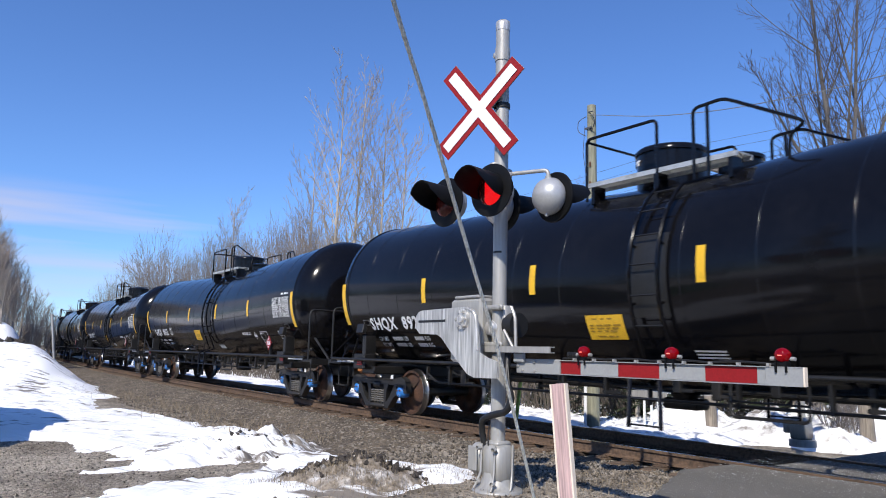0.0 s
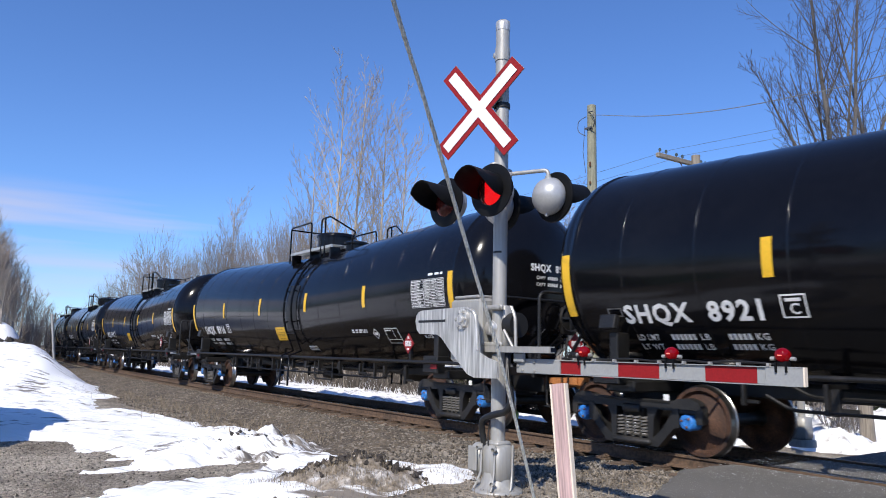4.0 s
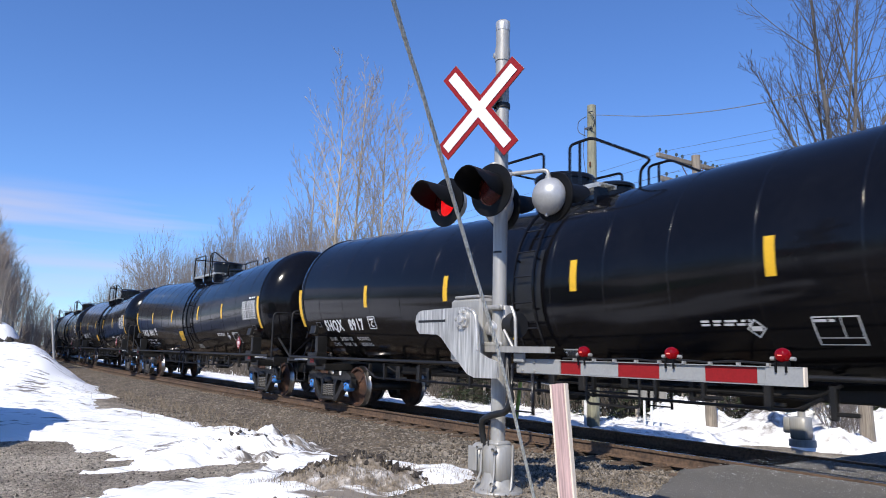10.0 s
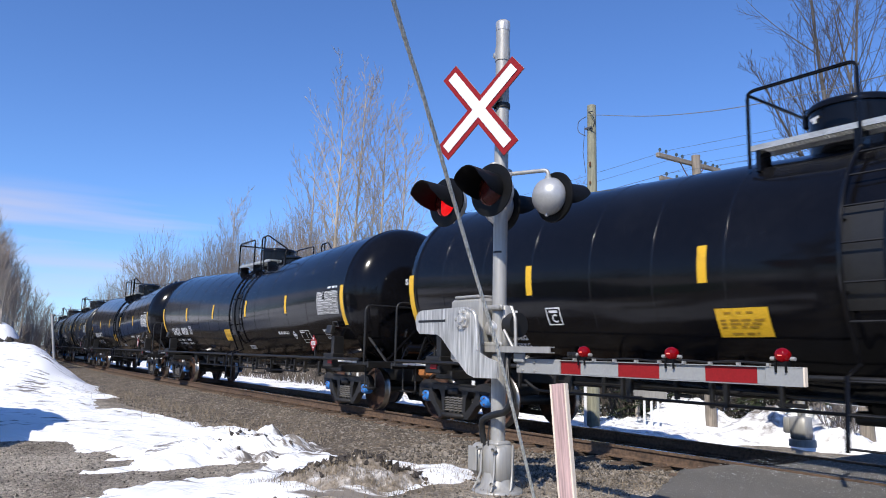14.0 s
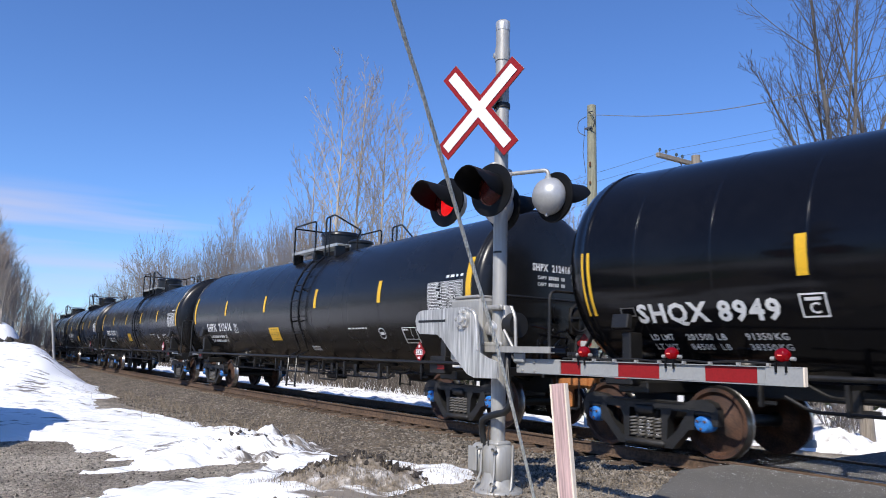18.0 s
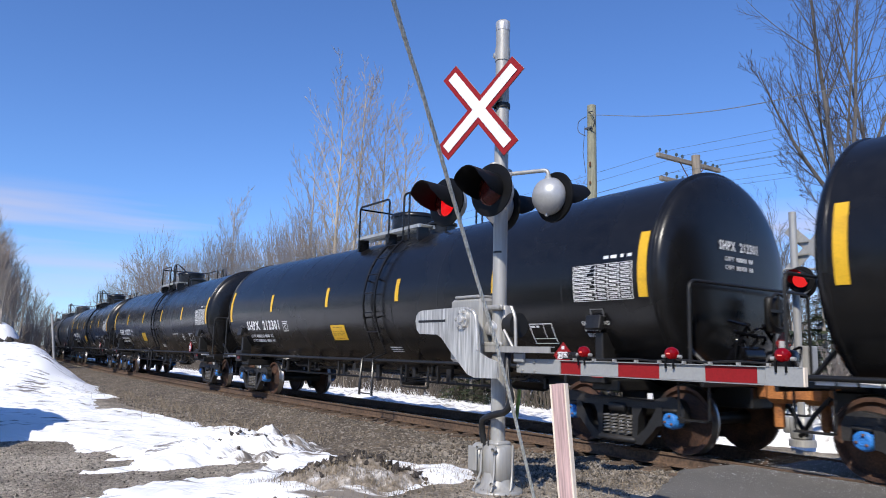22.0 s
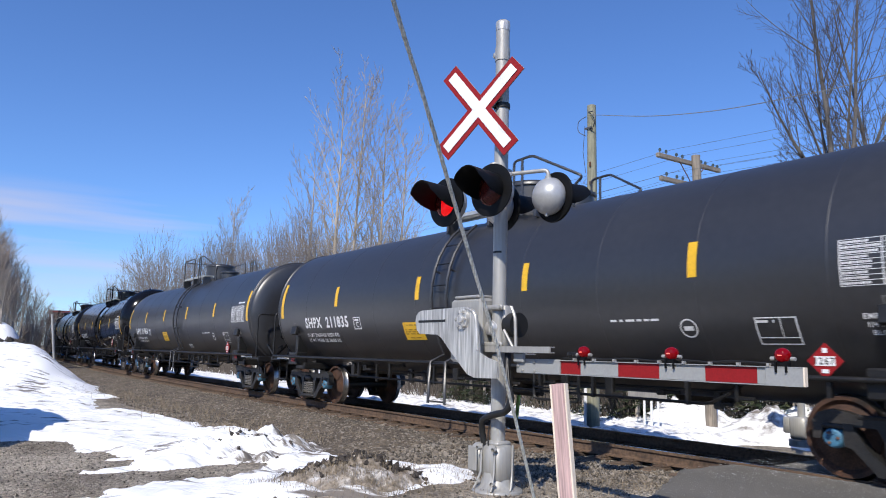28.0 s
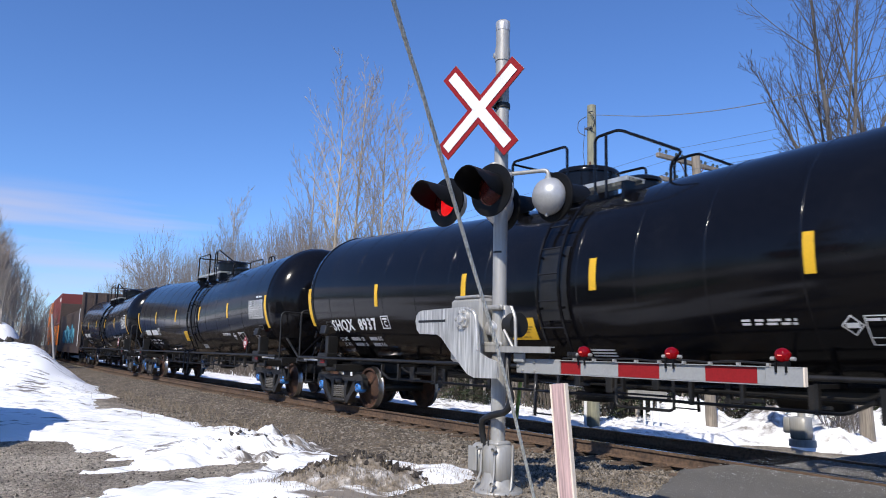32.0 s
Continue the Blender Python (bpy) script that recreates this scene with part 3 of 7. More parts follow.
def far_snow_z(x, y):
    d = y - track_y(x)
    m = (d - 3.7) * 0.8 + 0.7 * rough_noise(x, y, 1.7, 3.0) + 0.35 * rough_noise(x, y, 0.5, 6.0)
    m -= 2.8 * step(-10.5, -8.0, x)
    m = min(m, (-7.2 - x) * 0.9 + 0.35 * (y - 5))
    z = 0.15 * min(1.0, m) if m > 0 else 0.5 * max(m, -0.4)
    for cx, cy, rx, ry, h in ((-9.45, 7.2, 1.25, 0.95, 0.55), (-7.7, 6.9, 1.3, 0.85, 0.36), (-12.2, 7.9, 1.7, 1.2, 0.42), (-12.6, 8.6, 1.6, 1.0, 0.35), (-9.0, 10.0, 3.0, 1.6, 0.5), (-14.5, 9.5, 2.5, 1.2, 0.35)):
        z += h * hill(x, y, cx, cy, rx, ry, 20) * (1 + 0.4 * rough_noise(x, y, 0.4, 2.5) + 0.35 * abs(rough_noise(x, y, 0.16, 4.5)))
    rough = 0.13 * abs(rough_noise(x, y, 0.42, 12.0)) + 0.07 * abs(rough_noise(x, y, 0.17, 14.0)) if m > 0 and x > -30 else 0.0
    return ground_z(x, y) + z + rough + 0.02 * rough_noise(x, y, 0.25, 1.0)


snow_band("snow_field", list(np.arange(-30, -14, 0.14)) + list(np.arange(-14, -3, 0.07)), list(np.arange(2.4, 5.5, 0.12)) + list(np.arange(5.5, 9, 0.06)) + list(np.arange(9, 14, 0.12)), far_snow_z,
          "white snow with ploughed heaps beyond the railway", HEAP_SNOW)
snow_band("snow_field", spaced(-160, -29.9, -60, -29.9, 0.6)[:-1], list(np.arange(2.4, 40, 0.5)), far_snow_z,
          "white snow along the far side of the railway")
snow_band("snow_field", list(np.arange(-30, 30, 0.8)), list(np.arange(13.9, 60, 0.8)), far_snow_z,
          "white snow under the trees")

snow_band("snow_field", list(np.linspace(-420, -95, 40)), list(np.linspace(-160, -5, 24)), lambda x, y: ground_z(x, y) + 0.12,
          "wide white snow field")
snow_band("snow_field", list(np.linspace(-95, -20, 40)), list(np.linspace(-160, -24, 24)), lambda x, y: ground_z(x, y) + 0.12,
          "wide white snow field")

# ---- track ----
track = tagged(thing("railway_track", "single railway track with rusty rails on wooden ties", "track", kind="structure"))
RAIL_PROFILE = [(-0.07, -0.172), (0.07, -0.172), (0.07, -0.160), (0.012, -0.140), (0.010, -0.045), (0.036, -0.035), (0.036, -0.006), (0.028, 0.0), (-0.028, 0.0), (-0.036, -0.006), (-0.036, -0.035), (-0.010, -0.045), (-0.012, -0.140), (-0.07, -0.160)]
for side, name in ((-1, "rail"), (1, "rail")):
    stations = [-400 + 8 * i for i in range(50)] + [0, 100, 400]
    sh, cap = Shape(), Shape()
    rows = []
    for s in stations:
        c, h = centre(s)
        n = Vector((-math.sin(h), math.cos(h), 0))
        rows.append([c + n * (side * (GAUGE / 2 + 0.036) + u) + Vector((0, 0, w)) for u, w in RAIL_PROFILE])
    k = len(RAIL_PROFILE)
    sh.add([p for r in rows for p in r], [(i * k + j, i * k + (j + 1) % k, (i + 1) * k + (j + 1) % k, (i + 1) * k + j) for i in range(len(rows) - 1) for j in range(k)])
    rail = part(name, sh, RAIL_RUST, track, "rusty steel rail with a polished top")
    top = []
    for s in stations:
        c, h = centre(s)
        n = Vector((-math.sin(h), math.cos(h), 0))
        top += [c + n * (side * (GAUGE / 2 + 0.036) + u) + Vector((0, 0, 0.003)) for u in (-0.027, 0.027)]
    cap.add(top, [(2 * i, 2 * i + 1, 2 * i + 3, 2 * i + 2) for i in range(len(stations) - 1)])
    part("running_surface", cap, RAIL_TOP, rail)
tie_mesh = Shape().box(0, 0, 0, 0.23, 2.59, 0.17, bevel=0.012).mesh("tie")
tie_mesh.materials.append(TIE_WOOD)
plate_mesh = Shape().box(0, 0, 0, 0.19, 0.36, 0.02, bevel=0.004).box(-0.06, 0.11, 0.02, 0.02, 0.02, 0.03).box(0.06, -0.11, 0.02, 0.02, 0.02, 0.03).mesh("tie_plate")
plate_mesh.materials.append(RAIL_RUST)
for i in range(90):
    s = -3.2 - 0.53 * i
    c, h = centre(s)
    jig = random.uniform(-0.02, 0.02)
    tie = part("tie", tie_mesh, None, track, at=Matrix.Translation(c + Vector((0, jig, -0.277))) @ Matrix.Rotation(h + random.uniform(-0.015, 0.015), 4, "Z"))
    if i < 45:
        for side in (-1, 1):
            part("tie_plate", plate_mesh, None, tie, at=Matrix.Translation((0, side * 0.754 - jig, 0.095)))


def bed_z(x, y):
    """The dirty, weed-grown strip of old ballast beside the rails, sinking away at its ragged edge."""
    d = track_y(x) - y
    edge = min(d - 1.30, 4.0 - d + 0.5 * rough_noise(x, y, 1.1, 31.0), -10.0 - x) + 0.25 * rough_noise(x, y, 0.4, 32.0)
    return ground_z(x, y) + (0.012 + 0.03 * abs(rough_noise(x, y, 0.16, 33.0)) if edge > 0 else max(-0.2, edge))


tagged(part("ballast_bed", sheet(list(np.arange(-75, -26, 0.3)) + list(np.arange(-26, -8, 0.12)), list(np.arange(-5.0, 2.0, 0.1)), bed_z), BALLAST_DIRT), "dirty brown old ballast with weeds beside the rails", "gravel", kind="structure")


def stone_cloud(count, place, lo, hi):
    """Loose angular stones joined into one mesh."""
    sh = Shape()
    base = [Vector(p) for p in ((1, 0, 0), (-1, 0, 0), (0, 1, 0), (0, -1, 0), (0, 0, 1), (0, 0, -1))]
    fs = [(0, 2, 4), (2, 1, 4), (1, 3, 4), (3, 0, 4), (2, 0, 5), (1, 2, 5), (3, 1, 5), (0, 3, 5)]
    for _ in range(count):
        x, y, z = place()
        r = random.uniform(lo, hi)
        q = Euler((random.uniform(0, 6), random.uniform(0, 6), random.uniform(0, 6))).to_matrix()
        sc = [random.uniform(0.6, 1.2) for _ in range(3)]
        vs = [q @ Vector((p.x * sc[0], p.y * sc[1], p.z * sc[2])) * r * random.uniform(0.8, 1.2) + Vector((x, y, z + r * 0.3)) for p in base]
        sh.add(vs, fs)
    return sh


def ballast_spot():
    x = -4.2 - 34 * random.random() ** 1.5
    y = track_y(x) - random.uniform(0.95, 3.6 + 0.9 * step(-11, -15, x))
    if x > -5.4 and y < -1:
        x -= 2
    return x, y, ground_z(x, y)


def between_spot():
    x = -3 - 24 * random.random() ** 1.4
    y = track_y(x) + random.uniform(-0.6, 3.2)
    return x, y, ground_z(x, y)


def verge_spot():
    x = -4.8 - 12 * random.random() ** 1.3
    y = random.uniform(-9.0, -2.4)
    return x, y, ground_z(x, y)


def clod_spot():
    """Soil clods strewn over the crest of the heap and the grimy ridge."""
    if random.random() < 0.92:
        u, v = random.gauss(0, 0.38), random.gauss(0.12, 0.16)
        c, s = math.cos(radians(51)), math.sin(radians(51))
        x, y = -6.62 + u * c - v * s, -5.58 + u * s + v * c
        return x, y, crust_top(x, y)
    x, y = random.uniform(-12.2, -9.6), random.uniform(-5.5, -4.5)
    return x, y, max(ridge_top(x, y), near_snow_z(x, y)) - 0.01


tagged(part("soil_clods", stone_cloud(330, clod_spot, 0.012, 0.05), CLOD), "dark soil clods strewn on the old snow", "soil", kind="stuff")
def crest_spot():
    """Soil clods turned up along the crest of the snow bank."""
    x = random.uniform(-45.5, -36.5)
    y = track_y(x) - random.gauss(6.4, 1.3) - 0.15 * (x + 40)
    return x, y, near_snow_z(x, y) - 0.03


tagged(part("soil_clods", stone_cloud(190, crest_spot, 0.05, 0.24), CLOD), "dark soil clods along the crest of the snow bank", "soil", kind="stuff")
tagged(part("loose_gravel", stone_cloud(7000, verge_spot, 0.007, 0.02), STONE), "loose gravel on the thawed verge", "gravel", kind="stuff")
tagged(part("ballast_stones", stone_cloud(22000, ballast_spot, 0.012, 0.036), STONE), "loose grey ballast stones on the shoulder of the track", "gravel", kind="stuff")
tagged(part("ballast_stones", stone_cloud(5000, between_spot, 0.015, 0.035), STONE), "loose grey ballast stones between and beyond the rails", "gravel", kind="stuff")

# ---- road over the crossing ----


def road_edge(y):
    """Where the asphalt's ragged west edge lies."""
    return -5.37 - 0.50 * min(0.0, y + 1.9) + 0.10 * rough_noise(y, 3.0, 0.5, 1.0) + 0.05 * rough_noise(y, 9.0, 0.15, 1.0)


road_sh = Shape()
road_rows = [y for y in np.arange(-40, -0.84, 0.12)]
for k, y in enumerate(road_rows):
    xs = [road_edge(y) + (14 - road_edge(y)) * (i / 60) ** 1.6 for i in range(61)]
    for i, x in enumerate(xs):
        z = -0.012 - 0.045 * step(-2.2, -6, y) + 0.006 * rough_noise(x, y, 0.6, 1.0)
        road_sh.v.append((x, y, z - (0.10 if i == 0 else 0.02 if i == 1 else 0.0)))
for k in range(len(road_rows) - 1):
    for i in range(60):
        road_sh.f.append([k * 61 + i, k * 61 + i + 1, (k + 1) * 61 + i + 1, (k + 1) * 61 + i])
        road_sh.smooth.append(True)
tagged(part("road", road_sh, ASPHALT), "worn grey asphalt road leading over the railway crossing", "road", kind="structure")
panel = Shape()
panel.box(1.5, 0, -0.075, 13.0, 1.24, 0.12, bevel=0.01).box(1.5, 3.2, -0.085, 13.0, 4.7, 0.12, bevel=0.02)
tagged(part("road", panel, CROSSING_PANEL), "asphalt between and beyond the rails of the crossing", "road", kind="structure")


def salt_spot():
    """Grains of ice and salt on the road, most of them close beside and between the rails."""
    x = -2.4 - 3.0 * random.random() ** 1.2
    y = random.uniform(-0.6, 0.6) if random.random() < 0.6 else -0.9 - 1.1 * random.random() ** 1.8
    return x, y, -0.012 - 0.045 * step(-2.2, -6, y)


tagged(part("road_salt", stone_cloud(2600, salt_spot, 0.0016, 0.0044), SIGN_WHITE), "white grains of ice and salt on the asphalt", "salt", kind="stuff")
# ---- train ----
CAR_LENGTH, TRUCKS, WHEELBASE, WHEEL_R = 18.054, 13.88, 1.778, 0.457
TANK_R, TANK_Z = 1.57, 2.315


DIP = [0.0]   # how far the tank now being built rises from its middle to its ends, per metre


def skin(x, degrees, out=0.0):
    """A point on the tank's near side: along the car, and the angle above the tank's height at mid-car."""
    r = TANK_R + out
    lift = DIP[0] * abs(x)
    s = max(-0.999, min(0.999, (TANK_R * math.sin(radians(degrees)) - lift) / TANK_R))
    return Vector((x, -r * math.sqrt(1 - s * s), TANK_Z + lift + r * s))


def wrap_flat(vs, fs, x, degrees, out=0.006, slope=0.0):
    """Bends flat artwork (u along the car, v up) round the tank with its lower left corner at x, degrees."""
    k = 180 / (math.pi * TANK_R)
    return [skin(x + v.x + slope * v.y, degrees + v.y * k, out) for v in vs], fs


def sticker(sh, x0, x1, a0, a1, out=0.006, n=8, y_sign=1):
    """A thin sheet on the tank from x0 to x1 and between two angles."""
    vs, fs = [], []
    for i in range(n + 1):
        a = a0 + (a1 - a0) * i / n
        vs += [skin(x0, a, out), skin(x1, a, out)]
    fs = [(2 * i, 2 * i + 1, 2 * i + 3, 2 * i + 2) for i in range(n)]
    if y_sign < 0:
        vs = [Vector((v.x, -v.y, v.z)) for v in vs]
        fs = [q[::-1] for q in fs]
    sh.add(vs, fs, True)


def bars(sh, x, a, width, height, count, rng, out=0.006, gap=0.35):
    """Unreadable lines of print as plain bars."""
    k = 180 / (math.pi * TANK_R)
    for i in range(count):
        u = x
        while u < x + width - 0.02:
            w = min(rng.uniform(0.05, 0.16), x + width - u)
            sticker(sh, u, u + w, a - i * height * k, a - (i * height + height * (1 - gap)) * k, out, 1)
            u += w + rng.uniform(0.02, 0.07)


def arc_path(pts, r=0.12, n=4):
    """Rounds the corners of a polyline."""
    pts = [Vector(p) for p in pts]
    out = [pts[0]]
    for a, b, c in zip(pts, pts[1:], pts[2:]):
        d1, d2 = (a - b), (c - b)
        k = min(r, d1.length * 0.45, d2.length * 0.45)
        p, q = b + d1.normalized() * k, b + d2.normalized() * k
        for i in range(n + 1):
            t = i / n
            out.append(p * (1 - t) ** 2 + b * 2 * t * (1 - t) + q * t * t)
    return out + [pts[-1]]


STYLES = {
    "ribbed": dict(body=GLOSS_BLACK, dip=0.037, ends=(7.63, 8.42), stripes=(-4.62, -1.63, 1.37, 4.31), tall=(-7.74, 7.47), stripe=(13, -4), tall_a=(16, -17),
                   ladder=0.57, yellow=-0.60, table=6.2, table_a=(12, -7), box=4.91, grate=(-1.0, 1.55), bands=True, cap=BEARING_BLUE, man=-0.15, rail=0.0,
                   text="glossy black tank car with yellow reflective stripes and white lettering"),
    "plain": dict(body=SATIN_BLACK, dip=0.008, ends=(7.95, 8.22), stripes=(-4.66, -1.50, 1.70, 4.74), tall=(-7.74, 7.79), stripe=(15.5, -1.3), tall_a=(24, -9),
                  ladder=0.79, yellow=-1.27, table=6.55, table_a=(9, -9.5), box=5.48, grate=(-1.1, 1.6), bands=False, cap=BEARING_BLUE, man=-0.12, rail=0.05,
                  text="satin black tank car with yellow reflective stripes and white lettering"),
    "faded": dict(body=GREY_BLACK, dip=0.0, ends=(7.95, 8.22), stripes=(-4.74, -1.70, 1.60, 4.66), tall=(-7.85, 7.79), stripe=(15, -1.5), tall_a=(24, -9),
                  ladder=-0.57, yellow=-2.03, table=6.44, table_a=(8, -9.6), box=5.4, grate=(-1.4, 1.3), bands=False, cap=BEARING_TEAL, man=0.1, rail=-0.25,
                  text="faded grey-black tank car with yellow reflective stripes and white lettering"),
}


def tank_profile(st):
    """Radius along the car, with raised bands on the ribbed kind and a rim on the plain ones."""
    e0, e1 = st["ends"]
    half = []
    depth = e1 - e0
    n = 14
    for i in range(n + 1):
        t = i / n
        a = t * math.pi / 2
        if st["bands"]:
            half.append((e0 + depth * math.sin(a), TANK_R * math.cos(a) ** 0.8 if t < 1 else 0.001))
        else:
            half.append((e0 + depth * math.sin(a) ** 0.9, (TANK_R - 0.03) * (math.cos(a) ** 0.7) if t < 1 else 0.001))
    prof = []
    if st["bands"]:
        prof += [(b, 0) for b in (0.5, 1.6, 2.6, 3.8, 5.0, 6.2)]
        prof += [(7.545, 0), (7.55, 0), (7.56, 0.012), (7.575, 0.016), (7.60, 0.016), (7.615, 0.012), (7.625, 0)]
    else:
        for b in (1.5, 3.1, 4.7, 6.3):
            prof += [(b + u, d) for u, d in ((-0.016, 0), (-0.013, 0), (-0.009, 0.0018), (-0.003, 0.0034), (0.003, 0.0034), (0.009, 0.0018), (0.013, 0), (0.016, 0))]
        prof += [(7.885, 0), (7.89, 0), (7.895, 0.016), (7.90, 0.018), (7.93, 0.018), (7.935, 0.016), (7.94, -0.02), (7.945, -0.028)]
    right = [(x, TANK_R + d) for x, d in prof if x > 0.04]
    line = right + half[0 if not st["bands"] else 1:]
    return [(-x, r) for x, r in reversed(line)] + [(-0.03, TANK_R), (0.0, TANK_R), (0.03, TANK_R)] + line


def side_frame():
    """Cast truck side frame: humped top member, diagonals with a three-cornered window each side, and spring seat."""
    sh = Shape()
    face = Matrix.Translation((0, -0.965, 0))
    half = [(0.60, 0.70), (0.75, 0.745), (0.92, 0.765), (1.05, 0.72), (1.115, 0.63), (1.11, 0.44), (1.03, 0.44), (1.0, 0.56), (0.89, 0.60), (0.765, 0.56), (0.70, 0.59)]
    sh.disc_prism([(-x, z) for x, z in reversed(half)] + half, 0.13, face)
    for s in (-1, 1):
        for outline, thick in (([(0.775, 0.62), (0.775, 0.38), (0.69, 0.36), (0.44, 0.10), (0.24, 0.10), (0.24, 0.19), (0.36, 0.21), (0.52, 0.35), (0.66, 0.56), (0.67, 0.62)], 0.15),
                               ([(0.26, 0.62), (0.45, 0.62), (0.37, 0.47), (0.35, 0.20), (0.27, 0.20)], 0.14)):
            sh.disc_prism([(s * x, z) for x, z in (outline if s > 0 else reversed(outline))], thick, Matrix.Translation((0, -0.96, 0)))
        sh.box(s * 0.889, -1.03, 0.585, 0.24, 0.17, 0.06, None, 0.02)
    sh.box(0, -1.03, 0.145, 0.66, 0.24, 0.09, None, 0.03)
    sh.tube([(-0.62, -1.09, 0.70), (0.62, -1.09, 0.70)], 0.024, 6)
    return sh


def coil(x, y, z0, z1, r=0.058, turns=5):
    n = turns * 8
    return [(x + r * math.cos(2 * math.pi * i / 8), y + r * math.sin(2 * math.pi * i / 8), z0 + (z1 - z0) * i / n) for i in range(n + 1)]


SIDE_FRAME = side_frame().mesh("side_frame")
SIDE_FRAME.materials.append(CAST_STEEL)
TAG = Shape().box(0.58, -1.10, 0.755, 0.085, 0.006, 0.085).mesh("tag")
TAG.materials.append(WHITE_PAINT)
SPRINGS = Shape().tube(coil(0, -1.06, 0.20, 0.47, 0.052, 6), 0.017, 5).mesh("spring")
SPRINGS.materials.append(SPRING)
BOLSTER = Shape().box(0, 0, 0.56, 0.36, 2.1, 0.22, bevel=0.03).box(0, -1.06, 0.58, 0.30, 0.16, 0.12, bevel=0.02).box(0, 1.06, 0.58, 0.30, 0.16, 0.12, bevel=0.02).lathe([(-0.1, 0.25), (0.1, 0.25)], 16, Matrix.Translation((0, 0, 0.74)) @ Matrix.Rotation(radians(90), 4, "Y")).mesh("bolster")
BOLSTER.materials.append(UNDER)
AXLE = Shape().lathe([(-1.08, 0.001), (-1.08, 0.075), (-0.9, 0.075), (-0.86, 0.11), (-0.62, 0.11), (-0.58, 0.085), (0.58, 0.085), (0.62, 0.11), (0.86, 0.11), (0.9, 0.075), (1.08, 0.075), (1.08, 0.001)], 14, Matrix.Rotation(radians(90), 4, "Z")).mesh("wheelset")
AXLE.materials.append(UNDER)


def wheel_mesh(sign):
    m = Matrix.Rotation(radians(90 * sign), 4, "Z")
    prof = [(0.62, 0.10), (0.66, 0.14), (0.70, 0.16), (0.745, 0.28), (0.70, 0.385), (0.675, 0.41), (0.675, 0.475), (0.70, 0.482), (0.715, WHEEL_R + 0.004), (0.80, WHEEL_R), (0.815, WHEEL_R - 0.008), (0.815, 0.40), (0.79, 0.39), (0.765, 0.36), (0.80, 0.22), (0.845, 0.14), (0.86, 0.10)]
    sh = Shape().lathe(prof, 36, m)
    me = sh.mesh("wheel")
    me.materials.append(WHEEL_RUST)
    me.materials.append(TREAD)
    me.materials.append(RIM)
    for p in me.polygons:
        r = math.hypot(p.center.x, p.center.z)
        if r > 0.450 and abs(p.center.y) > 0.70:
            p.material_index = 1
        elif r > 0.425 and abs(p.center.y) > 0.79:
            p.material_index = 2
    return me


WHEELS = {-1: wheel_mesh(-1), 1: wheel_mesh(1)}


def bearing_mesh(mat, sign):
    m = Matrix.Rotation(radians(90 * sign), 4, "Z")
    sh = Shape().lathe([(0.93, 0.11), (1.06, 0.115), (1.07, 0.105), (1.115, 0.10), (1.125, 0.085), (1.125, 0.045), (1.115, 0.04), (1.115, 0.001)], 18, m)
    for k in range(3):
        a = radians(120 * k + 30)
        sh.box(0.062 * math.cos(a), sign * 1.13, 0.062 * math.sin(a), 0.03, 0.03, 0.03, None, 0.006)
    me = sh.mesh("bearing_cap")
    me.materials.append(mat)
    me.materials.append(RUST)
    for p in me.polygons:
        if abs(p.center.y) > 1.126:
            p.material_index = 1
    return me


BEARINGS = {(m.name, s): bearing_mesh(m, s) for m in (BEARING_BLUE, BEARING_TEAL) for s in (-1, 1)}
COUPLER = Shape().box(8.42, 0, 0.90, 0.62, 0.22, 0.26, None, 0.03).box(8.80, -0.02, 0.91, 0.32, 0.40, 0.36, None, 0.06).box(8.98, -0.13, 0.91, 0.16, 0.15, 0.32, None, 0.04).box(8.92, 0.19, 0.91, 0.24, 0.10, 0.28, None, 0.03).box(8.76, -0.06, 0.58, 0.12, 0.12, 0.36, None, 0.03)
HOSE = Shape().tube(arc_path([(8.55, 0.25, 0.84), (8.75, 0.27, 0.62), (8.92, 0.2, 0.40), (9.03, 0.08, 0.34)], 0.15), 0.03, 8)


def both_ends(sh):
    """Meshes for the leading and the trailing end of a car."""
    a = sh.mesh("end")
    b = sh.mesh("end")
    for v in b.vertices:
        v.co.x, v.co.y = -v.co.x, -v.co.y
    return a, b


COUPLERS, HOSES = both_ends(COUPLER), both_ends(HOSE)
for me in COUPLERS:
    me.materials.append(ORANGE_RUST)
for me in HOSES:
    me.materials.append(RUBBER)


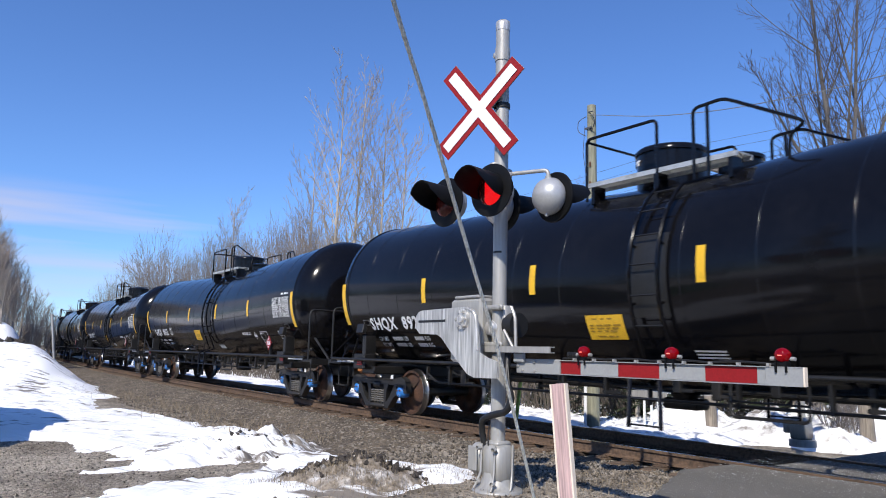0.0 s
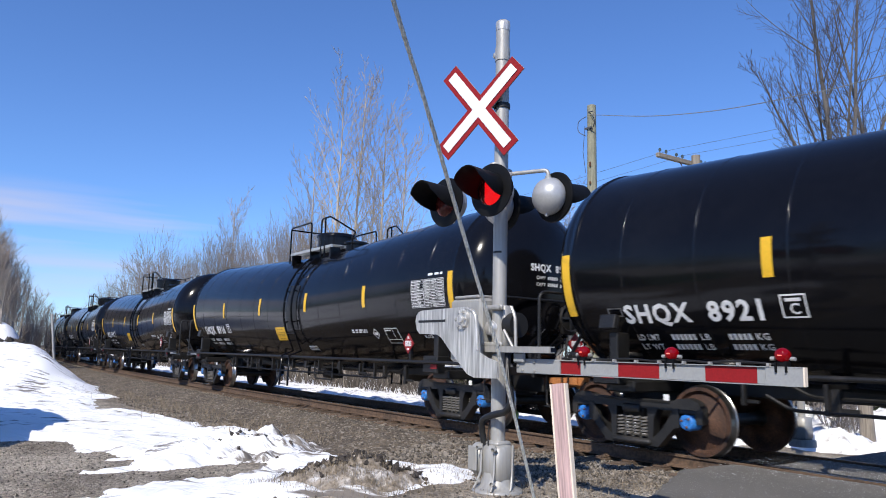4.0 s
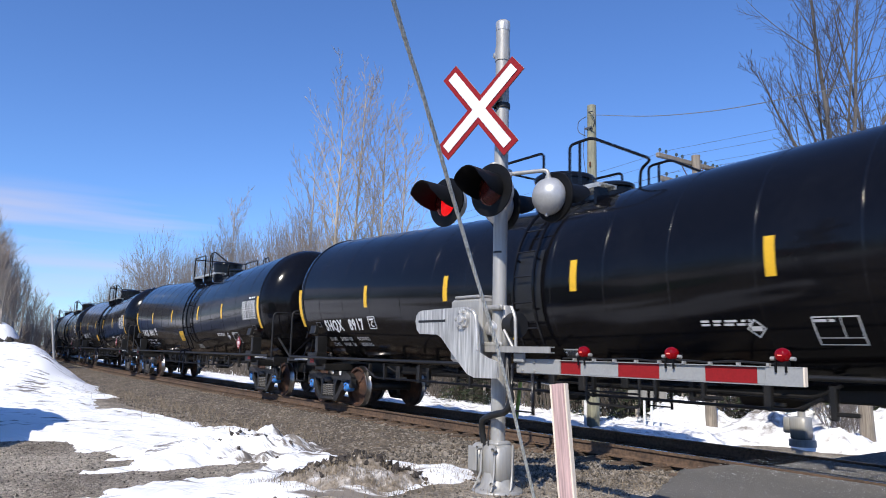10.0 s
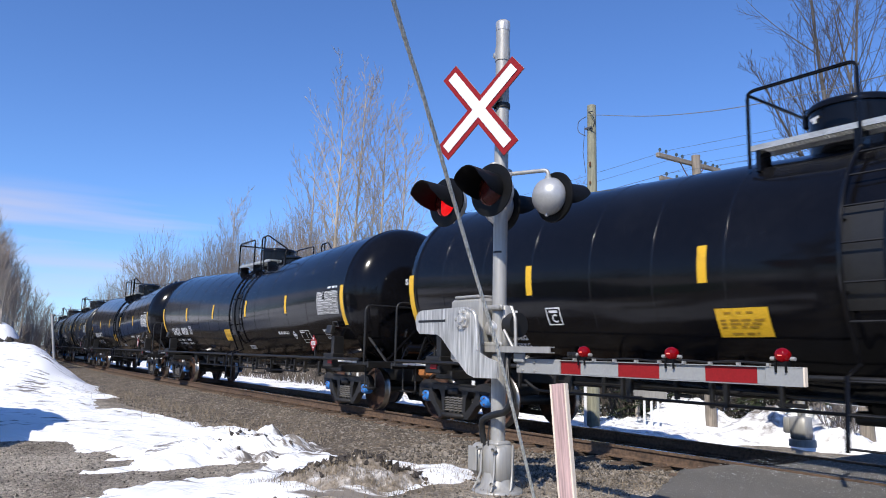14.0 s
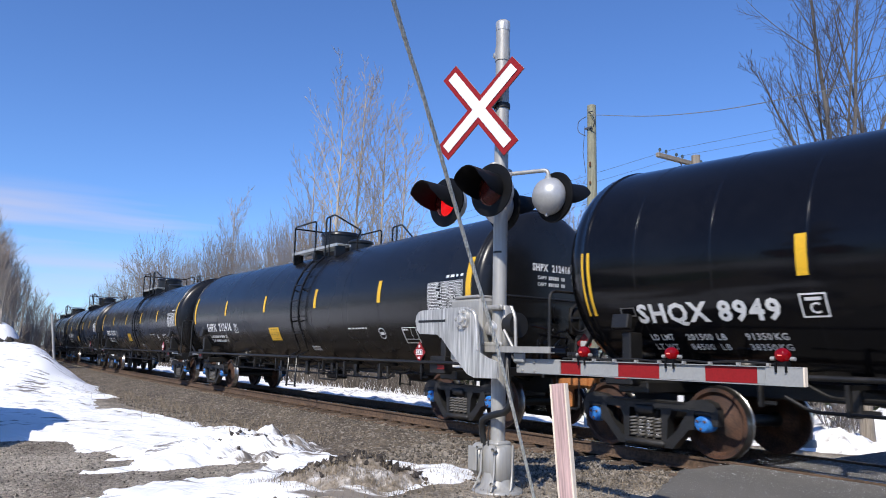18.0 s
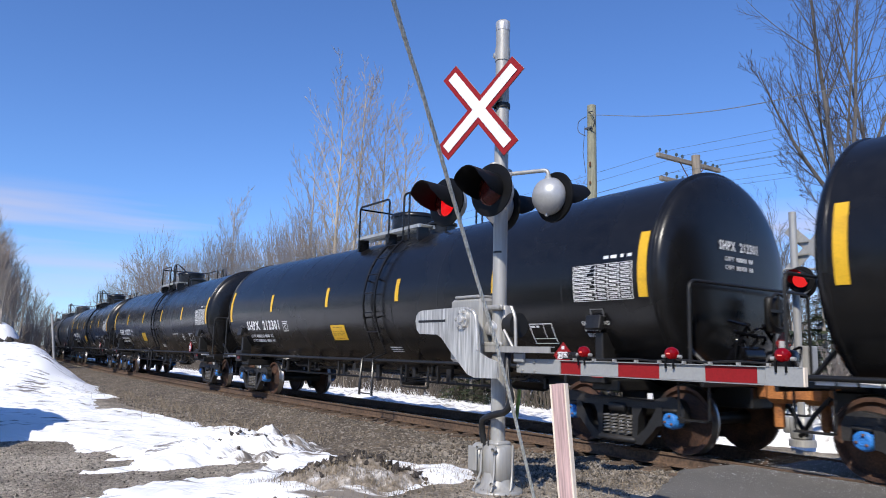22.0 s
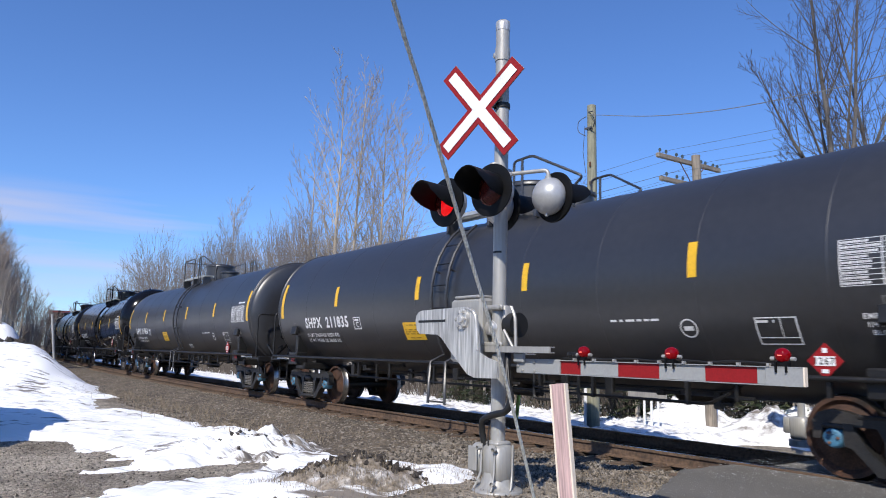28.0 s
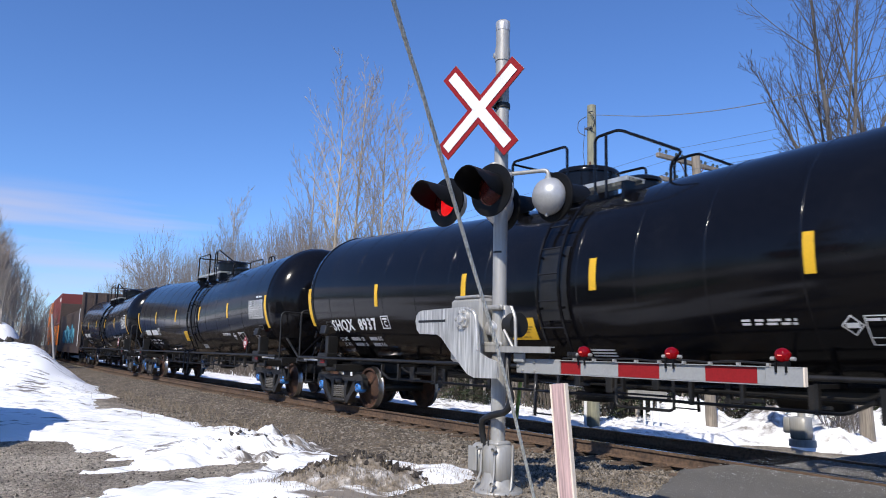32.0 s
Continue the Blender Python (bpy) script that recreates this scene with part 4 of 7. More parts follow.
def build_tank_car(style):
    """A whole tank car of one kind at the origin, without its number; leading end to +x."""
    st = STYLES[style]
    rng = random.Random(style)
    body = st["body"]
    car = thing("tank_car", st["text"], "tank car", "tank cars of the train")
    DIP[0] = st["dip"]
    tank = Shape().lathe(tank_profile(st), 72, Matrix.Translation((0, 0, TANK_Z)))
    tank.v = [(x, y, z + st["dip"] * min(abs(x), st["ends"][0])) for x, y, z in tank.v]
    part("tank_shell", tank, body, car)
    if st["bands"]:
        for b in (1.05, 2.1, 3.18, 4.38, 5.57, 6.72):
            for e in (-1, 1):
                rise = st["dip"] * b
                bead = Shape().lathe([(e * b + u, TANK_R + d) for u, d in ((-0.013, -0.002), (-0.012, 0.0010), (-0.008, 0.0042), (-0.003, 0.0054), (0.003, 0.0054), (0.008, 0.0042), (0.012, 0.0010), (0.013, -0.002))], 60, Matrix.Translation((0, 0, TANK_Z + rise)))
                part("weld_bead", bead, BEAD, car)
    # yellow stripes
    for x in st["stripes"]:
        for y in (1, -1):
            sh = Shape()
            sticker(sh, x - 0.065, x + 0.065, *st["stripe"], y_sign=y)
            part("reflective_stripe", sh, YELLOW, car, "yellow reflective stripe")
    for x in st["tall"]:
        sh = Shape()
        sticker(sh, x - 0.075, x + 0.075, *st["tall_a"])
        part("reflective_stripe", sh, YELLOW, car, "tall yellow reflective stripe")
    sh = Shape()
    sticker(sh, st["yellow"], st["yellow"] + 0.68, -17, -30.5)
    notice = part("notice", sh, YELLOW, car, "yellow warning notice with small dark print")
    sh = Shape()
    for u, a, w in ((0.12, -18.6, 0.44), (0.05, -22.0, 0.58), (0.05, -23.6, 0.58), (0.05, -25.2, 0.52), (0.16, -28.2, 0.36)):
        bars(sh, st["yellow"] + u, a, w, 0.03, 1, rng, 0.010, 0.2)
    tagged(part("print", sh, FAINT_PRINT, notice), "lines of faint dark print", kind="stuff")
    # table of figures
    sh = Shape()
    x, (a0, a1) = st["table"], st["table_a"]
    k = 180 / (math.pi * TANK_R)
    for i in range(10):
        a = a0 + (a1 - a0) * i / 9
        sticker(sh, x, x + 1.07, a + 0.11, a - 0.11, n=1)
        if i < 9:
            for u, w in ((0.02, rng.uniform(0.24, 0.38)), (0.46, 0.14), (0.68, 0.12), (0.88, 0.15)):
                v = u
                while v < u + w:
                    d = rng.uniform(0.016, 0.03)
                    sticker(sh, x + v, x + v + d, a - 0.55, a - 1.45, n=1)
                    v += d + 0.010
    for u in (0, 0.42, 0.64, 0.84, 1.07):
        sticker(sh, x + u - 0.006, x + u + 0.006, a0, a1)
    bars(sh, x + 0.56, a0 + 4.2, 0.5, 0.07, 1, rng)
    part("data_table", sh, WHITE_PAINT, car, "white printed table of figures")
    # framed boxes and small print
    sh = Shape()
    b = st["box"]
    for u0, u1, c0, c1 in ((0, 0.5, -20.6, -21.1), (0, 0.5, -32.6, -33.1), (0, 0.016, -20.6, -33.1), (0.484, 0.5, -20.6, -33.1), (0.3, 0.31, -20.6, -30), (0, 0.5, -29.6, -30)):
        sticker(sh, b + u0, b + u1, c0, c1, n=3)
    bars(sh, b + 0.02, -21.8, 0.22, 0.05, 1, rng)
    if st["bands"]:
        bars(sh, b - 1.36, -21.2, 0.66, 0.045, 2, rng)
    for i in range(3):
        sticker(sh, 1.03, 1.47, -36.4 - 1.9 * i, -37.4 - 1.9 * i, n=1)
    if not st["bands"]:
        bars(sh, 3.27, -19.8, 0.83, 0.035, 1, rng, gap=0.1)
    for row, word in enumerate(("EMPTY LOAD", "1/4 ADJ", "BLOCK")):
        vs, fs, w = lettering(word, 0.055, 0.02)
        sh.add(*wrap_flat(vs, fs, (6.20 if st["bands"] else 6.6) + 0.03 * row, -22.2 - 3.3 * row))
    tagged(part("small_print", sh, WHITE_PAINT, car), "lines of small white print", kind="stuff")
    sh = Shape()
    for i in range(16):
        t0, t1 = 2 * math.pi * i / 16, 2 * math.pi * (i + 1) / 16
        r0, r1 = (0.11, 0.128) if style != "ribbed" else (0.10, 0.12)
        n = 4 if style == "ribbed" else 16
        if i < n:
            t0, t1 = 2 * math.pi * i / n, 2 * math.pi * (i + 1) / n
            sh.add(wrap_flat([Vector((r * math.cos(t), r * math.sin(t), 0)) for r, t in ((r0, t0), (r1, t0), (r1, t1), (r0, t1))], [], b - 0.38 if style == "ribbed" else b - 0.8, -25)[0], [(0, 1, 2, 3)])
    sh.add(wrap_flat([Vector(p + (0,)) for p in ((-0.07, -0.03), (0.07, -0.03), (0.07, 0.03), (-0.07, 0.03))], [], b - 0.38 if style == "ribbed" else b - 0.8, -25)[0], [(0, 1, 2, 3)])
    part("emblem", sh, WHITE_PAINT, car)
    sh = Shape()
    c = -4.54 if st["bands"] else -3.98
    for u0, u1, c0, c1 in ((0, 0.3, -11.2, -11.9), (0, 0.3, -20.4, -21.1), (0, 0.02, -11.2, -21.1), (0.28, 0.3, -11.2, -21.1), (0.06, 0.24, -12.8, -14.2)):
        sticker(sh, c + u0, c + u1, c0, c1, n=2)
    vs, fs, w = lettering("C", 0.12, 0.02)
    sh.add(*wrap_flat(vs, fs, c + 0.10, -19.4))
    part("stencil_box", sh, WHITE_PAINT, car)
    # end print and hazard diamonds
    head = st["ends"][1] - 0.02
    pz = 1.44 if st["bands"] else 1.28
    for x, y in ((6.22 if st["bands"] else 6.38, -1.60),):
        m = Matrix.Translation((x, y, pz))
        sign = part("hazard_placard", Shape().disc_prism([(-0.19, 0), (0, -0.19), (0.19, 0), (0, 0.19)], 0.012, m), RED_SHEET, car, "red diamond hazard placard")
        part("placard_panel", Shape().box(x, y - 0.015, pz, 0.21, 0.006, 0.10), WHITE_PAINT, sign)
        vs, fs, w = lettering("1267", 0.07, 0.02)
        digits = Shape().add([Vector((x - w / 2 + v.x, y - 0.0185, pz - 0.035 + v.y)) for v in vs], fs)
        part("placard_number", digits, DARK_PRINT, sign)
        part("placard_symbol", Shape().box(x, y - 0.015, pz + 0.11, 0.05, 0.006, 0.05), WHITE_PAINT, sign)
        part("placard_class", Shape().box(x, y - 0.015, pz - 0.105, 0.07, 0.006, 0.04), WHITE_PAINT, sign)
        part("placard_post", Shape().box(x, y + 0.06, pz - 0.15, 0.05, 0.05, 0.46), UNDER, sign)
    m = Matrix.Translation((8.50, 0.55, 1.50)) @ Matrix.Rotation(radians(90), 4, "Z")
    sign = part("hazard_placard", Shape().disc_prism([(-0.19, 0), (0, -0.19), (0.19, 0), (0, 0.19)], 0.012, m), RED_SHEET, car, "red diamond hazard placard on the end")
    part("placard_panel", Shape().box(8.516, 0.55, 1.50, 0.006, 0.21, 0.10), WHITE_PAINT, sign)
    part("placard_post", Shape().box(8.47, 0.55, 1.28, 0.05, 0.05, 0.42), UNDER, sign)
    # sills and running pipe
    part("center_sill", Shape().box(0, 0, 0.92, 16.9, 0.45, 0.28, bevel=0.02).box(7.4, 0, 0.78, 2.2, 0.5, 0.3, None, 0.02).box(-7.4, 0, 0.78, 2.2, 0.5, 0.3, None, 0.02), UNDER, car)
    for y in (-1, 1):
        part("side_pipe", Shape().tube(arc_path([(-8.3, y * 1.5, 1.10), (-6.9, y * 1.6, 1.10), (6.9, y * 1.6, 1.10), (8.3, y * 1.5, 1.10)], 0.2), 0.032, 8), UNDER, car)
        for x in (-5.6, -3.2, -1.6, 2.2, 3.9, 5.6):
            part("pipe_hanger", Shape().tube([(x, y * 1.6, 1.10), (x, y * 1.30, 1.12), (x, y * 1.02, 1.10)], 0.018, 5), UNDER, car)
    # body bolsters, jacking pads and label holders
    for x in (-TRUCKS / 2, TRUCKS / 2):
        sh = Shape()
        sh.box(x, 0, 0.88, 0.5, 2.7, 0.16, None, 0.02)
        for y in (-1, 1):
            sh.box(x - 0.1, y * 1.38, 1.06, 0.46, 0.30, 0.32, None, 0.02).box(x, y * 1.34, 1.36, 0.14, 0.26, 0.5, None, 0.01)
        part("body_bolster", sh, UNDER, car)
        part("label_holder", Shape().box(x - 0.03, -1.52, 1.75, 0.27, 0.10, 0.20, Matrix.Rotation(radians(-12), 4, "X"), 0.01), UNDER, car)
        sh = Shape()
        sticker(sh, x - 0.13, x + 0.12, -13.6, -14.2, n=1)
        sticker(sh, x - 0.13, x + 0.12, -17.4, -18.2, n=1)
        sticker(sh, x - 0.13, x - 0.11, -13.6, -18.2, n=1)
        sticker(sh, x + 0.10, x + 0.12, -13.6, -18.2, n=1)
        part("label_frame", sh, FADED_WHITE, car)
    # end platforms, railings, steps, couplers
    for e in (1, -1):
        k = 0 if e > 0 else 1
        part("end_platform", Shape().box(e * 8.28, 0, 1.02, 0.62, 2.9, 0.07, None, 0.01).box(e * 8.57, 0, 1.0, 0.05, 2.9, 0.14, None, 0.01), UNDER, car)
        for y in (-1, 1):
            sh = Shape()
            for i in range(4):
                sh.box(e * (7.34 + i * 0.225), y * 1.462, 1.055, 0.20, 0.012, 0.06)
            part("defect_tag", Shape().box(e * 6.98, y * 1.54, 1.05, 0.20, 0.01, 0.13), RED_SHEET, car, "small red tag on the bolster end")
            part("edge_marking", sh, WHITE_PAINT, car, "white reflective edge marking")
            sh = Shape().tube(arc_path([(e * 8.5, y * 1.2, 1.0), (e * 8.5, y * 1.2, 0.50), (e * 8.05, y * 1.2, 0.50), (e * 8.05, y * 1.2, 1.0)], 0.06), 0.016, 6).box(e * 8.28, y * 1.2, 0.50, 0.42, 0.14, 0.02)
            part("corner_step", sh, UNDER, car)
            part("gusset_brace", Shape().tube([(e * 8.45, y * 0.9, 1.05), (e * 7.75, y * 1.1, 1.75)], 0.03, 6), UNDER, car)
        part("end_railing", Shape().tube(arc_path([(e * 8.42, -1.45, 1.02), (e * 8.42, -1.45, 2.26), (e * 8.42, 1.45, 2.26), (e * 8.42, 1.45, 1.02)], 0.14), 0.024, 8), UNDER, car, "bent black pipe railing")
        part("coupler", COUPLERS[k], None, car, "rusty orange coupler")
        part("brake_hose", HOSES[k], None, car, "black rubber brake hose")
    # brake gear at the leading end
    wheel = part("hand_brake", Shape().lathe([(8.56, 0.24), (8.58, 0.27), (8.60, 0.24), (8.58, 0.22), (8.56, 0.24)], 20, Matrix.Translation((0, 0.35, 1.95))).box(8.58, 0.35, 1.95, 0.02, 0.46, 0.04).box(8.58, 0.35, 1.95, 0.02, 0.04, 0.46), UNDER, car)
    part("brake_gearbox", Shape().box(8.50, 0.35, 1.90, 0.12, 0.32, 0.5, None, 0.03).tube([(8.5, 0.35, 1.7), (8.5, 0.3, 1.05)], 0.025, 6), UNDER, wheel)
    sh = Shape()
    for y, z in ((-0.55, 1.35), (-0.1, 1.25), (0.9, 1.3)):
        sh.tube(arc_path([(8.45, y, 1.05), (8.5, y + 0.1, z), (8.4, y + 0.35, z + 0.2), (8.3, y + 0.2, z + 0.1)], 0.08), 0.02, 6)
    sh.lathe([(-0.22, 0.001), (-0.22, 0.14), (0.22, 0.14), (0.25, 0.1), (0.25, 0.001)], 14, Matrix.Translation((8.42, -0.2, 1.32)) @ Matrix.Rotation(radians(90), 4, "Z"))
    sh.box(8.46, 0.75, 1.28, 0.22, 0.28, 0.30, None, 0.04).tube([(8.46, -0.9, 1.08), (8.46, -0.2, 1.75)], 0.03, 6).tube([(8.46, 0.9, 1.08), (8.46, 0.15, 1.75)], 0.03, 6)
    part("brake_valve", sh, GLOSS_BLACK, car, "glossy black brake cylinder with pipes")
    for k in range(7):
        y0, z0 = rng.uniform(-0.75, 0.75), rng.uniform(1.15, 1.75)
        part("brake_rod", Shape().tube(arc_path([(8.44, y0, z0), (8.52, y0 + rng.uniform(-0.2, 0.2), z0 + rng.uniform(0.05, 0.25)), (8.46, y0 + rng.uniform(-0.4, 0.4), z0 + rng.uniform(-0.1, 0.3))], 0.08), rng.uniform(0.014, 0.028), 6), GLOSS_BLACK, car)
    # ladder
    lx = st["ladder"]
    for y in (-1, 1):
        lad = None
        for dx in (-0.23, 0.23):
            path = [Vector((lx + dx * 1.1, -1.68, 0.38)), Vector((lx + dx, -1.66, 1.12)), skin(lx + dx, -38, 0.16)] + [skin(lx + dx, a, 0.11) for a in range(-28, 62, 9)]
            rail = Shape()
            pts = [Vector((p.x, p.y * -y if y > 0 else p.y, p.z)) for p in path]
            rail.tube(pts, 0.028, 6)
            if lad is None:
                lad = part("ladder", rail, body, car, "black steel ladder")
            else:
                part("ladder_rail", rail, body, lad)
        rungs = [(-1.69, 0.42), (-1.675, 0.75), (-1.66, 1.08)] + [(skin(0, a, 0.11).y, skin(0, a, 0.11).z) for a in (-22, -8, 6, 20, 34, 48)]
        for ry, rz in rungs:
            part("rung", Shape().tube([(lx - 0.23, ry * -y if y > 0 else ry, rz), (lx + 0.23, ry * -y if y > 0 else ry, rz)], 0.013, 5), UNDER, lad)
        if st["bands"]:
            # a dull black sheet on the tank between the ladder rails
            back = Shape()
            sticker(back, lx - 0.30, lx + 0.30, 22, -19, 0.012, 10, -y)
            part("ladder_backing", back, RUBBER, lad, "dull black sheet behind the ladder")
        for a in (-12, 16):
            for dx in (-0.23, 0.23):
                p, q = skin(lx + dx, a, 0), skin(lx + dx, a, 0.11)
                part("ladder_bracket", Shape().tube([(p.x, p.y * -y if y > 0 else p.y, p.z), (q.x, q.y * -y if y > 0 else q.y, q.z)], 0.02, 5), body, lad)
    # top platform and railings
    g0, g1 = st["grate"]
    top = TANK_Z + TANK_R
    for y in (-1, 1):
        sh = Shape()
        sh.box((g0 + g1) / 2, y * 0.98, top + 0.03, g1 - g0, 0.04, 0.07).box((g0 + g1) / 2, y * 0.62, top + 0.03, g1 - g0, 0.04, 0.07)
        walk_board = part("walkway", sh, GRATING, car, "galvanised grating walkway")
        for i in range(6):
            part("slat", Shape().box((g0 + g1) / 2, y * (0.67 + 0.05 * i), top + 0.055, g1 - g0, 0.03, 0.02), GRATING, walk_board)
        for x in (g0 + 0.1, (g0 + g1) / 2, g1 - 0.1):
            part("walkway_bracket", Shape().box(x, y * 0.85, top - 0.13, 0.06, 0.28, 0.30, None, 0.01), body, walk_board)
    d = st["rail"]
    for y in (-1, 1):
        z0, z1 = top - 0.22, top + 0.78
        part("platform_railing", Shape().tube(arc_path([(-1.0 + d, y * 1.0, z0), (-1.0 + d, y * 1.0, z1), (0.33 + d, y * 1.0, z1), (0.33 + d, y * 1.0, z0)], 0.1), 0.024, 8), body, car, "black pipe railing")
        part("platform_railing", Shape().tube(arc_path([(0.93 + d, y * 1.0, z0), (0.93 + d, y * 1.0, z1), (1.4 + d, y * 1.0, z1 + 0.02), (2.35 + d, y * 0.75, top + 0.30), (2.12 + d, y * 0.72, top + 0.2), (2.08 + d, y * 0.7, z0)], 0.1), 0.024, 8).tube([(1.15 + d, y * 1.0, z1), (1.15 + d, y * 1.0, z0)], 0.024, 8), body, car, "black pipe railing")
    part("platform_railing", Shape().tube([(-1.0 + d, -1.0, top + 0.74), (-1.0 + d, 1.0, top + 0.74)], 0.022, 8), body, car)
    mx = st["man"]
    up = Matrix.Translation((mx, 0, 0)) @ Matrix.Rotation(radians(-90), 4, "Y")
    dome = part("valve_housing", Shape().lathe([(top - 0.12, 0.53), (top + 0.50, 0.53), (top + 0.51, 0.56), (top + 0.56, 0.56), (top + 0.60, 0.52), (top + 0.64, 0.30), (top + 0.65, 0.001)], 28, up), body, car, "black round valve housing with a lid")
    part("lid_hinge", Shape().box(mx - 0.5, 0, top + 0.64, 0.22, 0.2, 0.08, None, 0.02).box(mx - 0.56, -0.1, top + 0.5, 0.08, 0.1, 0.2, None, 0.02), body, dome)
    sh = Shape().box(mx - 0.28, -0.465, top + 0.40, 0.16, 0.012, 0.03, Matrix.Rotation(radians(-32), 4, "Z")).box(mx - 0.28, -0.468, top + 0.36, 0.06, 0.012, 0.05, Matrix.Rotation(radians(-32), 4, "Z"))
    part("stencil_mark", sh, WHITE_PAINT, dome)
    part("manway", Shape().lathe([(top - 0.1, 0.30), (top + 0.18, 0.30), (top + 0.2, 0.34), (top + 0.25, 0.34), (top + 0.28, 0.28), (top + 0.29, 0.001)], 22, Matrix.Translation((mx + 1.15, 0, 0)) @ Matrix.Rotation(radians(-90), 4, "Y")), body, car)
    # gear under the tank
    part("bottom_outlet", Shape().lathe([(0.58, 0.001), (0.58, 0.12), (0.66, 0.16), (0.85, 0.26)], 16, Matrix.Rotation(radians(-90), 4, "Y")).box(0, 0, 0.62, 0.6, 0.34, 0.16, None, 0.03), UNDER, car)
    for y, z in ((-1.2, 0.72), (-0.75, 0.86), (1.1, 0.74)):
        part("brake_pipe", Shape().tube(arc_path([(-4.9, y, z + 0.15), (-4.6, y, z), (4.6, y, z), (4.9, y, z + 0.15)], 0.1), 0.022, 6), UNDER, car)
    for x in (-4.2, -2.9, -1.3, 1.6, 2.7, 4.3):
        part("pipe_bracket", Shape().box(x, -1.2, 0.86, 0.05, 0.06, 0.34).box(x, -0.9, 1.0, 0.05, 0.66, 0.05), UNDER, car)
    part("discharge_ladder_frame", Shape().tube(arc_path([(1.55, -1.3, 1.0), (1.55, -1.3, 0.60), (2.5, -1.3, 0.60), (2.5, -1.3, 1.0)], 0.08), 0.02, 6).tube([(1.55, -1.3, 0.78), (2.5, -1.3, 0.78)], 0.014, 6), UNDER, car)
    for k in range(15):
        x, y, h = -5.2 + 0.72 * k + rng.uniform(-0.2, 0.2), rng.uniform(-1.15, -0.5), rng.uniform(0.16, 0.40)
        part("rigging_hanger", Shape().box(x, y, 1.0 - h / 2, rng.uniform(0.04, 0.16), 0.08, h, None, 0.01).box(x + 0.12, y, 1.0 - h * 0.8, rng.uniform(0.15, 0.4), 0.05, 0.05, None, 0.01), UNDER, car)
    part("brake_reservoir", Shape().lathe([(-0.5, 0.001), (-0.47, 0.15), (-0.4, 0.2), (0.4, 0.2), (0.47, 0.15), (0.5, 0.001)], 16, Matrix.Translation((3.4, 0.5, 0.80))), UNDER, car)
    # trucks
    cap = st["cap"]
    for tx in (-TRUCKS / 2, TRUCKS / 2):
        at = Matrix.Translation((tx, 0, 0))
        truck = part("truck_bolster", BOLSTER, None, car, at=at)
        for y in (1, -1):
            turn = Matrix() if y > 0 else Matrix.Rotation(radians(180), 4, "Z")
            part("side_frame", SIDE_FRAME, None, truck, at=turn)
            part("tag", TAG, None, truck, "small white tag", at=turn)
            for q in (-0.20, -0.067, 0.067, 0.20):
                part("spring", SPRINGS, None, truck, at=turn @ Matrix.Translation((q, 0, 0)))
        for ax in (-WHEELBASE / 2, WHEELBASE / 2):
            ws = part("wheelset", AXLE, None, car, at=Matrix.Translation((tx + ax, 0, WHEEL_R)))
            for s in (-1, 1):
                part("wheel", WHEELS[s], None, ws, "rusty steel wheel with a bright rim")
                part("bearing_cap", BEARINGS[(cap.name, s)], None, ws, "blue bearing cap")
    return car


NARROW = {"8917": 1.85, "211835": 2.17, "211856": 2.10}
START = {"211835": -6.39, "211856": -6.52}
LOADS = {"8949": (("201500", "91350"), ("84500", "38350")), "8917": (("201800", "91500"), ("84200", "38200")), "8905": (("201400", "91350"), ("84600", "38350")),
         "211835": (("206300", "93550"), ("79700", "36150")), "211856": (("206200", "93500"), ("79800", "36200"))}


